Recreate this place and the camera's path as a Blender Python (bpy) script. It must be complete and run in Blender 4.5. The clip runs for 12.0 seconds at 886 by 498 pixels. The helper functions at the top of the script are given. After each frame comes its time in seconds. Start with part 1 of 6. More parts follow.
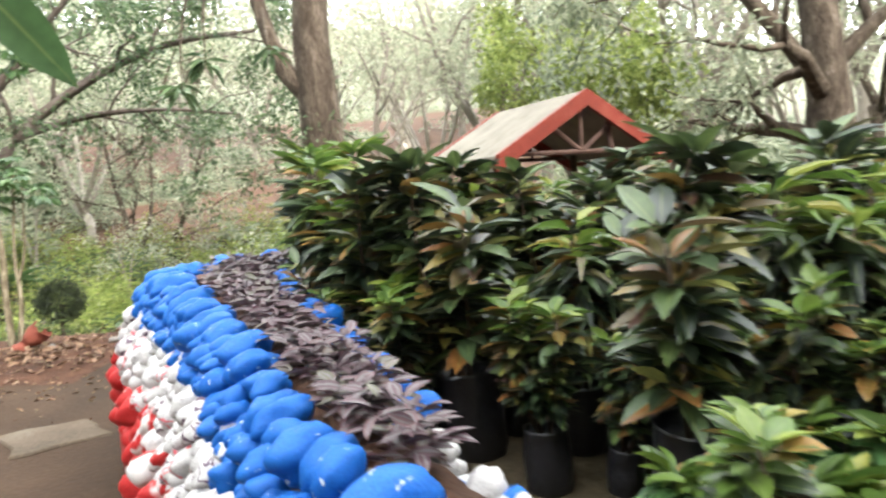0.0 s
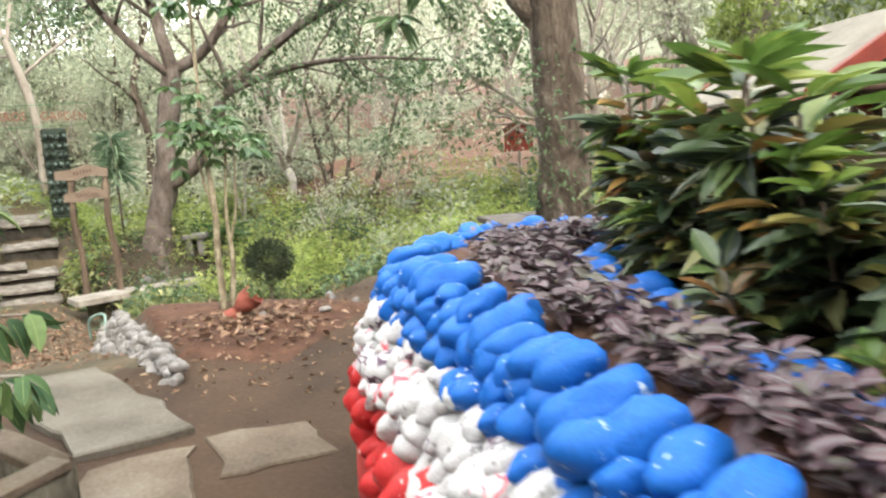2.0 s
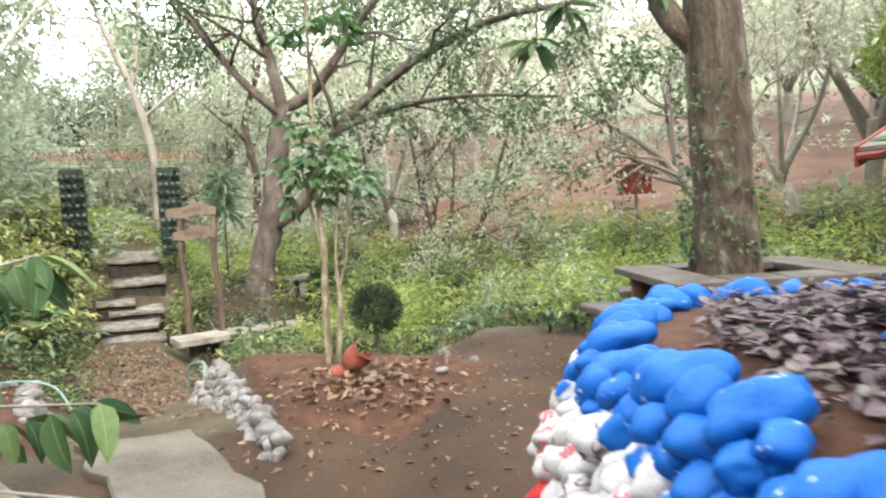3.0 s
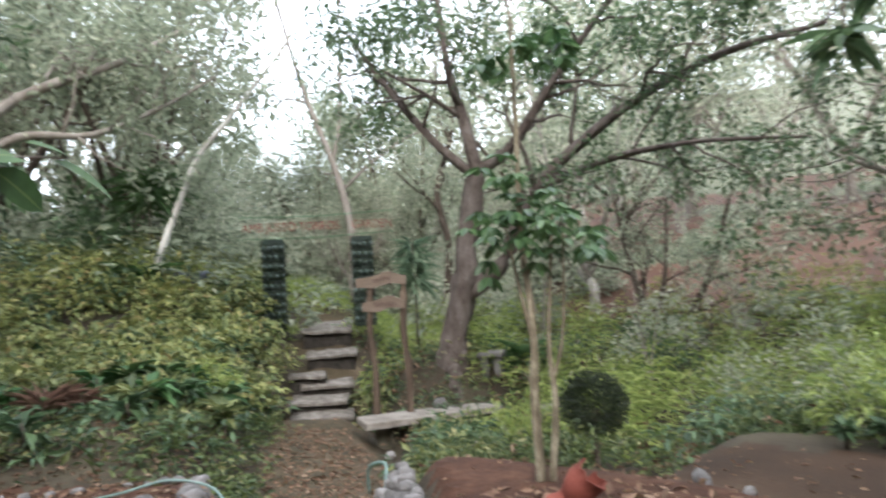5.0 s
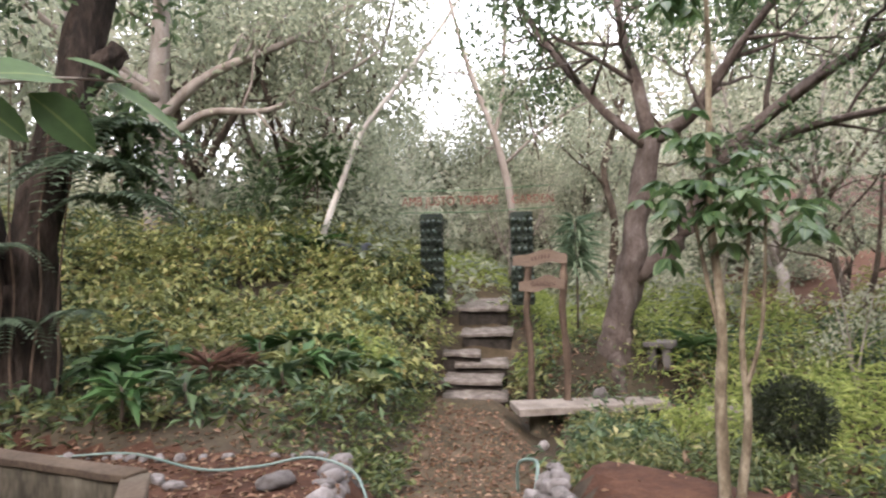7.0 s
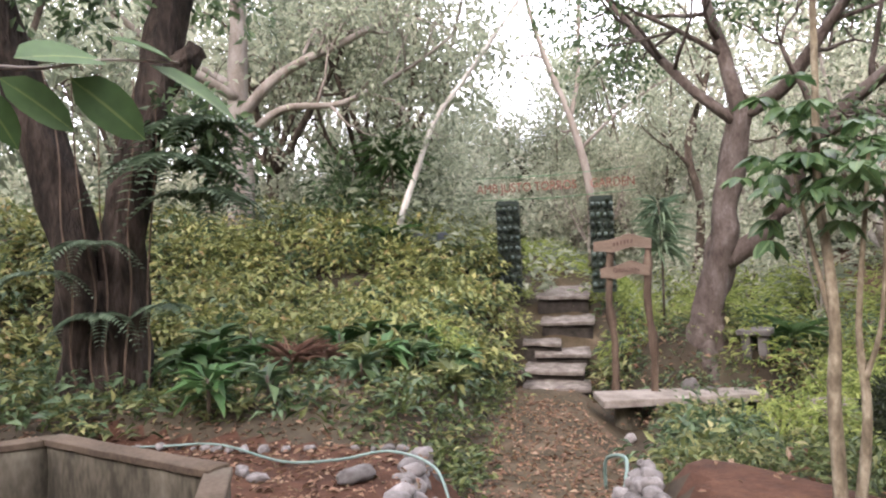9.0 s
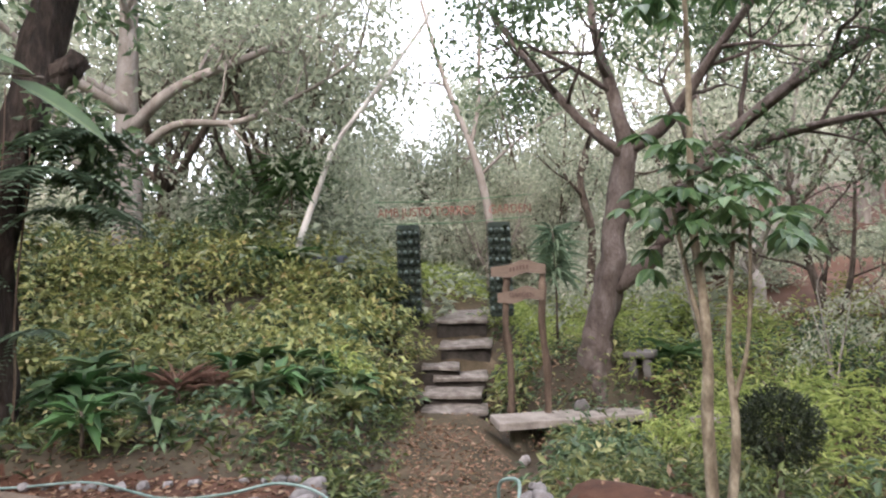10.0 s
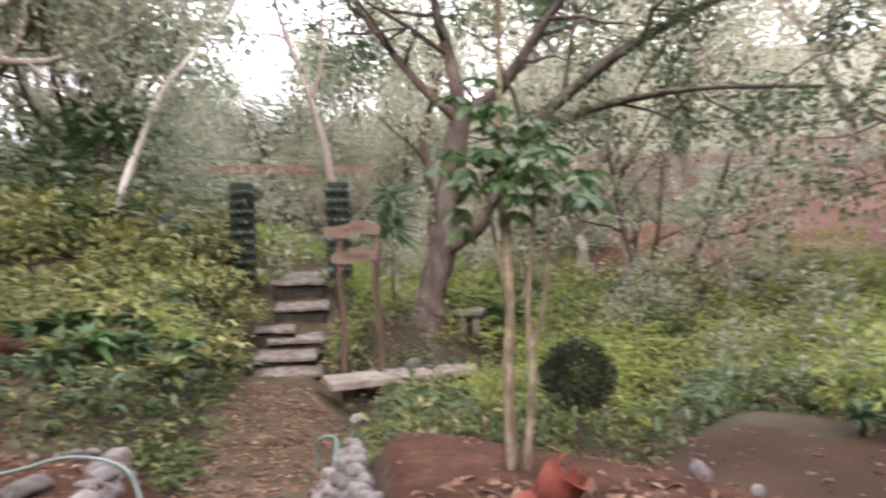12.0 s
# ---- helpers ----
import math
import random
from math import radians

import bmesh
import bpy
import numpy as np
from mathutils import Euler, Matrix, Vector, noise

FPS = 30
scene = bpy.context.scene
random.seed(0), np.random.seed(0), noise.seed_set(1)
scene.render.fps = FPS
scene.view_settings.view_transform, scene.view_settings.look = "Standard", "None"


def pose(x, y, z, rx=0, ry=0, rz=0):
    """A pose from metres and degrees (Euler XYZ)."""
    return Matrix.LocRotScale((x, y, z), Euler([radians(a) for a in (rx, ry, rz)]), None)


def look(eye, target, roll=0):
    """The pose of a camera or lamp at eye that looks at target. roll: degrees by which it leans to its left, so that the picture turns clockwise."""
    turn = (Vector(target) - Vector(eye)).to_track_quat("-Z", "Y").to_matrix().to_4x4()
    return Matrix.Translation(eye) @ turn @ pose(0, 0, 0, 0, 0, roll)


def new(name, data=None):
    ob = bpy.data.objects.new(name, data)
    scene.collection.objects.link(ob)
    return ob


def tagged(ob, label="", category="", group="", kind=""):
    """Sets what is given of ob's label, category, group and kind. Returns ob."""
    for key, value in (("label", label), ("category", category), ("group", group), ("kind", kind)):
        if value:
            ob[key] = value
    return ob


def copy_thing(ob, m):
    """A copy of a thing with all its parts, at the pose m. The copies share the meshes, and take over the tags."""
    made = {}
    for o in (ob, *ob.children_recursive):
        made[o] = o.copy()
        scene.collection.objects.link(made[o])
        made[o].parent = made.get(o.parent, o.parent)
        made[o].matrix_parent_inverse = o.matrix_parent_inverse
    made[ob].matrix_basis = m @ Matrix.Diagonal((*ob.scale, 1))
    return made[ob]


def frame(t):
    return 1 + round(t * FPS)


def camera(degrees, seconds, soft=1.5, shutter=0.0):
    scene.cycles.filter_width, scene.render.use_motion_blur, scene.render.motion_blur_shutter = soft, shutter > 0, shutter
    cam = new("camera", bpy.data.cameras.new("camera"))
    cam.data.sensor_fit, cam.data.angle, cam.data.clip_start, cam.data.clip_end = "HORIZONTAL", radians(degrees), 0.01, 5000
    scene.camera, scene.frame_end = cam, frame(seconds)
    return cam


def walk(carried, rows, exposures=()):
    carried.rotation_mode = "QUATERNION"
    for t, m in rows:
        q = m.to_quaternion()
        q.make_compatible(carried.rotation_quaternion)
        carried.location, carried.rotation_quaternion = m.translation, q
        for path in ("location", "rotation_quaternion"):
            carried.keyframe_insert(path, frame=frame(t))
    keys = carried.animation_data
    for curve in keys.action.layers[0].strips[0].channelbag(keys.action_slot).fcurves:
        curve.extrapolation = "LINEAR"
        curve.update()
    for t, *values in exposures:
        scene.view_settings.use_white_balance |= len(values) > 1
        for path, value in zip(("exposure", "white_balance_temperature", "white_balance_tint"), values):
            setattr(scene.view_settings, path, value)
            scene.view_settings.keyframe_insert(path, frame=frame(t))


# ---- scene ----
cam = camera(68.0, 12.0, soft=2.2, shutter=0.4)
METRES, EYE, TILT, LEAN, TURN = 5.0, 1.4, -5.0, 4.0, 0.0
ROWS = [
    (0.0, 0.0, 0.0, 0.0, 0.0, 0.0, -0.0),
    (0.5, -0.0274, 0.0564, 0.0022, 5.16, -0.75, -1.42),
    (1.0, -0.0676, 0.1246, 0.0042, 7.25, -5.52, 0.8),
    (1.5, -0.1057, 0.193, 0.0085, 14.76, -5.0, -2.17),
    (2.0, -0.1626, 0.2492, 0.0112, 14.9, -3.94, -1.06),
    (2.5, -0.2176, 0.3108, 0.0145, 19.81, -1.52, -1.73),
    (4.5, -0.4241, 0.555, 0.0239, 27.27, 1.0, -2.53),
    (5.0, -0.4477, 0.5895, 0.0257, 39.0, 4.81, -2.69),
    (5.5, -0.4811, 0.6401, 0.0305, 44.82, 3.29, -2.97),
    (6.0, -0.5189, 0.6722, 0.028, 44.47, 5.3, -3.58),
    (6.5, -0.5351, 0.6888, 0.0306, 49.15, 3.26, -5.84),
    (7.0, -0.5207, 0.6717, 0.0281, 52.91, 1.93, -5.18),
    (7.5, -0.5478, 0.6897, 0.0299, 56.93, 0.44, -4.9),
    (9.5, -0.5469, 0.6896, 0.0283, 59.66, 0.4, -3.92),
    (10.0, -0.5448, 0.6947, 0.0316, 51.03, 3.04, -4.36),
    (10.5, -0.5446, 0.6951, 0.0315, 51.71, 3.33, -4.44),
    (11.0, -0.538, 0.6943, 0.0311, 51.1, 3.03, -4.29),
    (11.5, -0.529, 0.7001, 0.0315, 48.78, 1.86, -3.56),
    (12.0, -0.5193, 0.7286, 0.0294, 37.96, 0.81, -4.43),
]
walk(cam, [(t, pose(0, 0, EYE, TILT, LEAN, TURN) @ pose(METRES * x, METRES * y, METRES * z, 90 + pitch, roll, yaw)) for t, x, y, z, yaw, pitch, roll in ROWS], exposures=[(0.0, 1.8, 7100, 6), (1.5, 1.7, 7200, 6), (2.7, 1.7, 7100, 6), (4.5, 0.95, 6300, 8), (5.4, 0.72, 6400, 10), (6.0, 0.5, 6400, 12), (6.5, 0.9, 6700, 14), (7.5, 1.02, 7000, 25), (9.5, 1.22, 6700, 20), (10.2, 0.88, 6600, 18), (11.2, 0.88, 6600, 18), (12.0, 1.02, 7000, 25)])


# ---- light ----
world = bpy.data.worlds.new("overcast_sky")
scene.world = world
world.use_nodes = True
wn = world.node_tree.nodes
wl = world.node_tree.links
sky = wn.new("ShaderNodeTexSky")
sky.sky_type = "NISHITA"
sky.sun_disc = False
sky.sun_elevation = radians(38)
sky.sun_rotation = radians(143)
sky.dust_density = 4.0
cloud = wn.new("ShaderNodeMix")
cloud.data_type = "RGBA"
cloud.inputs[0].default_value = 0.8
cloud.inputs[7].default_value = (10.6, 11.3, 12.4, 1)
wl.new(sky.outputs[0], cloud.inputs[6])
wl.new(cloud.outputs[2], wn["Background"].inputs[0])
wn["Background"].inputs[1].default_value = 0.27

sun_lamp = bpy.data.lights.new("sun", "SUN")
sun_lamp.energy = 2.4
sun_lamp.angle = radians(20)
sun_lamp.color = (1.0, 0.96, 0.9)
sun = new("sun", sun_lamp)
sun.matrix_world = look((0, 0, 30), (-4.8, 6.4, 23.8))


# ---- materials ----
def nodes_of(name):
    m = bpy.data.materials.new(name)
    m.use_nodes = True
    nt = m.node_tree
    return m, nt.nodes, nt.links, nt.nodes["Principled BSDF"]


def rgba(c):
    return (c[0], c[1], c[2], 1.0)


def ramp(nodes, stops):
    r = nodes.new("ShaderNodeValToRGB")
    el = r.color_ramp.elements
    while len(el) < len(stops):
        el.new(0.5)
    for e, (p, c) in zip(el, stops):
        e.position, e.color = p, rgba(c)
    return r


def surface(name, stops, scale=6.0, fine=60.0, rough=0.85, bump=0.3, vary=0.0, spec=0.3, stretch=(1, 1, 1), deep=0.02):
    """A mottled surface: a broad noise picks the colour, a fine one adds grain and relief."""
    m, nodes, links, bsdf = nodes_of(name)
    tc = nodes.new("ShaderNodeTexCoord")
    mp = nodes.new("ShaderNodeMapping")
    mp.inputs["Scale"].default_value = stretch
    links.new(tc.outputs["Object"], mp.inputs[0])
    info = nodes.new("ShaderNodeObjectInfo")
    shift = nodes.new("ShaderNodeVectorMath")
    shift.operation = "MULTIPLY_ADD"
    links.new(info.outputs["Random"], shift.inputs[0])
    shift.inputs[1].default_value = (17.0, 31.0, 11.0)
    links.new(mp.outputs[0], shift.inputs[2])
    a = nodes.new("ShaderNodeTexNoise")
    a.inputs["Scale"].default_value, a.inputs["Detail"].default_value = scale, 5
    b = nodes.new("ShaderNodeTexNoise")
    b.inputs["Scale"].default_value, b.inputs["Detail"].default_value = fine, 4
    for n in (a, b):
        links.new(shift.outputs[0], n.inputs["Vector"])
    mix = nodes.new("ShaderNodeMath")
    mix.operation = "MULTIPLY_ADD"
    mix.inputs[1].default_value = 0.45
    links.new(b.outputs["Fac"], mix.inputs[0])
    sub = nodes.new("ShaderNodeMath")
    sub.operation = "SUBTRACT"
    sub.inputs[1].default_value = 0.22
    links.new(a.outputs["Fac"], sub.inputs[0])
    links.new(sub.outputs[0], mix.inputs[2])
    r = ramp(nodes, stops)
    links.new(mix.outputs[0], r.inputs[0])
    col = r.outputs[0]
    if vary:
        hsv = nodes.new("ShaderNodeHueSaturation")
        v = nodes.new("ShaderNodeMapRange")
        v.inputs[3].default_value, v.inputs[4].default_value = 1 - vary, 1 + vary
        links.new(info.outputs["Random"], v.inputs[0])
        links.new(v.outputs[0], hsv.inputs["Value"])
        links.new(col, hsv.inputs["Color"])
        col = hsv.outputs[0]
    links.new(col, bsdf.inputs["Base Color"])
    bsdf.inputs["Roughness"].default_value = rough
    bsdf.inputs["Specular IOR Level"].default_value = spec
    if bump:
        bp = nodes.new("ShaderNodeBump")
        bp.inputs["Strength"].default_value, bp.inputs["Distance"].default_value = bump, deep
        links.new(mix.outputs[0], bp.inputs["Height"])
        links.new(bp.outputs[0], bsdf.inputs["Normal"])
    return m


def foliage(name, stops, rough=0.5, trans=0.35, stripes=None, spec=0.4):
    """Leaves: every leaf takes its own tone; light comes through the blade."""
    m, nodes, links, bsdf = nodes_of(name)
    geo = nodes.new("ShaderNodeNewGeometry")
    r = ramp(nodes, stops)
    links.new(geo.outputs["Random Per Island"], r.inputs[0])
    tc = nodes.new("ShaderNodeTexCoord")
    nz = nodes.new("ShaderNodeTexNoise")
    nz.inputs["Scale"].default_value = 40
    links.new(tc.outputs["Object"], nz.inputs["Vector"])
    hsv = nodes.new("ShaderNodeHueSaturation")
    mr = nodes.new("ShaderNodeMapRange")
    mr.inputs[3].default_value, mr.inputs[4].default_value = 0.7, 1.3
    links.new(nz.outputs["Fac"], mr.inputs[0])
    links.new(mr.outputs[0], hsv.inputs["Value"])
    links.new(r.outputs[0], hsv.inputs["Color"])
    col = hsv.outputs[0]
    uv = nodes.new("ShaderNodeSeparateXYZ")
    links.new(tc.outputs["UV"], uv.inputs[0])
    rib = nodes.new("ShaderNodeMath")
    rib.operation = "SUBTRACT"
    rib.inputs[1].default_value = 0.5
    links.new(uv.outputs[0], rib.inputs[0])
    ab = nodes.new("ShaderNodeMath")
    ab.operation = "ABSOLUTE"
    links.new(rib.outputs[0], ab.inputs[0])
    if stripes:
        band = ramp(nodes, [(0.0, (0, 0, 0)), (0.1, (0, 0, 0)), (0.17, (1, 1, 1)), (0.27, (1, 1, 1)), (0.33, (0, 0, 0))])
    else:
        band = ramp(nodes, [(0.0, (0.55, 0.55, 0.55)), (0.05, (0, 0, 0))])
    links.new(ab.outputs[0], band.inputs[0])
    mix = nodes.new("ShaderNodeMix")
    mix.data_type = "RGBA"
    links.new(band.outputs[0], mix.inputs[0])
    links.new(col, mix.inputs[6])
    mix.inputs[7].default_value = rgba(stripes or (0.22, 0.26, 0.09))
    col = mix.outputs[2]
    links.new(col, bsdf.inputs["Base Color"])
    bsdf.inputs["Roughness"].default_value = rough
    bsdf.inputs["Specular IOR Level"].default_value = spec
    if trans:
        t = nodes.new("ShaderNodeBsdfTranslucent")
        links.new(col, t.inputs[0])
        ms = nodes.new("ShaderNodeMixShader")
        ms.inputs[0].default_value = trans
        links.new(bsdf.outputs[0], ms.inputs[1])
        links.new(t.outputs[0], ms.inputs[2])
        links.new(ms.outputs[0], nodes["Material Output"].inputs[0])
    return m


def painted(name, paint, under, amount, second=None, rough=0.55, blotch=2.2, detail=8):
    """Painted river stone: thick paint with chips of bare stone, and smears of a second paint."""
    m, nodes, links, bsdf = nodes_of(name)
    tc = nodes.new("ShaderNodeTexCoord")
    info = nodes.new("ShaderNodeObjectInfo")
    sh = nodes.new("ShaderNodeVectorMath")
    sh.operation = "MULTIPLY_ADD"
    links.new(info.outputs["Random"], sh.inputs[0])
    sh.inputs[1].default_value = (9, 23, 41)
    links.new(tc.outputs["Object"], sh.inputs[2])
    nz = nodes.new("ShaderNodeTexNoise")
    nz.inputs["Scale"].default_value, nz.inputs["Detail"].default_value = blotch, detail
    fine = nodes.new("ShaderNodeTexNoise")
    fine.inputs["Scale"].default_value, fine.inputs["Detail"].default_value = 9, 5
    for n in (nz, fine):
        links.new(sh.outputs[0], n.inputs["Vector"])
    chip = ramp(nodes, [(amount - 0.02, (1, 1, 1)), (amount + 0.02, (0, 0, 0))])
    links.new(nz.outputs["Fac"], chip.inputs[0])
    base = ramp(nodes, [(0.3, tuple(0.8 * c for c in paint)), (0.7, tuple(min(1, 1.15 * c) for c in paint))])
    links.new(fine.outputs["Fac"], base.inputs[0])
    col = base.outputs[0]
    if second:
        wave = nodes.new("ShaderNodeTexNoise")
        wave.inputs["Scale"].default_value, wave.inputs["Detail"].default_value = 0.8, 1
        links.new(sh.outputs[0], wave.inputs["Vector"])
        w = ramp(nodes, [(0.5, (0, 0, 0)), (0.515, (1, 1, 1)), (0.555, (1, 1, 1)), (0.57, (0, 0, 0))])
        links.new(wave.outputs["Fac"], w.inputs[0])
        mx = nodes.new("ShaderNodeMix")
        mx.data_type = "RGBA"
        links.new(w.outputs[0], mx.inputs[0])
        links.new(col, mx.inputs[6])
        mx.inputs[7].default_value = rgba(second)
        col = mx.outputs[2]
    mx = nodes.new("ShaderNodeMix")
    mx.data_type = "RGBA"
    links.new(chip.outputs[0], mx.inputs[0])
    links.new(col, mx.inputs[6])
    mx.inputs[7].default_value = rgba(under)
    links.new(mx.outputs[2], bsdf.inputs["Base Color"])
    bsdf.inputs["Roughness"].default_value = rough
    bsdf.inputs["Specular IOR Level"].default_value = 0.22
    bp = nodes.new("ShaderNodeBump")
    bp.inputs["Strength"].default_value, bp.inputs["Distance"].default_value = 0.3, 0.006
    links.new(fine.outputs["Fac"], bp.inputs["Height"])
    links.new(bp.outputs[0], bsdf.inputs["Normal"])
    return m


M_DIRT = surface("bare_dirt", [(0.25, (0.01806, 0.00903, 0.0043)), (0.5, (0.03612, 0.01849, 0.00903)), (0.8, (0.05848, 0.03268, 0.01806))], 1.3, 30, 0.9, 0.5)
M_PATH = surface("damp_path", [(0.25, (0.01804, 0.01476, 0.00656)), (0.45, (0.041, 0.03034, 0.01476)), (0.6, (0.0615, 0.04264, 0.0246)), (0.8, (0.1066, 0.082, 0.05412))], 2.2, 26, 0.85, 0.6)
M_FLOOR = surface("forest_floor", [(0.2, (0.0161, 0.01196, 0.00828)), (0.42, (0.0345, 0.02576, 0.01656)), (0.6, (0.0506, 0.04048, 0.0253)), (0.85, (0.0782, 0.0644, 0.0414))], 1.1, 22, 0.95, 0.6)
M_REDSOIL = surface("red_hillside", [(0.2, (0.039, 0.01716, 0.01014)), (0.5, (0.0741, 0.03666, 0.0234)), (0.8, (0.117, 0.07176, 0.04836))], 1.0, 14, 0.95, 0.6)
M_MOUND = surface("turned_soil", [(0.2, (0.019, 0.0075, 0.004)), (0.5, (0.05, 0.02, 0.0105)), (0.8, (0.09, 0.042, 0.024))], 6, 45, 0.95, 0.8)
M_CONC = surface("weathered_concrete", [(0.2, (0.0395, 0.0326, 0.0253)), (0.45, (0.0843, 0.0711, 0.0553)), (0.75, (0.1318, 0.1159, 0.0949))], 2.2, 50, 0.85, 0.3)
M_MOSSCONC = surface("mossy_concrete", [(0.25, (0.012, 0.012, 0.008)), (0.42, (0.045, 0.04, 0.028)), (0.55, (0.085, 0.075, 0.055)), (0.75, (0.14, 0.125, 0.095))], 4, 30, 0.9, 0.8, stretch=(1, 1, 0.4))
M_BARK = surface("brown_bark", [(0.2, (0.0191, 0.0134, 0.0095)), (0.42, (0.0542, 0.0395, 0.0299)), (0.6, (0.0892, 0.0689, 0.0542)), (0.8, (0.2, 0.165, 0.14))], 8, 34, 0.95, 1.0, stretch=(1, 1, 0.4), deep=0.06)
M_PINKBARK = surface("pinkish_bark", [(0.22, (0.03117, 0.02182, 0.01766)), (0.45, (0.07274, 0.05455, 0.04676)), (0.62, (0.1039, 0.08312, 0.07374)), (0.8, (0.1558, 0.1351, 0.1247))], 7, 34, 0.9, 1.0, stretch=(1, 1, 0.5), deep=0.05)
M_POLE = surface("white_dead_wood", [(0.2, (0.272, 0.2465, 0.221)), (0.5, (0.459, 0.4335, 0.3995)), (0.8, (0.578, 0.5525, 0.5185))], 4, 40, 0.85, 0.4, stretch=(1, 1, 0.4))
M_YOUNG = surface("mottled_young_bark", [(0.25, (0.07, 0.055, 0.036)), (0.5, (0.16, 0.13, 0.09)), (0.75, (0.31, 0.27, 0.2))], 14, 60, 0.9, 0.6, stretch=(1, 1, 0.5))
M_TREAD = surface("earthy_tread", [(0.2, (0.055, 0.044, 0.036)), (0.5, (0.13, 0.112, 0.098)), (0.8, (0.25, 0.228, 0.205))], 7, 60, 0.9, 0.8)
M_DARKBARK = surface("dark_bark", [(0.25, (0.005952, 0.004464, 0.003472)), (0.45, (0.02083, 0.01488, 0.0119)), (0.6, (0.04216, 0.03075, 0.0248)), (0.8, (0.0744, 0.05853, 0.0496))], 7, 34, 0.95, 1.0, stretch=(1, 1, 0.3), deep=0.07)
M_PALEBARK = surface("pale_bark", [(0.2, (0.11, 0.088, 0.0715)), (0.5, (0.198, 0.1705, 0.1485)), (0.8, (0.275, 0.253, 0.231))], 4, 40, 0.9, 0.8, stretch=(1, 1, 0.4))
M_TWIG = surface("grey_twigs", [(0.2, (0.16, 0.13, 0.11)), (0.5, (0.28, 0.25, 0.22)), (0.8, (0.42, 0.39, 0.36))], 5, 40, 0.9, 0.4)
M_LOG = surface("weathered_log", [(0.2, (0.03, 0.019, 0.013)), (0.5, (0.085, 0.058, 0.042)), (0.8, (0.2, 0.145, 0.108))], 8, 60, 0.85, 0.8, stretch=(1, 1, 0.25))
M_BOARD = surface("carved_board", [(0.2, (0.0832, 0.0576, 0.0416)), (0.5, (0.1472, 0.1056, 0.08)), (0.8, (0.2112, 0.1632, 0.128))], 6, 70, 0.7, 0.3, stretch=(0.3, 1, 1))
M_REDPAINT = surface("red_paint", [(0.2, (0.1028, 0.01198, 0.006885)), (0.5, (0.1576, 0.02057, 0.01198)), (0.8, (0.1885, 0.04114, 0.02737))], 5, 50, 0.6, 0.2)
M_REDFACE = surface("red_painted_cement", [(0.25, (0.22, 0.02, 0.02)), (0.5, (0.34, 0.03, 0.03)), (0.8, (0.42, 0.09, 0.08))], 4, 40, 0.55, 0.2)
M_ROOF = surface("dusty_roofing", [(0.2, (0.102, 0.09, 0.072)), (0.5, (0.168, 0.15, 0.126)), (0.8, (0.216, 0.198, 0.168))], 3, 50, 0.9, 0.4)
M_TABLE = surface("grey_table_top", [(0.2, (0.039, 0.0306, 0.026)), (0.5, (0.0748, 0.0618, 0.0553)), (0.8, (0.1235, 0.1073, 0.0975))], 4, 50, 0.7, 0.3)
M_LEG = surface("brown_cast_leg", [(0.2, (0.035, 0.0175, 0.014)), (0.5, (0.077, 0.042, 0.035)), (0.8, (0.119, 0.077, 0.063))], 6, 50, 0.8, 0.5)
M_STONE = surface("grey_river_stone", [(0.2, (0.0704, 0.064, 0.0608)), (0.5, (0.1472, 0.1344, 0.1312)), (0.8, (0.2304, 0.2176, 0.2144))], 1.2, 8, 0.8, 0.3, vary=0.3)
M_BAG = surface("black_plastic", [(0.3, (0.008, 0.008, 0.01)), (0.7, (0.02, 0.02, 0.024))], 8, 30, 0.32, 0.5, spec=0.5)
M_CLAY = surface("terracotta", [(0.2, (0.12, 0.03, 0.021)), (0.5, (0.198, 0.051, 0.036)), (0.8, (0.24, 0.078, 0.057))], 6, 60, 0.8, 0.2)
M_SHERD = surface("sooty_clay", [(0.25, (0.014, 0.008, 0.007)), (0.55, (0.04, 0.02, 0.016)), (0.8, (0.1, 0.05, 0.036))], 7, 40, 0.8, 0.5)
M_CLAYIN = surface("raw_clay", [(0.2, (0.238, 0.14, 0.084)), (0.6, (0.35, 0.238, 0.154)), (0.8, (0.392, 0.28, 0.21))], 6, 60, 0.9, 0.2)
M_HOSE = surface("pale_green_hose", [(0.3, (0.096, 0.156, 0.141)), (0.7, (0.156, 0.222, 0.201))], 8, 40, 0.45, 0.05, spec=0.5)
M_DARKGREEN = surface("dark_green_plastic", [(0.3, (0.012, 0.02, 0.016)), (0.7, (0.03, 0.045, 0.036))], 8, 40, 0.5, 0.3)
M_BOTTLE = surface("cut_bottle_plastic", [(0.3, (0.02, 0.035, 0.03)), (0.7, (0.1, 0.13, 0.12))], 7, 40, 0.3, 0.2, vary=0.5)
M_BOX = surface("grey_blue_stone", [(0.2, (0.0432, 0.0504, 0.0612)), (0.5, (0.0792, 0.09, 0.108)), (0.8, (0.108, 0.1188, 0.1332))], 3, 30, 0.8, 0.4)
M_WIRE = surface("green_wire", [(0.3, (0.05, 0.13, 0.06)), (0.7, (0.09, 0.2, 0.1))], 8, 40, 0.5, 0.0)
M_REDLETTER = surface("red_letters", [(0.3, (0.2, 0.08, 0.06)), (0.7, (0.27, 0.12, 0.09))], 8, 40, 0.7, 0.0)
M_DARKHOLE = surface("hole_shade", [(0.3, (0.012, 0.01, 0.01)), (0.7, (0.03, 0.025, 0.02))], 5, 40, 0.9, 0.0)
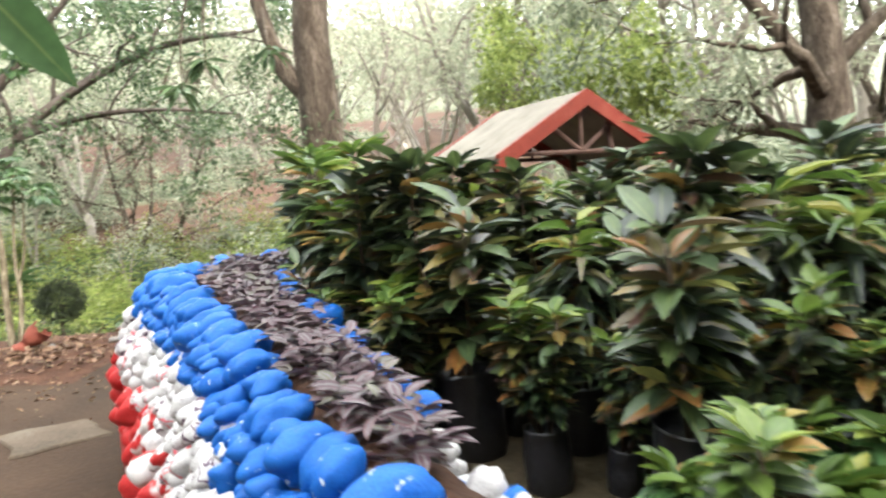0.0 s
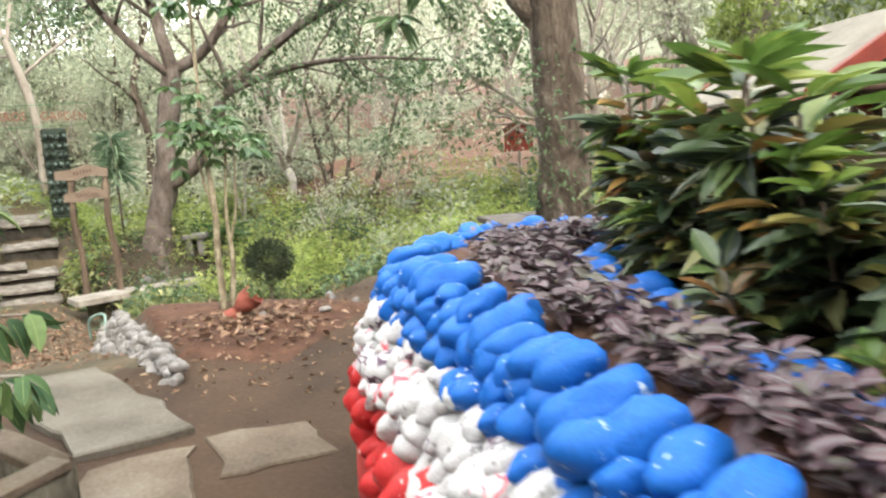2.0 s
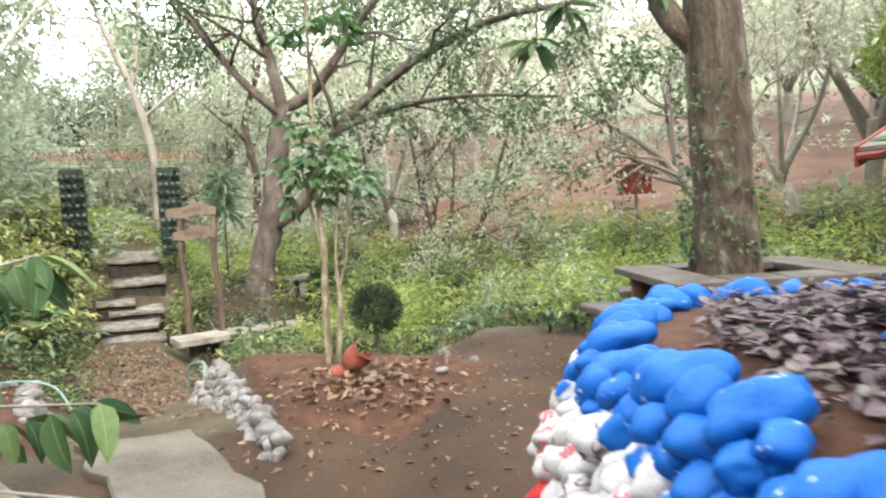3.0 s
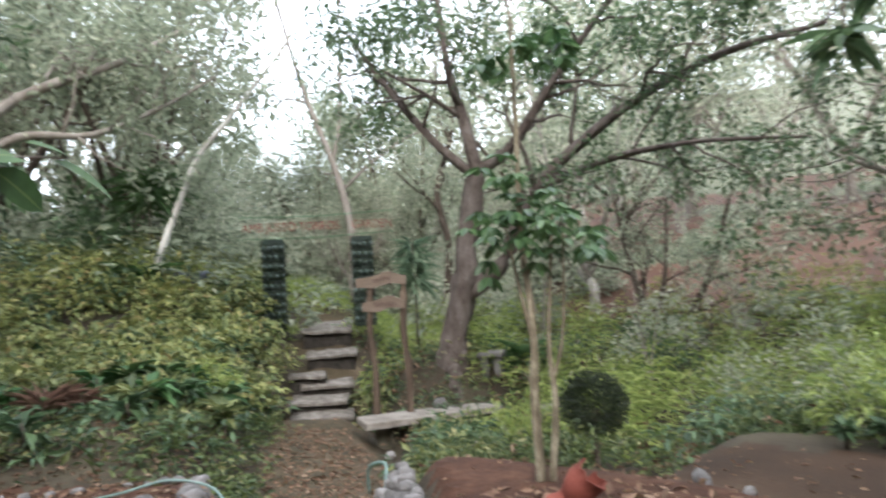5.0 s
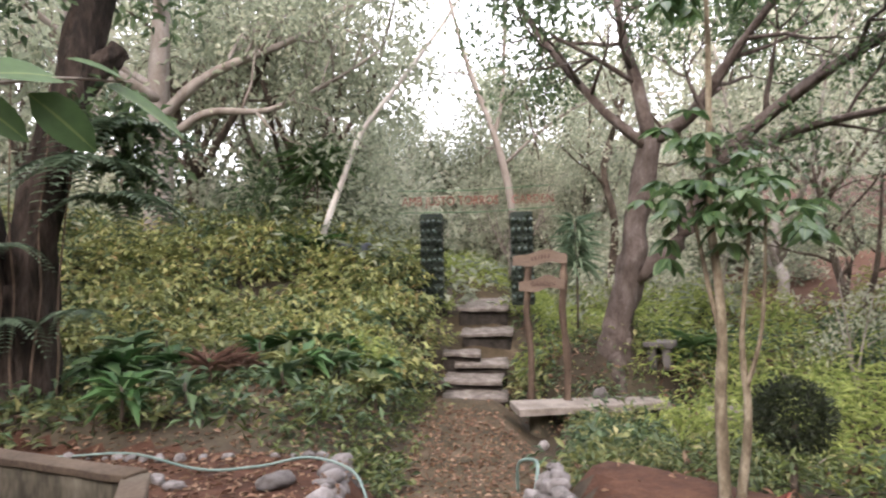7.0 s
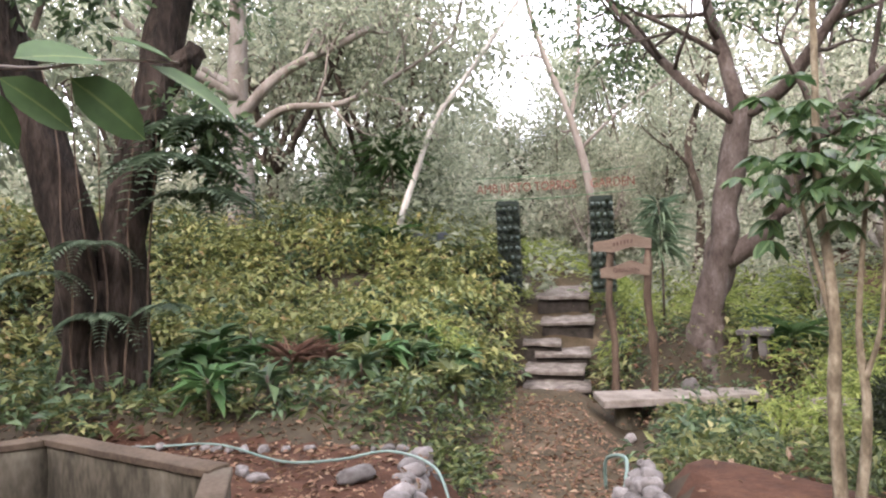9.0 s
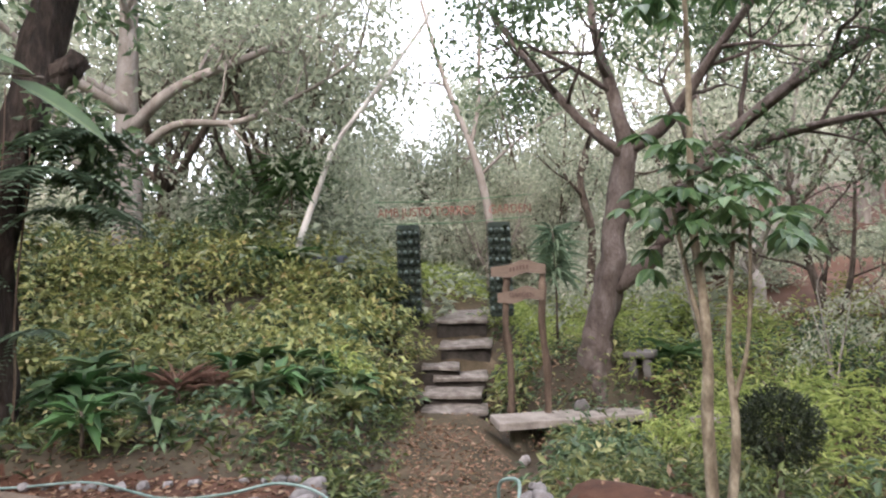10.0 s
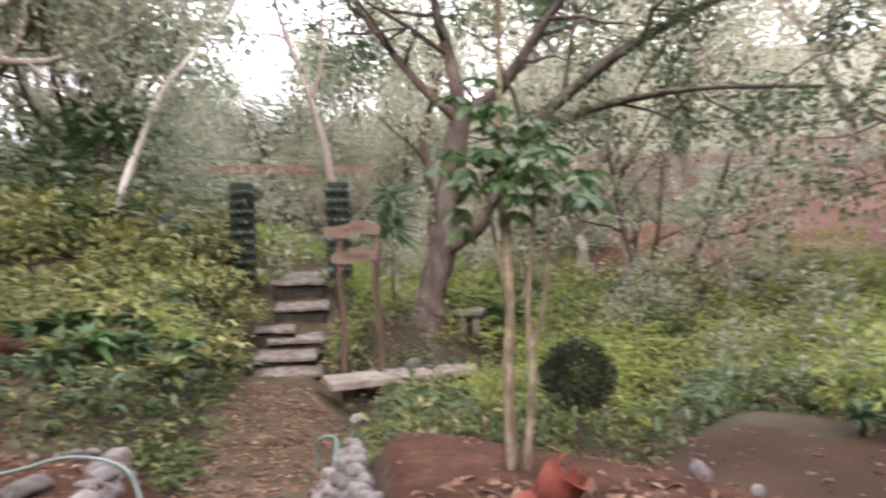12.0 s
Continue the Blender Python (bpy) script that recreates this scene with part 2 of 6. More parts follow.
M_SLATE = surface("stone_tread", [(0.2, (0.085, 0.0723, 0.0595)), (0.5, (0.187, 0.1615, 0.1403)), (0.8, (0.2805, 0.255, 0.2295))], 5, 50, 0.85, 0.5)

# near-black soil: the shadow between stones and under treads as colour
M_GAPSHADE = surface("gap_shade_soil", [(0.3, (0.018, 0.015, 0.013)), (0.7, (0.05, 0.042, 0.036))], 9, 50, 0.95, 0.4)
M_WORN = surface("earth_stained_stone", [(0.25, (0.045, 0.0323, 0.0225)), (0.5, (0.09, 0.066, 0.0465)), (0.8, (0.15, 0.1237, 0.0938))], 2.2, 40, 0.9, 0.3)
# far ground: distance haze is put into this paler base colour
M_HAZEHILL = surface("hazed_hillside", [(0.2, (0.052, 0.056, 0.03)), (0.5, (0.088, 0.092, 0.056)), (0.8, (0.132, 0.128, 0.088))], 0.5, 6, 0.95, 0.6)

P_BLUE = painted("blue_paint_stone", (0.002, 0.085, 0.35), (0.4, 0.44, 0.5), 0.315)
P_WHITE = painted("white_paint_stone", (0.42, 0.4, 0.405), (0.2, 0.18, 0.18), 0.36)
P_SMEAR = painted("white_stone_red_lines", (0.42, 0.4, 0.405), (0.45, 0.4, 0.4), 0.32, (0.55, 0.1, 0.13))
P_BLACKLINE = painted("white_stone_dark_lines", (0.42, 0.4, 0.405), (0.45, 0.4, 0.4), 0.3, (0.1, 0.06, 0.09))
P_HALF = painted("blue_and_white_stone", (0.45, 0.44, 0.45), (0.002, 0.085, 0.35), 0.49, blotch=0.55, detail=2)
P_RED = painted("red_paint_stone", (0.36, 0.018, 0.02), (0.5, 0.4, 0.38), 0.3)
P_REDHALF = painted("red_and_white_stone", (0.36, 0.018, 0.02), (0.45, 0.42, 0.42), 0.47, blotch=0.55, detail=2)

F_CROTON = foliage("croton_leaf", [(0.0, (0.01111, 0.01649, 0.01279)), (0.22, (0.0202, 0.03315, 0.01834)), (0.45, (0.04595, 0.07354, 0.02945)), (0.62, (0.08265, 0.1241, 0.0414)), (0.72, (0.0552, 0.0239, 0.01834)), (0.84, (0.1838, 0.193, 0.0552)), (0.93, (0.239, 0.1012, 0.03214)), (1.0, (0.09197, 0.1286, 0.09197))], 0.36, 0.22, spec=0.5)
F_CROTONTOP = foliage("young_croton_leaf", [(0.0, (0.04284, 0.08568, 0.01708)), (0.5, (0.1028, 0.1714, 0.0343)), (0.85, (0.2142, 0.257, 0.05138)), (1.0, (0.257, 0.1371, 0.04284))], 0.4, 0.35, spec=0.5)
F_BROAD = foliage("broad_leaf", [(0.0, (0.025, 0.065, 0.022)), (0.5, (0.045, 0.11, 0.035)), (1.0, (0.085, 0.17, 0.06))], 0.5, 0.25, spec=0.3)
F_PURPLE = foliage("striped_purple_leaf", [(0.0, (0.035, 0.013, 0.02)), (0.5, (0.07, 0.027, 0.04)), (0.8, (0.1, 0.048, 0.055)), (1.0, (0.075, 0.075, 0.04))], 0.45, 0.12, stripes=(0.11, 0.095, 0.1))
# paler than real leaves: the haze over the wood is in the colour
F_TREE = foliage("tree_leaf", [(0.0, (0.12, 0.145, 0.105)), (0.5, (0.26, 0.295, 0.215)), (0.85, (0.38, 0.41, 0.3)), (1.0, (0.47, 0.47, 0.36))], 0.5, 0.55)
F_TREEDARK = foliage("dark_tree_leaf", [(0.0, (0.03, 0.055, 0.03)), (0.5, (0.06, 0.105, 0.05)), (1.0, (0.11, 0.17, 0.08))], 0.45, 0.35)
# palest leaves, lightened further for bright haze; also serves pale-leaved bushes
F_TREEPALE = foliage("pale_hazed_leaf", [(0.0, (0.2464, 0.2688, 0.196)), (0.5, (0.4032, 0.4256, 0.3248)), (0.85, (0.4928, 0.504, 0.392)), (1.0, (0.56, 0.5152, 0.4144))], 0.6, 0.55)
F_FRESH = foliage("fresh_leaf", [(0.0, (0.1265, 0.1782, 0.05175)), (0.5, (0.253, 0.3162, 0.092)), (1.0, (0.414, 0.46, 0.161))], 0.5, 0.45)
F_WEED = foliage("weed_leaf", [(0.0, (0.05, 0.0725, 0.03)), (0.45, (0.1375, 0.1625, 0.0625)), (0.8, (0.25, 0.2625, 0.1063)), (1.0, (0.3625, 0.325, 0.1625))], 0.55, 0.4)
F_UNDER = foliage("undergrowth_leaf", [(0.0, (0.08, 0.11, 0.04)), (0.3, (0.17, 0.2, 0.07)), (0.65, (0.26, 0.275, 0.1)), (0.9, (0.37, 0.35, 0.13)), (1.0, (0.33, 0.22, 0.1))], 0.5, 0.35)
F_SAP = foliage("sapling_leaf", [(0.0, (0.028, 0.065, 0.024)), (0.5, (0.055, 0.11, 0.042)), (1.0, (0.1, 0.17, 0.068))], 0.4, 0.4)
F_FERN = foliage("fern_leaf", [(0.0, (0.075, 0.125, 0.08125)), (0.5, (0.15, 0.225, 0.1438)), (1.0, (0.25, 0.3375, 0.225))], 0.5, 0.35)
F_FROND = foliage("dark_fern_leaf", [(0.0, (0.03, 0.05, 0.03)), (0.5, (0.07, 0.11, 0.07)), (1.0, (0.16, 0.22, 0.15))], 0.5, 0.3)
F_HERB = foliage("herb_leaf", [(0.0, (0.02296, 0.03936, 0.01476)), (0.4, (0.0574, 0.0861, 0.02788)), (0.8, (0.1148, 0.1476, 0.0451)), (1.0, (0.164, 0.164, 0.0656))], 0.5, 0.35)
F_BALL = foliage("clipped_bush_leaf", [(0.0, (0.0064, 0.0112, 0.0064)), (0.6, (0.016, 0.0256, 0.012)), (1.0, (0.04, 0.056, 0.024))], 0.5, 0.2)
F_DEAD = foliage("dead_leaf", [(0.0, (0.05552, 0.02784, 0.01744)), (0.5, (0.1267, 0.0672, 0.04368)), (0.85, (0.2059, 0.1189, 0.0792)), (1.0, (0.2693, 0.1901, 0.1347))], 0.8, 0.1)
F_RUST = foliage("rusty_leaf", [(0.0, (0.1, 0.055, 0.042)), (0.6, (0.2, 0.11, 0.085)), (1.0, (0.3, 0.2, 0.15))], 0.6, 0.2)
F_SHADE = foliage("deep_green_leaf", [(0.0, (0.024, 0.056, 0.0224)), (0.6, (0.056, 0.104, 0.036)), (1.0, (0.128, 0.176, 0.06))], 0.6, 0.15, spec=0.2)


# ---- building blocks ----
def mesh_of(name, verts, faces, material, smooth=False, uvs=None):
    me = bpy.data.meshes.new(name)
    me.from_pydata([tuple(v) for v in verts], [], [tuple(f) for f in faces])
    me.materials.append(material)
    if smooth:
        me.polygons.foreach_set("use_smooth", [True] * len(me.polygons))
    if uvs is not None:
        layer = me.uv_layers.new(name="UVMap")
        idx = np.empty(len(me.loops), dtype=np.int32)
        me.loops.foreach_get("vertex_index", idx)
        layer.data.foreach_set("uv", np.asarray(uvs, dtype=np.float32)[idx].ravel())
    me.update()
    return me


def thing(name, at=(0, 0, 0), label="", category="", group="", kind="", turn=0.0):
    ob = new(name)
    ob.empty_display_size = 0.1
    ob.matrix_basis = pose(at[0], at[1], at[2], 0, 0, turn)
    return tagged(ob, label, category, group, kind)


def child(name, me, parent, label="", at=None):
    ob = new(name, me)
    ob.parent = parent
    if at is not None:
        ob.matrix_basis = at
    if label:
        ob["label"] = label
    return ob


def from_bm(name, bm, material, smooth=False):
    me = bpy.data.meshes.new(name)
    bm.to_mesh(me)
    bm.free()
    me.materials.append(material)
    if smooth:
        me.polygons.foreach_set("use_smooth", [True] * len(me.polygons))
    return me


def slab_bm(sx, sy, sz, bevel=0.012, wobble=0.0, cuts=0, seed=0):
    """A block on z = 0 with soft, slightly uneven edges."""
    bm = bmesh.new()
    bmesh.ops.create_cube(bm, size=1, matrix=Matrix.Translation((0, 0, sz / 2)) @ Matrix.Diagonal((sx, sy, sz, 1)))
    if cuts:
        bmesh.ops.subdivide_edges(bm, edges=bm.edges[:], cuts=cuts, use_grid_fill=True)
    if wobble:
        for v in bm.verts:
            v.co += Vector(noise.noise_vector(v.co * 3.1 + Vector((seed * 7.7, seed, 0)))) * wobble
    if bevel and not cuts:
        bmesh.ops.bevel(bm, geom=bm.edges[:], offset=bevel, segments=2, affect="EDGES")
    return bm


def tube(points, radii, sides=8, rough=0.0, seed=0):
    """Verts and faces of a tapered tube through the points."""
    pts = [Vector(p) for p in points]
    verts, faces = [], []
    ref = Vector((0.31, 0.17, 0.93)).normalized()
    for i, p in enumerate(pts):
        d = (pts[min(i + 1, len(pts) - 1)] - pts[max(i - 1, 0)]).normalized()
        a = d.cross(ref)
        if a.length < 0.2:
            a = d.cross(Vector((1, 0, 0)))
        a.normalize()
        b = d.cross(a)
        for k in range(sides):
            w = 2 * math.pi * k / sides
            r = radii[i] * (1 + rough * (noise.noise(Vector((math.cos(w) * 1.3 + seed, math.sin(w) * 1.3, i * 0.35))) + (0.4 * noise.noise(Vector((math.cos(w) * 4 + seed, math.sin(w) * 4, i * 0.4))) if sides > 10 else 0)))
            verts.append(p + (a * math.cos(w) + b * math.sin(w)) * r)
    for i in range(len(pts) - 1):
        for k in range(sides):
            n = (k + 1) % sides
            faces.append((i * sides + k, i * sides + n, (i + 1) * sides + n, (i + 1) * sides + k))
    faces.append(tuple(range(sides))[::-1])
    faces.append(tuple(range((len(pts) - 1) * sides, len(pts) * sides)))
    return verts, faces


def join(chunks):
    verts, faces = [], []
    for v, f in chunks:
        base = len(verts)
        verts += v
        faces += [tuple(i + base for i in q) for q in f]
    return verts, faces


def smooth_line(points, steps=6):
    """A rounded line through the points."""
    p = [Vector(q) for q in points]
    p = [2 * p[0] - p[1]] + p + [2 * p[-1] - p[-2]]
    out = []
    for i in range(1, len(p) - 2):
        for s in range(steps):
            t = s / steps
            out.append(0.5 * (2 * p[i] + (p[i + 1] - p[i - 1]) * t + (2 * p[i - 1] - 5 * p[i] + 4 * p[i + 1] - p[i + 2]) * t * t + (3 * p[i] - p[i - 1] - 3 * p[i + 1] + p[i + 2]) * t ** 3))
    out.append(p[-2])
    return out


def blade(rows=4, fold=0.18, droop=0.25, widest=0.45, power=0.8):
    """A leaf blade of length 1 along y and width 1, folded at the rib and drooping to the tip; verts, faces, uvs."""
    verts, faces, uvs = [], [], []
    for i in range(rows + 1):
        t = i / rows
        w = 0.5 * max(0.0, math.sin(math.pi * t ** (math.log(0.5) / math.log(widest)))) ** power
        z = -droop * t * t
        for s in (-1, 0, 1):
            verts.append((s * w, t, z + abs(s) * w * fold))
            uvs.append((0.5 + 0.5 * s, t))
    for i in range(rows):
        for s in range(2):
            a = i * 3 + s
            faces.append((a, a + 1, a + 4, a + 3))
    return np.array(verts), faces, np.array(uvs)


BLADE = blade(4, 0.18, 0.16)
BROAD = blade(5, 0.2, 0.3, 0.45, 0.6)
SLIM = blade(3, 0.25, 0.45, 0.35, 0.9)
BROADCHIP = blade(2, 0.3, 0.3, 0.45, 0.8)
CHIP = (np.array([(0, 0, 0), (-0.5, 0.45, 0.1), (0.5, 0.45, 0.1), (0, 1, -0.12)]), [(0, 2, 3), (0, 3, 1)], np.array([(0.5, 0), (0, 0.5), (1, 0.5), (0.5, 1)]))


def leaves(name, shape, pos, ways, length, width, material, roll=0.6, seed=0):
    """One mesh of many leaves: pos and ways are N x 3, length and width N."""
    rng = np.random.RandomState(seed + 5)
    pos, ways = np.asarray(pos, float), np.asarray(ways, float)
    n = len(pos)
    length, width = np.broadcast_to(length, n), np.broadcast_to(width, n)
    y = ways / np.maximum(np.linalg.norm(ways, axis=1, keepdims=True), 1e-6)
    up = np.tile([0.0, 0.0, 1.0], (n, 1)) + rng.normal(0, roll, (n, 3))
    x = np.cross(y, up)
    x /= np.maximum(np.linalg.norm(x, axis=1, keepdims=True), 1e-6)
    z = np.cross(x, y)
    v, f, uv = shape
    k = len(v)
    all_v = (pos[:, None, :] + x[:, None, :] * (v[None, :, 0:1] * width[:, None, None]) + y[:, None, :] * (v[None, :, 1:2] * length[:, None, None]) + z[:, None, :] * (v[None, :, 2:3] * length[:, None, None])).reshape(-1, 3)
    me = bpy.data.meshes.new(name)
    fl = [len(q) for q in f]
    per = sum(fl)
    loops = (np.concatenate([np.array(q) for q in f])[None, :] + (np.arange(n) * k)[:, None]).ravel().astype(np.int32)
    sizes = np.tile(np.array(fl), n)
    starts = np.concatenate([[0], np.cumsum(sizes)[:-1]]).astype(np.int32)
    me.vertices.add(n * k)
    me.vertices.foreach_set("co", all_v.astype(np.float32).ravel())
    me.loops.add(n * per)
    me.loops.foreach_set("vertex_index", loops)
    me.polygons.add(len(sizes))
    me.polygons.foreach_set("loop_start", starts)
    me.update(calc_edges=True)
    layer = me.uv_layers.new(name="UVMap")
    layer.data.foreach_set("uv", np.tile(uv, (n, 1))[loops].astype(np.float32).ravel())
    me.materials.append(material)
    me.polygons.foreach_set("use_smooth", [len(f) > 2] * len(me.polygons))
    me.validate()
    return me


# ---- lie of the land ----
def smooth(a, b, v):
    # eases from 0 at a to 1 at b; a may be the larger
    t = min(1.0, max(0.0, (v - a) / (b - a)))
    return t * t * (3 - 2 * t)


PATH_A, PATH_B = Vector((-4.85, 5.15)), Vector((-10.0, 9.45))
PATH_DIR = (PATH_B - PATH_A).normalized()
STAIR_DIR = Vector((-0.72, 0.69)).normalized()


def beside_path(x, y):
    d = Vector((x, y)) - PATH_A
    return d.dot(PATH_DIR), d.x * -PATH_DIR.y + d.y * PATH_DIR.x


def ground_z(x, y):
    dx, dy = x + 2.7, y - 3.5
    d = math.hypot(dx, dy)
    a = math.degrees(math.atan2(-dx, dy))
    left = smooth(28, 46, a) * (1 - smooth(150, 175, a))
    front = 1 - left
    along, side = beside_path(x, y)
    z = 0.0
    # the slope behind the path, and the flat wooded shelf above it
    z += left * (0.3 * smooth(4.5, 6.5, d) * smooth(0.6, 1.6, side) + 1.32 * smooth(8.8, 14.5, d) * smooth(-2.5, 0.5, side) + 0.075 * max(0.0, d - 14))
    # the dip in front and the far hillside
    z += front * (-0.35 * smooth(5.6, 7.5, d) * smooth(-12, 4, a) + 0.8 * smooth(9, 14, d) + 0.2 * max(0.0, d - 13.5) * (0.35 + 0.65 * smooth(-40, -5, a)))
    z += 0.06 * max(0.0, d - 24)
    z += left * 0.65 * smooth(10, 15, d) * smooth(1.2, 3.5, side)
    # the sunken path
    z -= 0.42 * smooth(-0.3, 3.2, along) * (1 - smooth(0.75, 1.5, abs(side))) * (1 - smooth(7.0, 8.0, along))
    # low ground between the path and the leaning tree
    z -= 0.4 * smooth(2.2, 4.2, along) * smooth(-0.2, -0.9, side) * (1 - smooth(9.0, 11.5, along)) * (1 - smooth(-3.0, -5.0, side))
    z -= 0.32 * smooth(7.4, 7.95, y) * smooth(-3.9, -4.6, x) * smooth(-7.0, -6.2, x) * (1 - smooth(9.5, 11, y)) * (1 - smooth(2.2, 4.2, along) * smooth(-0.2, -0.9, side))
    # the rise on which the leaning tree stands
    z += 0.75 * (1 - smooth(0.5, 1.6, math.hypot(x + 9.05, y - 11.7)))
    # the sloping ground where the stair climbs
    s = Vector((x + 10.3, y - 9.68))
    u, v = s.dot(STAIR_DIR), s.x * -STAIR_DIR.y + s.y * STAIR_DIR.x
    k = (1 - smooth(0.6, 1.3, abs(v))) * smooth(-0.4, 0.0, u) * (1 - smooth(4.5, 7, u))
    z = z * (1 - k) + k * (-0.74 + 1.3 * smooth(0.1, 3.0, u) + 0.06 * max(0, u - 2.4))
    # beds held by stones on both sides of the path
    bed = smooth(5.1, 5.7, y - 0.25 * x - 1.1) * (1 - smooth(7.1, 7.5, y)) * smooth(-0.15, 0.0, -side - 0.75) * smooth(-5.95, -5.6, x) * (1 - smooth(-3.7, -3.0, x))
    z += (0.11 - z) * bed
    bed2 = smooth(0.7, 0.95, side) * (1 - smooth(3.4, 3.9, side)) * smooth(0.2, 0.6, along) * (1 - smooth(1.9, 2.3, along))
    z += (0.1 - z) * bed2
    n = 0.03 * noise.noise(Vector((x * 0.9, y * 0.9, 0))) + 0.012 * noise.noise(Vector((x * 4, y * 4, 3)))
    return z + n * (0.4 + smooth(6, 12, d) * 4)


def region(x, y):
    """0 yard, 1 path, 2 forest floor, 3 red hillside, 4 turned soil, 5 far hillside paled for haze."""
    dx, dy = x + 2.7, y - 3.5
    d = math.hypot(dx, dy)
    a = math.degrees(math.atan2(-dx, dy))
    along, side = beside_path(x, y)
    w = 0.25 * noise.noise(Vector((x * 1.7, y * 1.7, 9)))
    if -0.2 < along < 6.9 and abs(side) < 0.62 + w:
        return 1
    s = Vector((x + 10.3, y - 9.68))
    if -0.3 < s.dot(STAIR_DIR) < 7 and abs(s.x * -STAIR_DIR.y + s.y * STAIR_DIR.x) < 0.65 + w:
        return 1
    if -5.9 < x < -3.3 and 5.5 < y < 7.35 and side < -0.7:
        return 4
    if 0.7 < side < 3.6 and 0.2 < along < 2.15:
        return 4
    if y < 8.7 + w + 0.12 * (x + 3.3) and x > (-4.9 if y > 2.2 + 2 * w else -9.5) + w * (0.5 if y > 2 else 4):
        return 0
    if -20 < a < 30 and 13 < d < 36 and noise.noise(Vector((x * 0.16, y * 0.16, 2))) > -0.3:
        return 3
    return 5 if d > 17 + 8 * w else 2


def axis(lo, hi, step, far):
    inner = list(np.arange(lo, hi + 1e-6, step))
    out, s, v = [], step, hi
    while v < far:
        s *= 1.22
        v += s
        out.append(v)
    low, s, v = [], step, lo
    while v > -far:
        s *= 1.22
        v -= s
        low.append(v)
    return low[::-1] + inner + out


GX, GY = axis(-17, 6, 0.16, 420), axis(-4, 20, 0.16, 420)
gv = [(x, y, ground_z(x, y)) for y in GY for x in GX]
nx = len(GX)
gf = [(j * nx + i, j * nx + i + 1, (j + 1) * nx + i + 1, (j + 1) * nx + i) for j in range(len(GY) - 1) for i in range(nx - 1)]
ground_me = mesh_of("ground", gv, gf, M_DIRT, True)
for extra in (M_PATH, M_FLOOR, M_REDSOIL, M_MOUND, M_HAZEHILL):
    ground_me.materials.append(extra)
ground_me.polygons.foreach_set("material_index", [region(0.5 * (gv[q[0]][0] + gv[q[2]][0]), 0.5 * (gv[q[0]][1] + gv[q[2]][1])) for q in gf])
tagged(new("ground", ground_me), "brown trodden earth rising into wooded slopes", "ground", kind="structure")

# ---- painted stone planter ----
OUTER = smooth_line([(0.75, -0.6, 0), (0.4, 0.15, 0), (-0.18, 0.86, 0), (-0.53, 1.58, 0), (-0.88, 2.3, 0), (-1.3, 3.03, 0), (-1.64, 3.62, 0), (-1.72, 4.15, 0), (-1.6, 4.65, 0), (-1.15, 4.88, 0), (-0.5, 5.02, 0), (0.4, 5.1, 0), (1.5, 5.1, 0)], 8)
INNER = smooth_line([(1.15, -0.6, 0), (0.62, 0.25, 0), (0.03, 0.98, 0), (-0.17, 1.5, 0), (-0.38, 2.05, 0), (-0.62, 2.7, 0), (-0.8, 3.35, 0), (-0.95, 3.9, 0), (-0.8, 4.2, 0), (-0.5, 4.45, 0), (-0.1, 4.6, 0), (0.5, 4.72, 0), (1.5, 4.75, 0)], 8)
planter = thing("stone_planter", (0, 0, 0), "low curved planter wall of river stones painted blue, white and red", "planter", kind="structure")


def out_normal(line, i):
    d = (line[min(i + 1, len(line) - 1)] - line[max(i - 1, 0)]).normalized()
    return Vector((-d.y, d.x, 0))


PROFILE = [(0.2, -0.05), (0.2, 0.4), (0.155, 0.55), (0.1, 0.75), (0.02, 0.92), (-0.06, 0.97)]
wall_v, wall_f = [], []
for i, p in enumerate(OUTER):
    n = out_normal(OUTER, i)
    q = INNER[i]
    cross = [p + n * o + Vector((0, 0, z)) for o, z in PROFILE]
    cross += [p.lerp(q, 0.5) + Vector((0, 0, 0.99)), p.lerp(q, 0.9) + Vector((0, 0, 0.95)), q + Vector((0, 0, 0.86)), q + Vector((0, 0, 0.4))]
    wall_v += [v + Vector((0, 0, 0.02 * noise.noise(v * 6))) for v in cross]
w = len(PROFILE) + 4
for i in range(len(OUTER) - 1):
    for k in range(w - 1):
        wall_f.append((i * w + k, (i + 1) * w + k, (i + 1) * w + k + 1, i * w + k + 1))
wall_f += [tuple(range(w)), tuple(range((len(OUTER) - 1) * w, len(OUTER) * w))[::-1]]
core_me = mesh_of("soil_core", wall_v, wall_f, M_MOUND, True)
core_me.materials.append(M_GAPSHADE)
# outer faces take the dark colour that paints shadow between the stones
core_me.polygons.foreach_set("material_index", [1 if i % (w - 1) < 4 else 0 for i in range(len(wall_f))])
child("soil_core", core_me, planter, "brown soil packed behind the stones")


def stone_mesh(name, material, seed, stretch=(1.3, 0.85, 0.9), cut=3):
    bm = bmesh.new()
    bmesh.ops.create_icosphere(bm, subdivisions=cut, radius=1.0)
    off = Vector((seed * 3.7, seed * 1.9, seed * 5.3))
    for v in bm.verts:
        k = 1 + 0.3 * noise.noise(v.co * 0.8 + off) + 0.2 * noise.noise(v.co * 1.5 + off) + 0.03 * noise.noise(v.co * 4.2 + off) - 0.09 * max(0.0, noise.noise(v.co * 1.3 - off))
        v.co = Vector((v.co.x * stretch[0], v.co.y * stretch[1], v.co.z * stretch[2])) * k
    return from_bm(name, bm, material, True)


STONES = {}
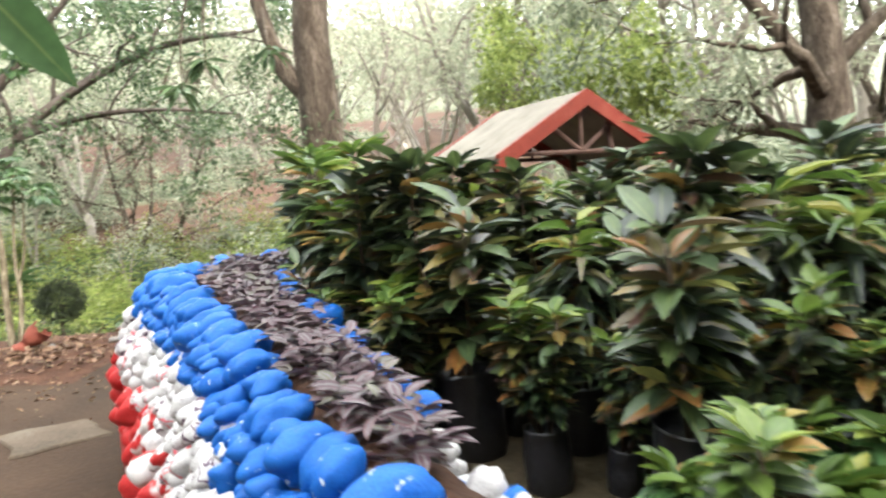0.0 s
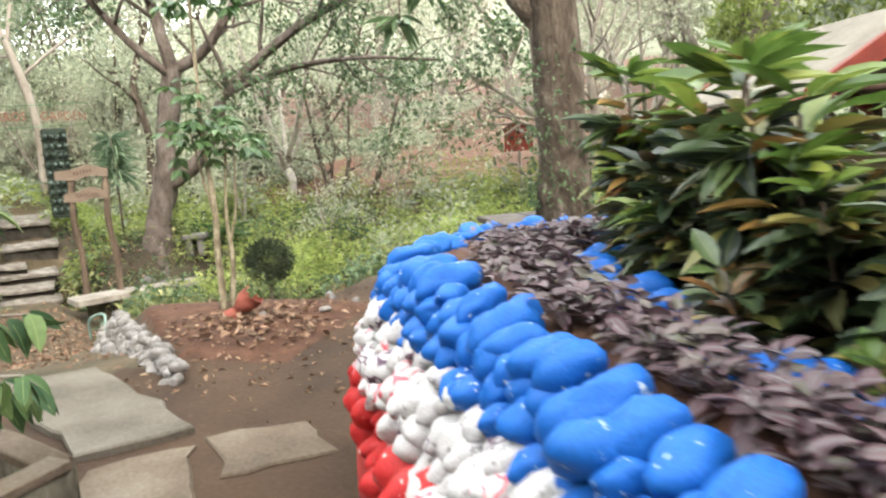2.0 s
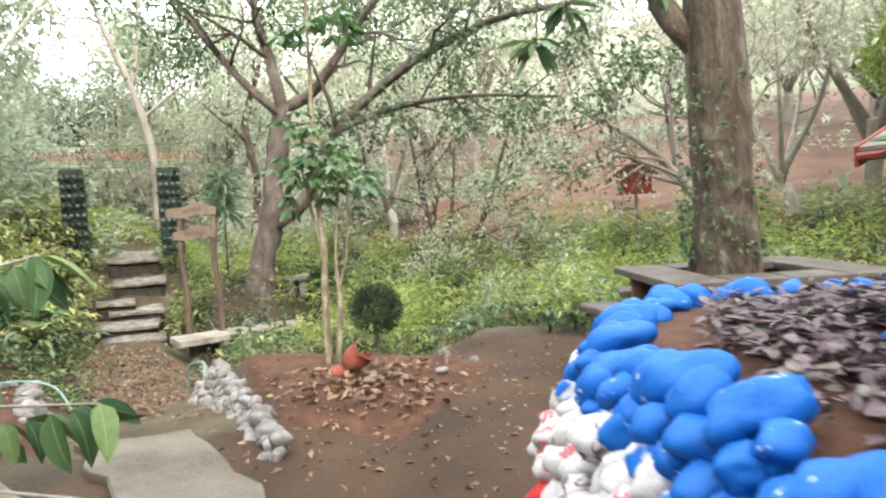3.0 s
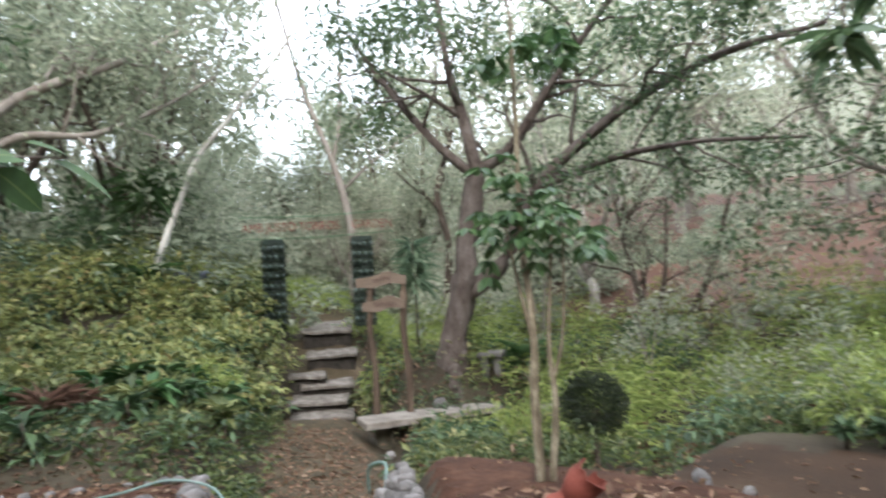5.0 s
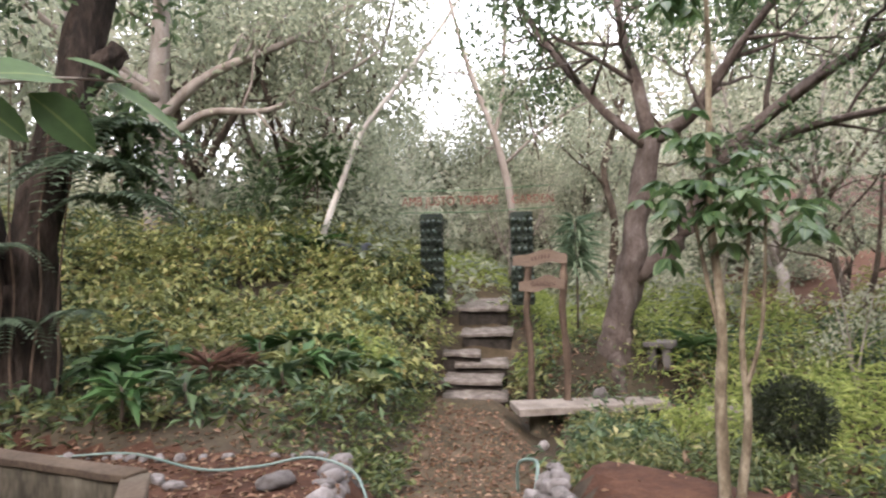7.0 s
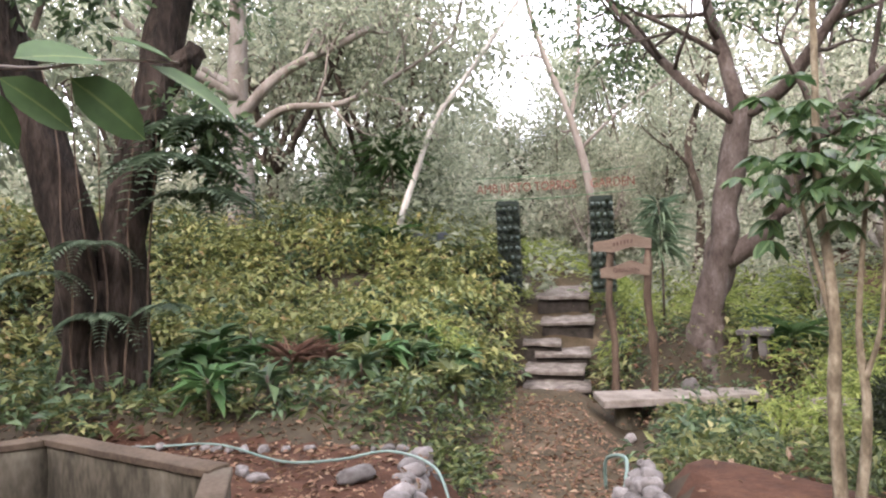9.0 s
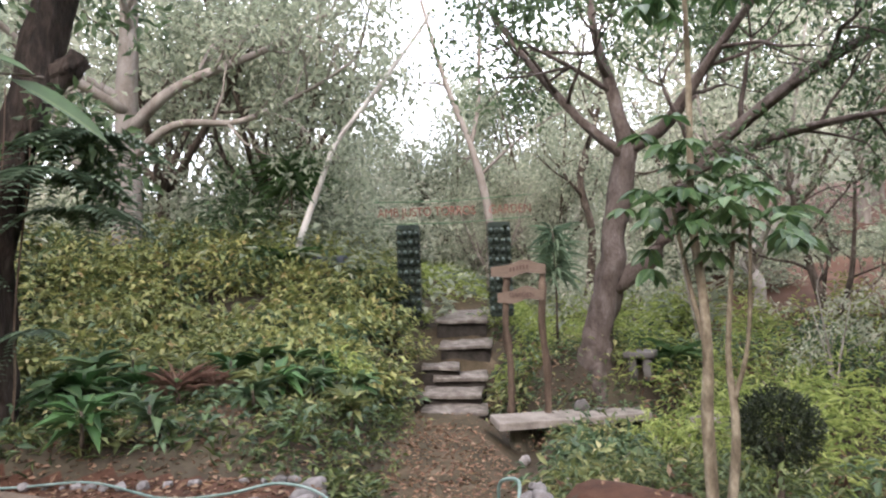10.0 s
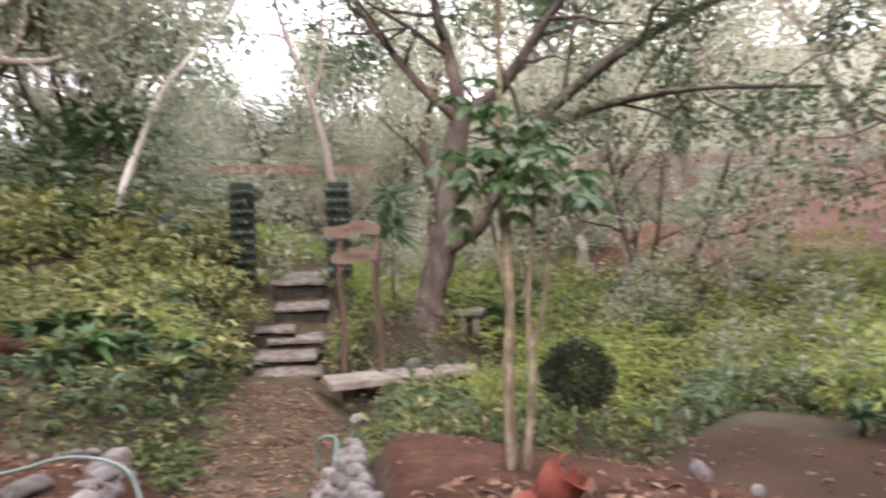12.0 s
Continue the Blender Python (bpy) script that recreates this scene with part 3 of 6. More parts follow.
for key, m in (("blue", P_BLUE), ("white", P_WHITE), ("smear", P_SMEAR), ("line", P_BLACKLINE), ("half", P_HALF), ("red", P_RED), ("redhalf", P_REDHALF), ("grey", M_STONE)):
    STONES[key] = [stone_mesh("stone_" + key, m, len(STONES) * 9 + s) for s in range(5)]

rng = random.Random(11)


def lay_stones(line, offset, z, size, pick, parent, spread=0.25, first=0.0, tall=1.0):
    """A course of stones along a line."""
    total, pos = 0.0, first
    for i in range(len(line) - 1):
        seg = line[i + 1] - line[i]
        n = out_normal(line, i)
        while pos <= total + seg.length:
            s = size * rng.uniform(1 - spread, 1 + spread) * (0.64 + 0.42 * smooth(1.0, 2.6, line[i].y))
            p = line[i] + seg * ((pos - total) / seg.length) + n * (offset + rng.uniform(-0.02, 0.02)) + Vector((0, 0, z + rng.uniform(-0.025, 0.025)))
            ang = math.degrees(math.atan2(seg.y, seg.x)) + 80 + rng.uniform(-28, 28)
            me = STONES[pick(p)][rng.randrange(5)]
            child("stone", me, parent, at=pose(p.x, p.y, p.z, rng.uniform(-20, 20), rng.uniform(-4, 30), ang) @ Matrix.Diagonal((s, s, s * tall, 1)))
            pos += s * 1.95
        total += seg.length


def mostly(*kinds):
    return lambda p: rng.choice(kinds)


lay_stones(OUTER, -0.03, 1.0, 0.062, mostly("blue"), planter, 0.3, 0.03)
lay_stones(OUTER, 0.025, 0.95, 0.048, mostly("blue"), planter, 0.3, 0.1)
lay_stones(OUTER, 0.055, 0.9, 0.043, mostly("blue", "blue", "half"), planter, 0.3, 0.05)
lay_stones(OUTER, 0.09, 0.845, 0.043, mostly("white", "white", "white", "line", "half"), planter, 0.3, 0.12)
lay_stones(OUTER, 0.12, 0.785, 0.043, mostly("white", "smear", "white", "white"), planter, 0.3, 0.02)
lay_stones(OUTER, 0.145, 0.725, 0.045, mostly("white", "smear", "line", "white"), planter, 0.3, 0.09)
lay_stones(OUTER, 0.165, 0.66, 0.047, mostly("white", "smear", "redhalf", "smear"), planter, 0.3, 0.07)
lay_stones(OUTER, 0.18, 0.58, 0.056, mostly("red", "redhalf", "red"), planter, 0.3, 0.02, 1.1)
lay_stones(OUTER, 0.195, 0.48, 0.064, mostly("red"), planter, 0.25, 0.1, 1.15)
lay_stones(INNER[20:], -0.0, 0.95, 0.06, mostly("blue"), planter, 0.3, 0.0)
lay_stones(INNER[15:20], -0.0, 0.93, 0.042, mostly("white", "white", "half"), planter, 0.3, 0.0)
rim_v, rim_f = [], []
for i, p in enumerate(OUTER):
    n = out_normal(OUTER, i)
    for o, z in ((0.205, 0.0), (0.24, -0.05), (0.24, 0.2), (0.237, 0.385), (0.228, 0.405), (0.205, 0.405)):
        q = p + n * (o + 0.012 * noise.noise(Vector((p.x * 5, p.y * 5, z * 4)))) + Vector((0, 0, z))
        rim_v.append(q)
for i in range(len(OUTER) - 1):
    for k in range(5):
        rim_f.append((i * 6 + k, (i + 1) * 6 + k, (i + 1) * 6 + k + 1, i * 6 + k + 1))
child("plinth", mesh_of("plinth", rim_v, rim_f, M_REDFACE, True), planter, "smooth red-painted cement foot of the wall")

# striped purple plants trailing along the top
pr = np.random.RandomState(4)
pos, ways, ln = [], [], []
for _ in range(640):
    i = pr.randint(16, len(OUTER) - 26)
    k = np.clip(pr.normal(0.62, 0.14), 0.38, 0.82)
    c = OUTER[i].lerp(INNER[i], k) + (OUTER[i + 1] - OUTER[i]) * pr.rand()
    hub = np.array([c.x, c.y, 0.98 + 0.06 * pr.rand()])
    for j in range(pr.randint(4, 8)):
        a = pr.rand() * 6.28
        d = np.array([math.cos(a), math.sin(a), pr.uniform(-0.15, 0.55)])
        pos.append(hub + d * 0.012 + np.array([0, 0, pr.uniform(-0.02, 0.05)]))
        ways.append(d)
        ln.append(pr.uniform(0.042, 0.07))
ln = np.array(ln)
tagged(new("trailing_purple_plants", leaves("trailing_purple_plants", BLADE, pos, ways, ln, ln * 0.42, F_PURPLE, 0.35, 1)), "purple and silver striped trailing leaves on the planter soil", "plant", kind="stuff")

# ---- nursery plants in black bags ----
bed_v, bed_f = [], []
for i in range(len(INNER)):
    bed_v += [INNER[i] + Vector((0, 0, 0.52)), Vector((5.5, INNER[i].y, 0.5))]
for i in range(len(INNER) - 1):
    bed_f.append((2 * i, 2 * i + 1, 2 * i + 3, 2 * i + 2))
tagged(new("nursery_bed", mesh_of("nursery_bed", bed_v, bed_f, M_PATH, True)), "dark damp earth under the nursery plants", "ground", kind="structure")


def bag_mesh(seed):
    verts, faces = [], []
    prof = [(0.0, 0.0), (0.085, 0.0), (0.1, 0.04), (0.102, 0.16), (0.094, 0.27), (0.1, 0.285), (0.09, 0.275), (0.086, 0.25), (0.0, 0.255)]
    sides = 12
    for r, z in prof:
        for k in range(sides):
            a = 2 * math.pi * k / sides
            q = r * (1 + 0.12 * noise.noise(Vector((math.cos(a) * 2 + seed, math.sin(a) * 2, z * 12))))
            verts.append((q * math.cos(a), q * math.sin(a), z))
    for i in range(len(prof) - 1):
        for k in range(sides):
            n = (k + 1) % sides
            faces.append((i * sides + k, i * sides + n, (i + 1) * sides + n, (i + 1) * sides + k))
    return mesh_of("bag", verts, faces, M_BAG, True)


def croton(seed, height, shape, material, top_material, leaf=0.115, wide=0.42, label="dark green and bronze croton in a black nursery bag"):
    r = np.random.RandomState(seed)
    ob = thing("potted_croton", (0, 0, 0), label, "plant", "nursery plants")
    child("bag", bag_mesh(seed), ob)
    stems, hubs = [], []
    for s in range(r.randint(2, 4)):
        a = r.rand() * 6.28
        lean = r.uniform(0.08, 0.3) * height
        p = [(0.02 * math.cos(a), 0.02 * math.sin(a), 0.24)]
        top = np.array([lean * math.cos(a), lean * math.sin(a), 0.25 + height * r.uniform(0.7, 1.0)])
        mid = np.array(p[0]) * 0.5 + top * 0.5 + r.normal(0, 0.03, 3)
        stems.append(tube([p[0], mid, top], [0.011, 0.008, 0.004], 6))
        for t in np.linspace(0.25, 1.0, 15):
            hubs.append((np.array(p[0]) * (1 - t) + top * t + r.normal(0, 0.015, 3), t))
    v, f = join(stems)
    child("stem", mesh_of("stem", v, f, M_LOG, True), ob)
    for name, lo, hi, mat in (("lower_leaves", 0.0, 0.93, material), ("tip_leaves", 0.93, 1.1, top_material)):
        pos, ways, ln = [], [], []
        for h, t in hubs:
            if not lo <= t < hi:
                continue
            for _ in range(r.randint(7, 12)):
                a = r.rand() * 6.28
                d = np.array([math.cos(a), math.sin(a), r.uniform(-0.35, 0.5) + (0.45 if t > 0.9 else 0)])
                pos.append(h + d * 0.015)
                ways.append(d)
                ln.append(leaf * r.uniform(0.65, 1.25))
        ln = np.array(ln)
        child(name, leaves(name, shape, pos, ways, ln, ln * wide, mat, 0.3, seed), ob)
    return ob


KINDS = [croton(20, 0.62, BLADE, F_CROTON, F_CROTONTOP), croton(21, 0.7, BLADE, F_CROTON, F_CROTON, 0.135, 0.38), croton(22, 0.55, BLADE, F_CROTON, F_CROTONTOP, 0.12, 0.46),
         croton(23, 0.66, SLIM, F_CROTON, F_CROTONTOP, 0.17, 0.22), croton(24, 0.5, BROAD, F_BROAD, F_CROTONTOP, 0.17, 0.38, "fresh green broad-leaved seedling in a black nursery bag"),
         croton(25, 0.85, BLADE, F_CROTON, F_CROTONTOP, 0.16, 0.26, "tall dark croton with light green tip in a black bag")]
rng = random.Random(5)
spots = []
for gy in np.arange(0.75, 4.6, 0.27):
    edge = min((abs(q.y - gy), q.x) for q in INNER[:len(INNER) - 12])[1]
    for gx in np.arange(edge + 0.22, 4.6, 0.27):
        x, y = gx + rng.uniform(-0.07, 0.07), gy + rng.uniform(-0.07, 0.07)
        if math.hypot(x, y) < 1.1 or math.hypot(x + 0.53, y - 0.97) < 1.0 or math.hypot(x + 0.81, y - 1.25) < 1.0 or math.hypot(x - 0.55, y - 3.55) < 0.3:
            continue
        spots.append((x, y))
first = set()
for x, y in spots:
    edge = min((abs(q.y - y), q.x) for q in INNER[:len(INNER) - 12])[1]
    near = x - edge < 0.5
    k = rng.choice((0, 1, 2, 3, 0, 1)) if y > 1.5 else rng.choice((4, 2, 4))
    if x > 0.6 and 2.5 < y:
        k = rng.choice((0, 2, 2, 1))
    if near and y > 2.6:
        k = rng.choice((5, 3, 1))
    s = rng.uniform(0.85, 1.12) * (0.8 if y < 1.6 else 1.0) * ((0.98 if y > 3 else 0.93) if x > 0.3 else 0.95)
    m = pose(x, y, 0.5, rng.uniform(-5, 5), rng.uniform(-5, 5), rng.uniform(0, 360)) @ Matrix.Diagonal((s, s, s, 1))
    if k in first:
        copy_thing(KINDS[k], m)
    else:
        first.add(k)
        KINDS[k].matrix_basis = m
for x, y, s in ((0.62, 1.1, 0.8), (0.9, 1.25, 0.8), (1.15, 1.0, 0.85), (0.75, 1.4, 0.74), (0.88, 0.9, 0.8), (0.45, 1.3, 0.66), (0.42, 1.05, 0.68), (1.1, 1.35, 0.8)):
    copy_thing(KINDS[4], pose(x, y, 0.5, 0, 0, rng.uniform(0, 360)) @ Matrix.Diagonal((s, s, s, 1)))
for x, y, t in ((-0.74, 4.08, 1.22), (-0.52, 3.3, 1.18), (-0.42, 3.02, 1.1), (-0.3, 2.72, 0.9), (-0.4, 3.6, 0.95)):
    copy_thing(KINDS[5], pose(x, y, 0.5, rng.uniform(-4, 4), rng.uniform(-4, 4), rng.uniform(0, 360)) @ Matrix.Diagonal((t, t, t, 1)))
for k in range(6):
    if k not in first:
        KINDS[k].matrix_basis = pose(3.0, 1.2 + 0.3 * k, 0.5)


# ---- trees ----
def grow(r, p, d, length, rad, depth, chunks, tips, up=0.15, spread=0.7, kids=3, sides=6, wander=0.18):
    """A limb with its side limbs; chunks takes tubes, tips takes places for leaves."""
    n = 4
    pts, radii = [Vector(p)], [rad]
    way = Vector(d).normalized()
    for i in range(n):
        way = (way + Vector(r.normal(0, wander, 3)) + Vector((0, 0, up * 0.4))).normalized()
        pts.append(pts[-1] + way * (length / n))
        radii.append(rad * (1 - 0.55 * (i + 1) / n))
    chunks.append(tube(pts, radii, max(4, sides), 0.12, r.rand() * 9))
    if depth <= 0:
        for q in pts[1:]:
            tips.append((q, way))
        return
    for k in range(kids):
        i = n if k == 0 else r.randint(2, n + 1)
        side = Vector(r.normal(0, 1, 3))
        side -= way * side.dot(way)
        nd = way * (1 - spread * 0.5) + side.normalized() * spread * r.uniform(0.6, 1.1) + Vector((0, 0, up))
        grow(r, pts[i], nd, length * r.uniform(0.6, 0.85), radii[i] * r.uniform(0.6, 0.8), depth - 1, chunks, tips, up, spread, kids, sides - 1, wander)


def crown_mesh(name, tips, per, radius, leaf, wide, material, seed, shape=CHIP, hang=-0.2):
    r = np.random.RandomState(seed)
    hub = np.array([t[0] for t in tips])
    hub = np.repeat(hub, per, axis=0)
    off = r.normal(0, 1, hub.shape)
    off *= (radius * r.rand(len(hub)) ** 0.5 / np.linalg.norm(off, axis=1))[:, None]
    ways = off / radius + r.normal(0, 0.5, hub.shape) + np.array([0, 0, hang])
    ln = leaf * r.uniform(0.6, 1.35, len(hub))
    return leaves(name, shape, hub + off, ways, ln, ln * wide, material, 0.8, seed)


def tree(name, base, label, seed, paths, bark, leafmat, per=14, radius=0.3, leaf=0.12, wide=0.45, depth=2, reach=1.2, kids=3, up=0.1, sides=12, twigs=3, category="tree", spread=0.75, group="", gnarl=0.22):
    """A tree from the lines of its trunk and main limbs: (points, first radius, last radius, how many side limbs)."""
    r = np.random.RandomState(seed)
    ob = thing(name, base, label, category, group)
    chunks, tips = [], []
    for points, r0, r1, side in paths:
        line = smooth_line(points, 5)
        radii = [r0 + (r1 - r0) * i / (len(line) - 1) for i in range(len(line))]
        chunks.append(tube(line, radii, sides, gnarl, seed))
        for k in range(side):
            i = int(len(line) * (0.35 + 0.65 * (k + 0.5) / side))
            i = min(i, len(line) - 1)
            d = (line[i] - line[max(i - 2, 0)]).normalized()
            sd = Vector(r.normal(0, 1, 3))
            sd -= d * sd.dot(d)
            grow(r, line[i], d * 0.5 + sd.normalized() * 0.8 + Vector((0, 0, up)), reach * r.uniform(0.7, 1.2), radii[i] * 0.55, depth, chunks, tips, up, spread, kids)
    v, f = join(chunks)
    child("trunk", mesh_of("trunk", v, f, bark, True), ob)
    if leafmat and tips:
        child("crown", crown_mesh("crown", tips, per, radius, leaf, wide, leafmat, seed), ob)
    return ob


# the old tree that grows through the table
tree("shade_tree", (-1.36, 7.88, 0), "thick brown tree trunk with creepers growing through a table", 31,
     [([(0, 0, 0), (0, 0, 1.0), (-0.02, 0, 2.2), (-0.05, 0.0, 3.6), (0.1, 0.2, 5.6), (0.3, 0.3, 8)], 0.31, 0.14, 0),
      ([(0.1, 0.2, 5.6), (0.2, 0.25, 6.8), (0.3, 0.3, 8.2)], 0.15, 0.08, 6),
      ([(-0.1, 0, 2.55), (-0.42, -0.02, 3.0), (-0.62, 0.05, 3.6), (-1.1, 0.4, 5.2), (-1.6, 0.8, 6.8)], 0.12, 0.05, 0),
      # two high leafy limbs added out of view to shade yard and stones
      ([(0.05, 0.1, 4.8), (0.1, -0.8, 6.0), (-0.2, -2.4, 6.9), (-0.5, -4.4, 8.2)], 0.1, 0.04, 7),
      ([(0.1, 0.1, 4.6), (1.0, -0.6, 5.8), (2.4, -1.6, 6.6), (3.8, -2.6, 7.0)], 0.1, 0.04, 6)], M_BARK, F_TREEDARK, 16, 0.45, 0.22, 0.3, 2, 1.7, 3, gnarl=0.16)
r = np.random.RandomState(3)
pos, ways = [], []
for _ in range(420):
    a, z = r.uniform(2.4, 6.0), 0.9 + 1.5 * r.rand() ** 1.6
    n = np.array([math.cos(a), math.sin(a), 0])
    pos.append(np.array([-1.36, 7.88, z]) + n * (0.31 + 0.03 * r.rand()))
    ways.append(n * 0.6 + r.normal(0, 0.6, 3) + [0, 0, -0.4])
tagged(new("creeper", leaves("creeper", CHIP, pos, ways, r.uniform(0.04, 0.08, 420), 0.04, F_TREEDARK)), "small green creeper leaves clinging to the bark", "plant", kind="stuff")

# the wide leaning tree beside the stair
tree("leaning_tree", (-8.87, 11.2, 0.0), "leaning pale brown tree with wide forked limbs", 33,
     [([(-0.05, 0.0, -0.7), (0.0, 0.05, 0.3), (0.02, 0.1, 0.7), (0.2, 0.24, 1.6), (0.24, 0.3, 2.2), (0.42, 0.48, 3.4)], 0.26, 0.15, 0),
      ([(-0.04, 0.0, -0.8), (-0.02, 0.02, -0.1), (0.02, 0.08, 0.45)], 0.42, 0.22, 0),
      ([(0.12, -0.1, 0.15), (0.3, -0.3, -0.1), (0.55, -0.5, -0.4)], 0.12, 0.05, 0),
      ([(-0.1, -0.12, 0.1), (-0.25, -0.4, -0.15), (-0.35, -0.7, -0.45)], 0.11, 0.05, 0),
      ([(0.4, 0.46, 3.2), (0.3, 0.4, 4.0), (-0.1, 0.5, 5.2), (-0.5, 0.8, 7.0)], 0.12, 0.04, 7),
      ([(0.38, 0.44, 3.2), (-0.2, 0.1, 3.9), (-0.9, -0.2, 4.9), (-1.6, -0.4, 6.0)], 0.085, 0.03, 7),
      ([(0.4, 0.47, 3.3), (0.9, 0.8, 3.7), (1.6, 1.0, 4.6), (2.8, 1.3, 6.0)], 0.11, 0.04, 7),
      ([(0.2, 0.25, 1.3), (0.7, 0.6, 1.8), (1.2, 0.9, 2.9), (2.2, 1.5, 3.9), (3.6, 2.2, 4.7), (5.2, 2.8, 5.0)], 0.15, 0.035, 9),
      ([(1.2, 0.9, 2.9), (2.3, 1.0, 3.2), (3.6, 1.3, 3.3), (5.0, 1.9, 3.2)], 0.07, 0.02, 7)], M_PINKBARK, F_TREEDARK, 12, 0.32, 0.11, 0.5, 2, 1.3, 3, gnarl=0.42, sides=18)

# the young tree with two stems in the stone-edged bed
tree("young_tree", (-4.62, 6.78, 0.15), "slender young tree with mottled twin stems and green leaves", 35,
     [([(0, 0, -0.1), (-0.02, 0.02, 0.5), (0.0, 0.03, 1.0), (-0.06, 0.05, 1.6), (-0.04, 0.05, 2.3), (-0.02, 0.04, 3.2)], 0.036, 0.012, 0),
      ([(0.06, 0.03, -0.1), (0.12, 0.05, 0.45), (0.1, 0.06, 0.9), (0.17, 0.1, 1.75)], 0.028, 0.009, 0),
      ([(0.0, 0.03, 0.85), (-0.06, -0.0, 1.2), (-0.15, -0.02, 1.75)], 0.017, 0.008, 0),
      ([(0.11, 0.05, 0.6), (0.2, 0.08, 0.95), (0.24, 0.1, 1.6)], 0.014, 0.008, 0)], M_YOUNG, None, gnarl=0.3)
r = np.random.RandomState(8)
pos, ways = [], []
for hub, n, rad in (((-4.62, 6.83, 1.95), 15, 0.42), ((-4.38, 6.88, 1.8), 14, 0.4), ((-4.8, 6.78, 1.75), 10, 0.32), ((-4.25, 6.95, 1.62), 9, 0.34), ((-4.6, 6.82, 3.05), 16, 0.42), ((-4.75, 6.8, 2.2), 6, 0.3)):
    for _ in range(n):
        d = r.normal(0, 1, 3) * [1, 1, 0.3]
        d /= np.linalg.norm(d)
        tip = np.array(hub) + d * rad * r.uniform(0.3, 1.0)
        for j in range(7):
            a = 2 * math.pi * j / 7 + r.rand()
            w = np.array([math.cos(a), math.sin(a), -0.45]) + d * 0.4
            pos.append(tip)
            ways.append(w)
ln = r.uniform(0.1, 0.17, len(pos))
young = [o for o in scene.collection.objects if o.name.startswith("young_tree")][0]
crown = child("crown", leaves("crown", BLADE, np.array(pos) - np.array([-4.62, 6.78, 0.15]), ways, ln, ln * 0.42, F_SAP, 0.3, 8), young)

# the dark double trunk at the edge of the wood
hollow = tree("hollow_tree", (-9.8, 3.85, 0.0), "dark hollow double tree trunk overgrown with ferns", 37,
     [([(-0.0, -0.2, -0.3), (-0.02, -0.2, 0.5), (-0.02, -0.22, 1.2), (-0.05, -0.32, 2.0), (-0.1, -0.6, 3.0), (-0.12, -0.9, 4.2), (-0.2, -1.2, 5.8), (-0.2, -1.4, 7.5)], 0.27, 0.12, 0),
      ([(0.02, 0.14, -0.3), (0.04, 0.1, 0.5), (0.06, 0.1, 1.2), (0.05, 0.2, 2.2), (0.05, 0.42, 3.2), (0.0, 0.66, 4.3), (0.0, 0.95, 5.6), (0.1, 1.4, 7.5)], 0.26, 0.13, 0),
      ([(0.12, -0.02, -0.3), (0.14, -0.04, 0.6), (0.1, -0.06, 1.4)], 0.2, 0.1, 0),
      ([(0.05, 0.5, 3.35), (0.12, 0.72, 3.55), (0.12, 0.86, 3.72)], 0.15, 0.1, 0),
      ([(0.16, 0.3, -0.3), (0.1, 0.24, 0.3), (0.08, 0.15, 0.9)], 0.16, 0.08, 0),
      ([(0.1, -0.4, -0.3), (0.06, -0.3, 0.3), (0.02, -0.22, 0.9)], 0.17, 0.08, 0),
      ([(-0.15, -0.95, 4.6), (0.6, -0.4, 5.6), (1.2, 0.2, 6.6)], 0.09, 0.03, 5),
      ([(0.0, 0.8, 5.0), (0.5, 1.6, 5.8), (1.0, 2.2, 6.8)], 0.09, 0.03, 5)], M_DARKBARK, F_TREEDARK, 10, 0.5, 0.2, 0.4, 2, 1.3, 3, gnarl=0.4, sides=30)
tufts = [(0.05, -0.2, 3.9), (0.05, 0.1, 4.2), (-0.1, -0.5, 4.5), (0.1, -0.1, 4.6), (0.25, 0.7, 3.1), (0.3, 0.95, 3.0), (0.3, 0.85, 2.75), (0.3, 1.15, 2.75), (0.25, 0.6, 2.85), (0.2, 1.0, 2.5), (-0.1, -1.3, 4.3), (0.0, -1.3, 3.7), (0.0, -0.9, 4.8), (0.1, -0.6, 4.1), (0.1, 0.3, 4.7), (0.1, 0.7, 4.9), (0.0, -1.6, 4.1), (0.1, 0.95, 4.4), (0.1, 1.3, 4.2), (0.1, -0.3, 5.0), (0.0, -1.8, 4.7)]
child("sprouting_foliage", crown_mesh("sprouting_foliage", [(Vector(q), None) for q in tufts], 75, 0.36, 0.14, 0.42, F_TREEDARK, 38, BROADCHIP), hollow, "dense dark leaves sprouting from the bark")
vine = random.Random(52)
for k in range(5):
    y0 = -0.3 + 0.14 * k
    line = smooth_line([(-9.47 + 0.03 * math.sin(k * 2 + z), 3.85 + y0 * (0.8 + 0.25 * z) + vine.uniform(-0.05, 0.05), z) for z in (0.05, 0.7, 1.3, 1.9, 2.6, 3.3)], 5)
    v, f = tube(line, [0.013 - 0.0003 * i for i in range(len(line))], 6)
    tagged(new("climbing_vine", mesh_of("climbing_vine", v, f, M_LOG, True)), "thin brown vine climbing the hollow trunk", "vine", "vines on the hollow tree")

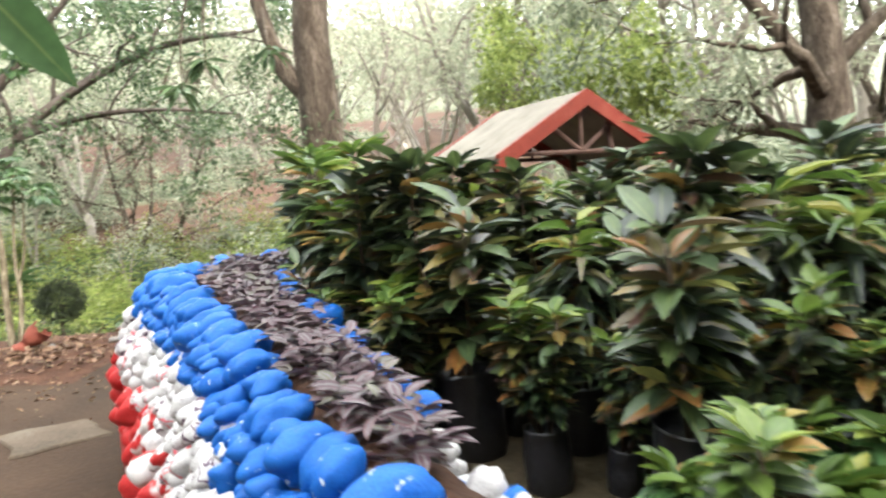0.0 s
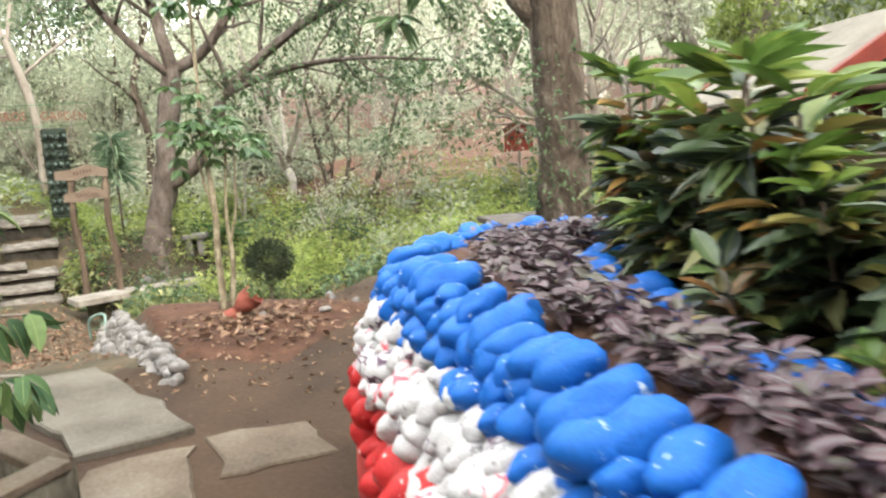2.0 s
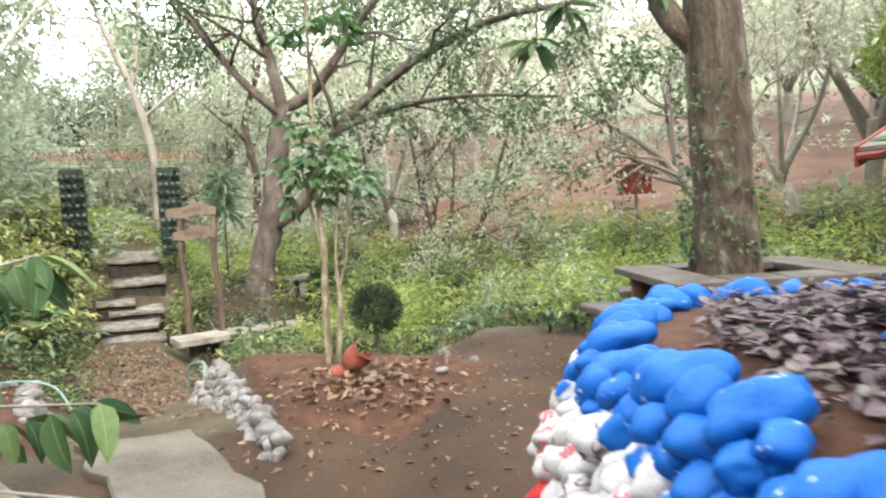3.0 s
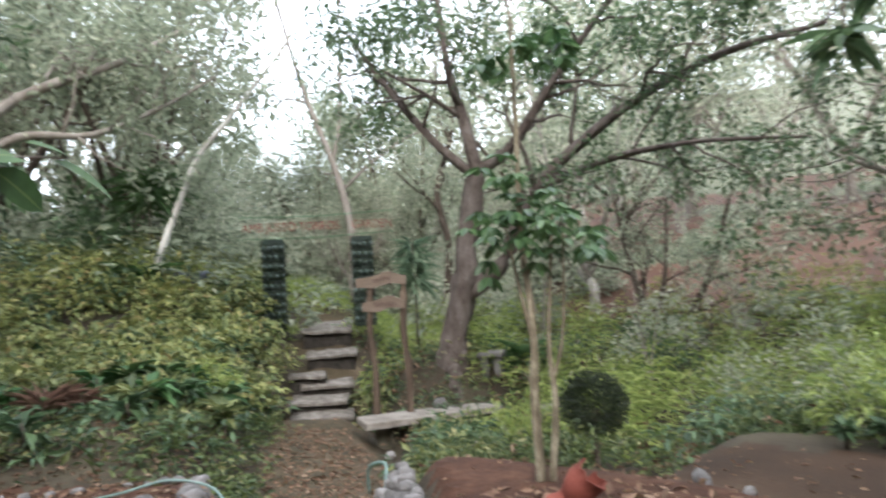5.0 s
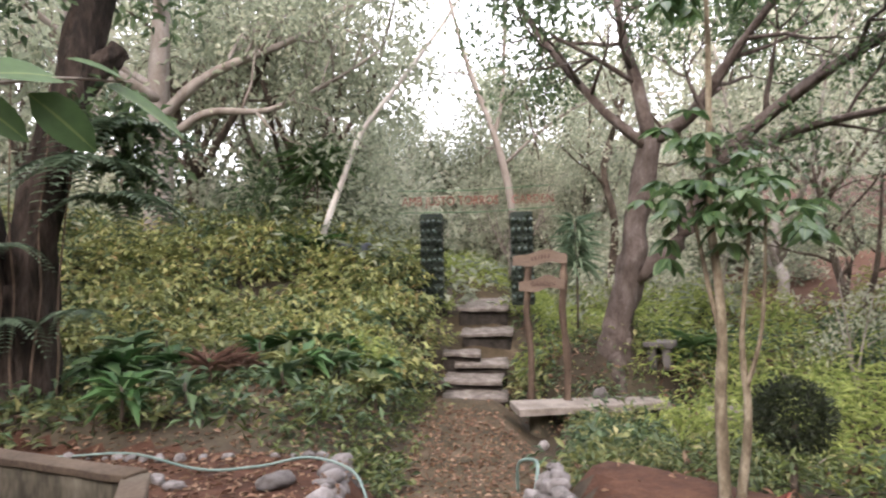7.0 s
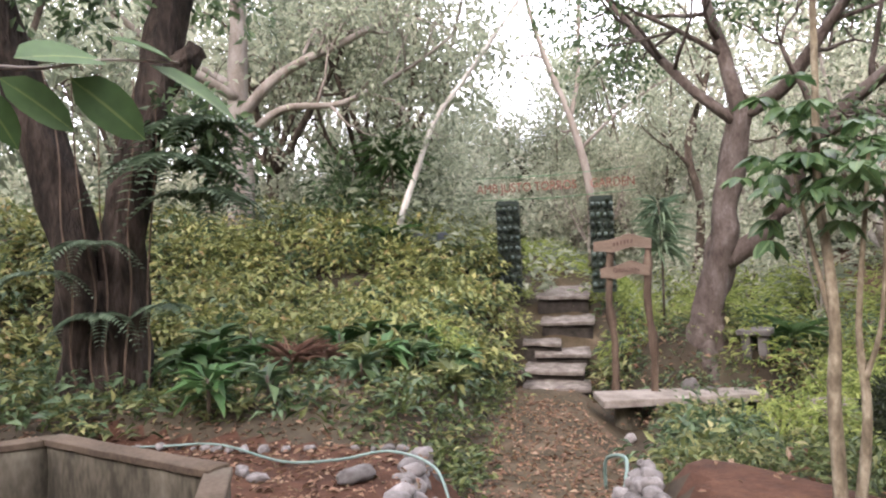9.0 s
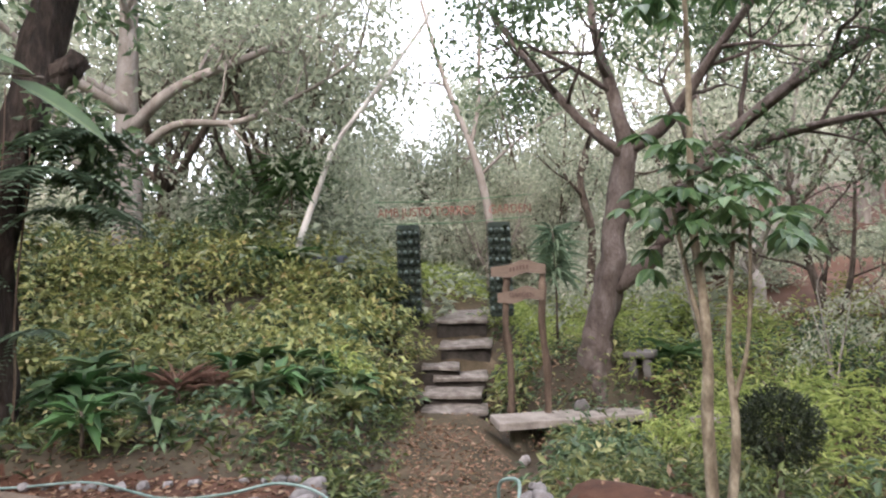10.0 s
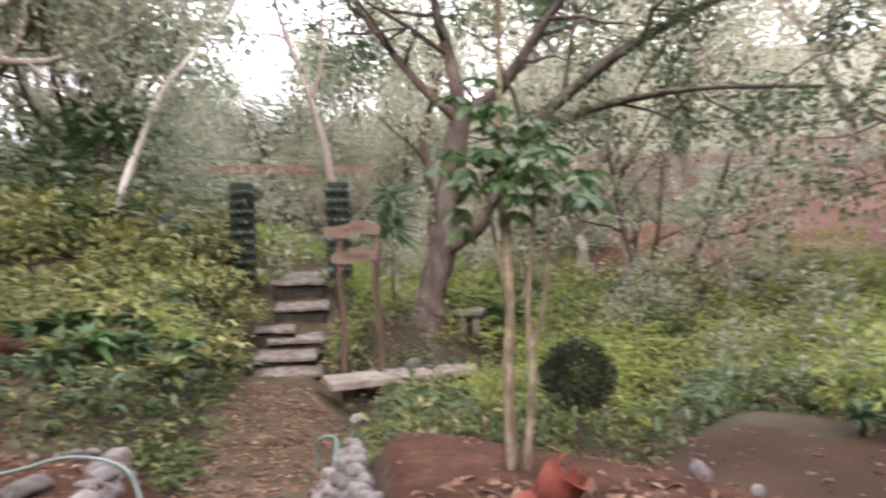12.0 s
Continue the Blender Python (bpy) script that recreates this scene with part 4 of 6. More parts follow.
# the pale pole-like leaning trunk and the thin bare trees behind the gate
tree("bare_leaning_trunk", (-14.6, 9.39, 1.9), "bare white leaning trunk without leaves", 39,
     [([(-0.03, -0.1, -0.4), (0.0, 0.02, 0.44), (0.11, 0.4, 1.49), (0.27, 0.75, 2.46), (0.61, 1.41, 3.44), (1.13, 2.17, 4.66), (1.4, 2.5, 5.3)], 0.07, 0.035, 0)], M_POLE, None)
tree("tall_bare_tree", (-15.2, 15.1, 1.2), "tall pale forked tree with sparse leaves", 41,
     [([(0, 0, 0), (0, 0, 2.0), (-0.3, -0.25, 3.8), (-0.9, -0.7, 6.0), (-1.5, -1.3, 9.5)], 0.13, 0.04, 3),
      ([(-0.3, -0.25, 3.8), (-0.2, 0.0, 5.2), (-0.2, 0.15, 8.0), (-0.1, 0.2, 10)], 0.06, 0.03, 3),
      ([(-0.2, -0.1, 3.0), (0.5, 0.5, 3.8), (1.3, 1.3, 4.5), (2.0, 1.9, 4.6)], 0.045, 0.02, 4)], M_PALEBARK, F_TREE, 2, 0.35, 0.14, 0.45, 2, 1.0, 3)
tree("crooked_tree", (-13.1, 16.4, 1.0), "thin crooked grey tree with fine twigs", 43,
     [([(0, 0, 0), (0.1, 0.1, 1.6), (-0.1, 0.0, 3.0), (0.3, 0.3, 4.6), (0.2, 0.5, 6)], 0.12, 0.04, 7)], M_BARK, F_TREEPALE, 8, 0.4, 0.13, 0.45, 2, 1.5, 3)
tree("grey_shrub_tree", (-7.3, 15.6, -0.2), "low spreading grey tree with bare twisting limbs", 45,
     [([(0, 0, 0), (-0.1, 0, 0.8), (-0.4, 0.1, 1.9), (-0.7, 0.2, 3.4)], 0.11, 0.03, 6),
      ([(0.05, 0, 0), (0.6, 0.2, 0.7), (1.1, 0.4, 1.7), (1.5, 0.5, 3.0)], 0.1, 0.03, 6),
      ([(-0.1, 0, 0.5), (0.2, 0.3, 1.5), (0.3, 0.5, 3.2)], 0.07, 0.02, 6)], M_BARK, F_TREE, 6, 0.3, 0.1, 0.5, 2, 1.1, 3)
tree("pale_spreading_tree", (-1.4, 13.9, 0.1), "pale grey many-branched tree leaning over the dry hillside", 47,
     [([(0, 0, 0), (-0.15, 0, 0.8), (-0.6, 0.0, 1.6), (-1.3, 0.1, 2.3), (-2.4, 0.2, 3.0)], 0.13, 0.03, 12),
      ([(-0.1, 0, 0.7), (0.15, 0.1, 1.8), (0.1, 0.2, 3.0), (0.5, 0.4, 4.6)], 0.11, 0.03, 11),
      ([(-0.6, 0, 1.6), (-0.8, 0.2, 2.8), (-0.6, 0.3, 4.2)], 0.08, 0.02, 9)], M_PALEBARK, F_TREEPALE, 2, 0.35, 0.12, 0.5, 2, 1.4, 3)
tree("pale_wood_tree", (-16.4, 6.6, 1.6), "large pale tree with long level branches", 49,
     [([(0, 0, 0), (0, 0.1, 1.4), (-0.1, 0.1, 3.2), (-0.2, 0.2, 5.5), (-0.2, 0.2, 8)], 0.32, 0.12, 5),
      ([(0, 0.1, 2.4), (0.6, 0.8, 3.1), (1.2, 1.9, 3.2), (1.9, 3.0, 3.8), (2.3, 3.9, 4.5)], 0.1, 0.02, 9),
      ([(0, 0.1, 3.0), (0.5, 0.9, 3.9), (1.4, 2.4, 4.7), (2.0, 3.6, 5.6)], 0.13, 0.04, 8),
      ([(0, 0.1, 3.4), (-0.2, -1.2, 4.2), (0, -2.6, 5.2)], 0.12, 0.04, 6)], M_PALEBARK, F_TREE, 7, 0.4, 0.14, 0.45, 2, 1.3, 3)
tree("far_brown_tree", (6.0, 10.2, 0), "thick brown trunk beyond the nursery plants", 51,
     [([(0, 0, 0), (0, 0, 1.5), (-0.1, 0, 3.2), (-0.3, 0.2, 6)], 0.4, 0.22, 6),
      ([(-0.1, 0, 2.6), (-0.6, 0.1, 3.3), (-1.6, 0.2, 4.6), (-3, 0.3, 6)], 0.16, 0.06, 6)], M_BARK, F_TREE, 14, 0.4, 0.16, 0.45, 2, 1.6, 3)


# ---- wood all round ----
def wood_tree(seed, height, bark, leafmat, leaf, per, label, low=0.2):
    r = np.random.RandomState(seed)
    paths = []
    fork = height * low
    paths.append(([(0, 0, -0.4), (r.normal(0, 0.1), r.normal(0, 0.1), fork * 0.5), (r.normal(0, 0.2), r.normal(0, 0.2), fork)], 0.022 * height, 0.016 * height, 0))
    for k in range(5):
        a = k * 1.26 + r.rand()
        s = height * 0.36 * r.uniform(0.6, 1.2)
        paths.append(([(0, 0, fork * r.uniform(0.7, 1.0)), (s * 0.55 * math.cos(a), s * 0.55 * math.sin(a), height * r.uniform(0.35, 0.5)), (s * math.cos(a), s * math.sin(a), height * r.uniform(0.55, 1.0))], 0.012 * height, 0.003 * height, 6))
    return tree("wood_tree", (0, 0, 0), label, seed, paths, bark, leafmat, per, 0.085 * height, leaf, 0.5, 2, height * 0.15, 3, 0.05, 7, group="trees of the wood")


WOOD = [wood_tree(61, 9, M_BARK, F_TREE, 0.19, 5, "grey-green woodland tree with a loose crown"), wood_tree(62, 11, M_PALEBARK, F_TREEPALE, 0.2, 4, "woodland tree with thin foliage, paled in colour for haze"),
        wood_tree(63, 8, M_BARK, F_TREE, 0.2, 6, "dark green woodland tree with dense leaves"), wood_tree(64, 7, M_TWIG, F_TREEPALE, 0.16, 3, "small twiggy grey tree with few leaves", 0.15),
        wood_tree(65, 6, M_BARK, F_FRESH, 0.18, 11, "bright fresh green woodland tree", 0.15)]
rng = random.Random(77)
used = set()


def plant_wood(k, x, y, s):
    m = pose(x, y, ground_z(x, y) - 0.1, rng.uniform(-4, 4), rng.uniform(-4, 4), rng.uniform(0, 360)) @ Matrix.Diagonal((s, s, s * rng.uniform(0.9, 1.15), 1))
    if k in used:
        copy_thing(WOOD[k], m)
    else:
        used.add(k)
        WOOD[k].matrix_basis = m


for k, x, y, s in ((4, 3.0, 14.5, 0.72), (1, 5.2, 14.5, 0.9), (2, -17.5, 10.5, 0.9), (2, -19.5, 10.6, 0.95), (0, -19.5, 8.2, 1.0), (2, -12.6, 1.6, 0.9), (0, -11.5, 0.5, 0.9), (3, -9.4, 17.2, 0.9), (0, -11.2, 19.5, 0.8), (3, -0.2, 17.0, 0.9), (1, 1.2, 16.5, 0.85), (3, 7.5, 13.5, 0.8), (1, 10.5, 9, 0.8), (1, 3.0, 19, 0.9)):
    plant_wood(k, x, y, s)
TALL = (9, 11, 8, 7, 6)
for ring, count, kinds, size in ((21, 24, (0, 1, 2, 3, 0), 0.95), (29, 26, (0, 1, 2, 1, 0), 1.2), (42, 30, (0, 1, 2, 0), 1.7)):
    for i in range(count):
        a = 360 * (i + rng.uniform(-0.3, 0.3)) / count
        d = ring * rng.uniform(0.88, 1.12)
        x, y = -2.7 - d * math.sin(radians(a)), 3.5 + d * math.cos(radians(a))
        gap = abs((a - 54 + 180) % 360 - 180)
        # mostly the haze-coloured pale kinds in this direction
        k = rng.choice((1, 3, 1, 0) if -45 < (a + 180) % 360 - 180 < 24 else kinds)
        s = size * rng.uniform(0.8, 1.2)
        if ring < 25 and -24 < (a + 180) % 360 - 180 < 22:
            continue
        if gap < 14:
            s = min(s, (d * (0.22 + 0.006 * gap) + 1.4 - ground_z(x, y)) / TALL[k])
        plant_wood(k, x, y, s)


for _ in range(22):
    a, d = 54 + rng.uniform(-13, 13), rng.uniform(17.5, 27)
    x, y = -2.7 - d * math.sin(radians(a)), 3.5 + d * math.cos(radians(a))
    k = rng.choice((0, 2, 1))
    plant_wood(k, x, y, (d * rng.uniform(0.17, 0.29) + 1.4 - ground_z(x, y)) / TALL[k])

for i in range(9):
    a, d = -26 + 49 * i / 8 + rng.uniform(-1.5, 1.5), rng.uniform(23, 29)
    plant_wood(rng.choice((1, 0, 3, 1)), -2.7 - d * math.sin(radians(a)), 3.5 + d * math.cos(radians(a)), rng.uniform(0.75, 1.0))

# unseen trees behind the camera, added to shade the planter and yard
for k, x, y, t in ((2, 4.6, -4.2, 1.15), (0, 1.6, -6.2, 1.1), (2, -1.6, -7.4, 1.2), (0, 7.2, -1.5, 1.05), (2, 3.8, -8.5, 1.3), (0, -4.5, -6.5, 1.1), (2, 6.4, -5.6, 1.2)):
    plant_wood(k, x, y, t)

# ---- undergrowth ----
def cover(name, label, material, tests, count, height, leaf, wide, seed, shape=CHIP, clump=8, spread=0.16, rise=0.5):
    """Low plants scattered over a stretch of ground: tests(x, y) says how likely a clump is."""
    r = np.random.RandomState(seed)
    pos, ways, ln = [], [], []
    (x0, x1, y0, y1), likely = tests
    made = 0
    while made < count:
        x, y = r.uniform(x0, x1), r.uniform(y0, y1)
        k = likely(x, y)
        made += 1
        if r.rand() > k:
            continue
        h = height * r.uniform(0.5, 1.15) * (0.6 + 0.6 * noise.noise(Vector((x * 0.7, y * 0.7, seed))) + 0.2)
        base = np.array([x, y, ground_z(x, y)])
        n = clump
        off = r.normal(0, spread, (n, 3))
        zz = h * r.rand(n) ** 0.6
        off[:, 2] = zz
        pos.append(base + off)
        w = r.normal(0, 0.8, (n, 3))
        w[:, 2] = r.uniform(-0.3, rise, n)
        ways.append(w)
        ln.append(leaf * r.uniform(0.6, 1.3, n))
    pos, ways, ln = np.concatenate(pos), np.concatenate(ways), np.concatenate(ln)
    return tagged(new(name, leaves(name, shape, pos, ways, ln, ln * wide, material, 0.5, seed)), label, "undergrowth", kind="stuff")


def polar(x, y):
    return math.hypot(x + 2.7, y - 3.5), math.degrees(math.atan2(-(x + 2.7), y - 3.5))


def on_slope(x, y):
    d, a = polar(x, y)
    s = Vector((x + 10.3, y - 9.68))
    if s.dot(STAIR_DIR) > -0.6 and abs(s.x * -STAIR_DIR.y + s.y * STAIR_DIR.x) < 0.7:
        return 0
    along, side = beside_path(x, y)
    return smooth(8.3, 9.2, d) * (1 - smooth(13.5, 16.5, d)) * smooth(0.9, 1.3, side) * smooth(-2, 1, 100 - a)


def near_path(x, y):
    along, side = beside_path(x, y)
    k = smooth(0.62, 0.95, side) * (1 - smooth(5.5, 7.5, side)) * smooth(2.2, 2.8, along + 0.35 * max(0, side - 2)) * (1 - smooth(6.6, 7.4, along))
    return k * (0.3 + 0.7 * (noise.noise(Vector((x * 1.3, y * 1.3, 4))) > -0.05))


def right_weeds(x, y):
    d, a = polar(x, y)
    along, side = beside_path(x, y)
    if math.hypot(x + 4.9, y - 8.3) < 0.45 or (Vector((x + 8.5, y - 10.2)).length < 1.2 and d < 9.9):
        return 0
    k = smooth(0.75, 1.0, -side) * (1 - smooth(13, 16, d)) * smooth(-30, -14, a)
    k *= 0.3 + 0.7 * (noise.noise(Vector((x * 1.1, y * 1.1, 6))) > -0.12)
    return k * max(smooth(7.25, 7.6, y), smooth(-5.7, -6.1, x)) * max(smooth(-3.9, -4.6, x), smooth(8.9, 9.2, y)) * (1 - smooth(9.8, 10.4, along))


def far_floor(x, y):
    d, a = polar(x, y)
    if region(x, y) == 3:
        return 0.05
    return smooth(11, 14, d) * (1 - smooth(34, 40, d))


def bushes(name, label, material, tests, tries, radius, height, per, leaf, wide, seed, shape=CHIP, up=0.5):
    """Rounded low bushes: leaves on and in uneven domes."""
    r = np.random.RandomState(seed)
    (x0, x1, y0, y1), likely = tests
    pos, ways, ln = [], [], []
    for _ in range(tries):
        x, y = r.uniform(x0, x1), r.uniform(y0, y1)
        if r.rand() > likely(x, y):
            continue
        R, h = radius * r.uniform(0.6, 1.3), height * r.uniform(0.6, 1.3)
        n = int(per * r.uniform(0.7, 1.2))
        a, e = r.uniform(0, 6.28, n), np.arcsin(r.uniform(0.05, 1, n))
        d = np.stack([np.cos(a) * np.cos(e), np.sin(a) * np.cos(e), np.sin(e)], 1)
        k = r.uniform(0.65, 1.08, (n, 1))
        pos.append(np.array([x, y, ground_z(x, y)]) + d * k * [R, R, h] + r.normal(0, 0.03, (n, 3)))
        ways.append(d * [1, 1, 0.1] + r.normal(0, 0.45, (n, 3)) * [1, 1, 0.6] + [0, 0, r.uniform(-0.25, up - 0.35)])
        ln.append(leaf * r.uniform(0.6, 1.3, n))
    pos, ways, ln = np.concatenate(pos), np.concatenate(ways), np.concatenate(ln)
    return tagged(new(name, leaves(name, shape, pos, ways, ln, ln * wide, material, 0.18, seed)), label, "undergrowth", kind="stuff")


def near_weeds(x, y):
    return right_weeds(x, y) * (1 - smooth(6.4, 8.4, polar(x, y)[0]))


def far_weeds(x, y):
    return right_weeds(x, y) * (0.12 + 0.88 * smooth(6.4, 8.4, polar(x, y)[0]))


def gate_verge(x, y):
    s = Vector((x + 10.3, y - 9.68))
    u, v = s.dot(STAIR_DIR), abs(s.x * -STAIR_DIR.y + s.y * STAIR_DIR.x)
    return smooth(2.2, 3.0, u) * (1 - smooth(9, 12, u)) * smooth(0.45, 0.7, v if u < 5.5 else 2.0) * (1 - smooth(3.5, 5, v))


SLOPE = ((-18, -6, 1, 15), on_slope)
NEAR = ((-9, -2, 6, 12), near_weeds)
FAR = ((-12, 3, 6, 18), far_weeds)
bushes("near_weeds", "dark green ferny weeds beside the slab and the bed", F_HERB, NEAR, 330, 0.36, 0.3, 120, 0.085, 0.3, 141, BROADCHIP)
bushes("gate_verge_plants", "yellow-green low plants beyond the gate", F_FRESH, ((-21, -9, 9, 20), gate_verge), 620, 0.4, 0.42, 90, 0.12, 0.34, 142)
HOLLOW = ((-12, 3, 6, 18), right_weeds)
bushes("slope_shrubs", "dense yellow-green shrubs covering the slope", F_UNDER, SLOPE, 850, 0.5, 0.55, 105, 0.165, 0.42, 101, BROADCHIP)
bushes("slope_dark_shrubs", "dark green shrubs between the lighter ones on the slope", F_TREEDARK, SLOPE, 240, 0.42, 0.5, 80, 0.17, 0.4, 112, BROADCHIP)
bushes("slope_shrub_tops", "light yellow-green shrub tops", F_WEED, SLOPE, 330, 0.36, 0.72, 34, 0.18, 0.36, 102, BROADCHIP)
cover("path_side_herbs", "small light green herbs beside the path", F_WEED, ((-12, -4.5, 2.5, 11), near_path), 900, 0.22, 0.11, 0.42, 103, BROADCHIP, 9, 0.1)
def path_verge(x, y):
    along, side = beside_path(x, y)
    return smooth(0.5, 0.75, side) * (1 - smooth(1.1, 1.9, side)) * smooth(1.7, 2.1, along) * (1 - smooth(6.2, 6.9, along))


cover("verge_herbs", "bright green ferny herbs along the edge of the path", F_HERB, ((-11, -5.5, 4.5, 10), path_verge), 1500, 0.2, 0.085, 0.4, 123, BROADCHIP, 9, 0.07)
cover("bank_grass", "thin grass and stalks among the leaf litter", F_HERB, ((-12, -5.5, 2.5, 10), near_path), 1500, 0.03, 0.16, 0.1, 143, SLIM, 7, 0.09, 1.6)
cover("bank_herbs", "dark green herbs on the shaded bank", F_TREEDARK, ((-12, -4.5, 2.5, 11), near_path), 1100, 0.28, 0.13, 0.36, 113, BROADCHIP, 9, 0.12)
bushes("low_weeds", "fresh green weeds filling the hollow", F_WEED, FAR, 210, 0.42, 0.42, 85, 0.15, 0.36, 104, BROADCHIP)
bushes("dark_weeds", "darker olive weeds filling the hollow", F_TREEDARK, HOLLOW, 150, 0.42, 0.38, 70, 0.16, 0.32, 108, BROADCHIP)
bushes("ferny_weeds", "yellow-green ferny weeds", F_FRESH, FAR, 520, 0.45, 0.85, 150, 0.12, 0.2, 105)
def tree_foot(x, y):
    q = math.hypot(x + 8.9, y - 11.0)
    d = math.hypot(x + 8.87, y - 11.2)
    return (1 - smooth(1.3, 2.4, q)) * smooth(0.2, 0.4, d) * smooth(-0.95, -1.2, beside_path(x, y)[1] if y < 10 else -2)


FOOT = ((-11.4, -6.4, 8.6, 13.4), tree_foot)
cover("tree_foot_herbs", "small dark herbs round the foot of the leaning tree", F_TREEDARK, FOOT, 900, 0.2, 0.1, 0.36, 131, BROADCHIP, 8, 0.1)
cover("tree_foot_weeds", "light green weeds round the foot of the leaning tree", F_WEED, FOOT, 700, 0.22, 0.09, 0.36, 132, BROADCHIP, 8, 0.1)
cover("tree_foot_litter", "dry brown leaves round the foot of the leaning tree", F_DEAD, FOOT, 1000, 0.04, 0.09, 0.45, 133, CHIP, 6, 0.14)
cover("hollow_ground_plants", "small plants between the weeds", F_UNDER, FAR, 1500, 0.22, 0.13, 0.36, 107, CHIP, 8, 0.12)
cover("dry_litter_plants", "brown dry stalks and leaves between the weeds", F_DEAD, HOLLOW, 1500, 0.2, 0.13, 0.25, 109, CHIP, 7, 0.14)
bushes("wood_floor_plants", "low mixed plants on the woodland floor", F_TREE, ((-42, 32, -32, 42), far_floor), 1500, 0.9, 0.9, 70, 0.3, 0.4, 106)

# thin dry shrubs in the hollow and on the dry hillside
shrub = tree("dry_shrub", (-6.2, 12.6, 0), "thin grey twiggy shrub with few pale leaves", 71,
             [([(0, 0, -0.1), (0.05, 0.02, 0.5), (0.2, 0.1, 1.3)], 0.025, 0.008, 4), ([(0, 0, -0.1), (-0.1, 0.1, 0.5), (-0.3, 0.2, 1.2)], 0.02, 0.007, 4), ([(0, 0, 0), (0.0, -0.1, 0.6), (-0.05, -0.25, 1.5)], 0.02, 0.007, 4)],
             M_TWIG, F_TREEPALE, 3, 0.14, 0.09, 0.4, 1, 0.5, 3, category="shrub", group="dry shrubs", sides=6)
shrub.matrix_basis = pose(-6.2, 12.6, ground_z(-6.2, 12.6))
rng = random.Random(88)
for x, y, s in ((-5.4, 14.6, 1.1), (-1.0, 15.8, 1.2), (-9.2, 14.6, 1.4), (-10.6, 13.6, 1.2)):
    copy_thing(shrub, pose(x, y, ground_z(x, y) - 0.03, 0, 0, rng.uniform(0, 360)) @ Matrix.Diagonal((s, s, s, 1)))


def one_bush(name, at, label, material, R, h, per, leaf, wide, seed, shape=BROADCHIP):
    """A single leafy bush as a thing of its own."""
    r = np.random.RandomState(seed)
    ob = thing(name, (at[0], at[1], ground_z(at[0], at[1])), label, "bush")
    a, e = r.uniform(0, 6.28, per), np.arcsin(r.uniform(0.0, 1, per))
    d = np.stack([np.cos(a) * np.cos(e), np.sin(a) * np.cos(e), np.sin(e)], 1)
    lump = np.array([1 + 0.35 * noise.noise(Vector(q) * 2.2 + Vector((seed, 0, 0))) for q in d])[:, None]
    pos = d * r.uniform(0.35, 1.05, (per, 1)) * lump * [R, R, h] + [0, 0, 0.08]
    ln = leaf * r.uniform(0.6, 1.3, per)
    child("foliage", leaves("foliage", shape, pos, d * [1, 1, 0.3] + r.normal(0, 0.5, (per, 3)), ln, ln * wide, material, 0.4, seed), ob)
    stems = [tube([(0, 0, -0.05), (0.3 * R * math.cos(k * 2.1), 0.3 * R * math.sin(k * 2.1), h * 0.4), (0.6 * R * math.cos(k * 2.1), 0.6 * R * math.sin(k * 2.1), h * 0.75)], [0.012, 0.009, 0.005], 5) for k in range(3)]
    for v, f in stems:
        child("stem", mesh_of("stem", v, f, M_TWIG, True), ob)
    return ob


for k, (x, y, R, h, m, lab) in enumerate(((-6.9, 10.9, 0.6, 0.75, F_FRESH, "yellow-green feathery bush in the hollow"), (-6.2, 11.4, 0.65, 0.7, F_FRESH, "yellow-green feathery bush in the hollow"), (-7.6, 12.0, 0.7, 0.9, F_WEED, "light green bush beside the leaning tree"), (-9.3, 12.0, 0.6, 1.1, F_FRESH, "soft bright green bush beside the stair"),
                                          (-5.2, 11.6, 0.6, 0.5, F_FRESH, "low bright yellow-green bush"), (-3.9, 10.6, 0.55, 0.5, F_WEED, "low light green bush among weeds"), (-2.9, 10.2, 0.5, 0.55, F_FERN, "dusty blue-green bush near the table"), (-1.9, 12.6, 0.6, 0.7, F_FERN, "dusty blue-green bush on the dry slope"),
                                          (-4.0, 13.6, 0.6, 1.0, F_TREEPALE, "pale white-flecked bush on the dry slope"), (-6.6, 14.2, 0.8, 0.7, F_TREEPALE, "pale cream-leaved bush in the hollow"), (-5.6, 9.6, 0.5, 0.42, F_WEED, "low light green bush among weeds"), (-6.6, 8.4, 0.5, 0.4, F_TREEDARK, "dark green low bush beside the path"), (-7.3, 9.2, 0.45, 0.4, F_WEED, "green bush beside the stone slab"), (-6.1, 7.7, 0.45, 0.35, F_WEED, "low green bush by the bed"), (-11.0, 9.0, 0.5, 0.6, F_UNDER, "yellow-green bush at the foot of the stair"), (-10.6, 8.4, 0.5, 0.5, F_WEED, "light green bush at the foot of the stair"), (-11.8, 9.8, 0.55, 0.6, F_UNDER, "yellow-green bush beside the stair"), (-10.0, 7.6, 0.35, 0.35, F_FRESH, "bright yellow-green fern clump beside the path"), (-9.4, 6.7, 0.3, 0.3, F_WEED, "small light green clump in leaf litter"))):
    one_bush("bush", (x, y), lab, m, R, h, 420, 0.1 if m is F_FRESH else 0.12, 0.22 if m is F_FRESH else 0.34, 700 + k)

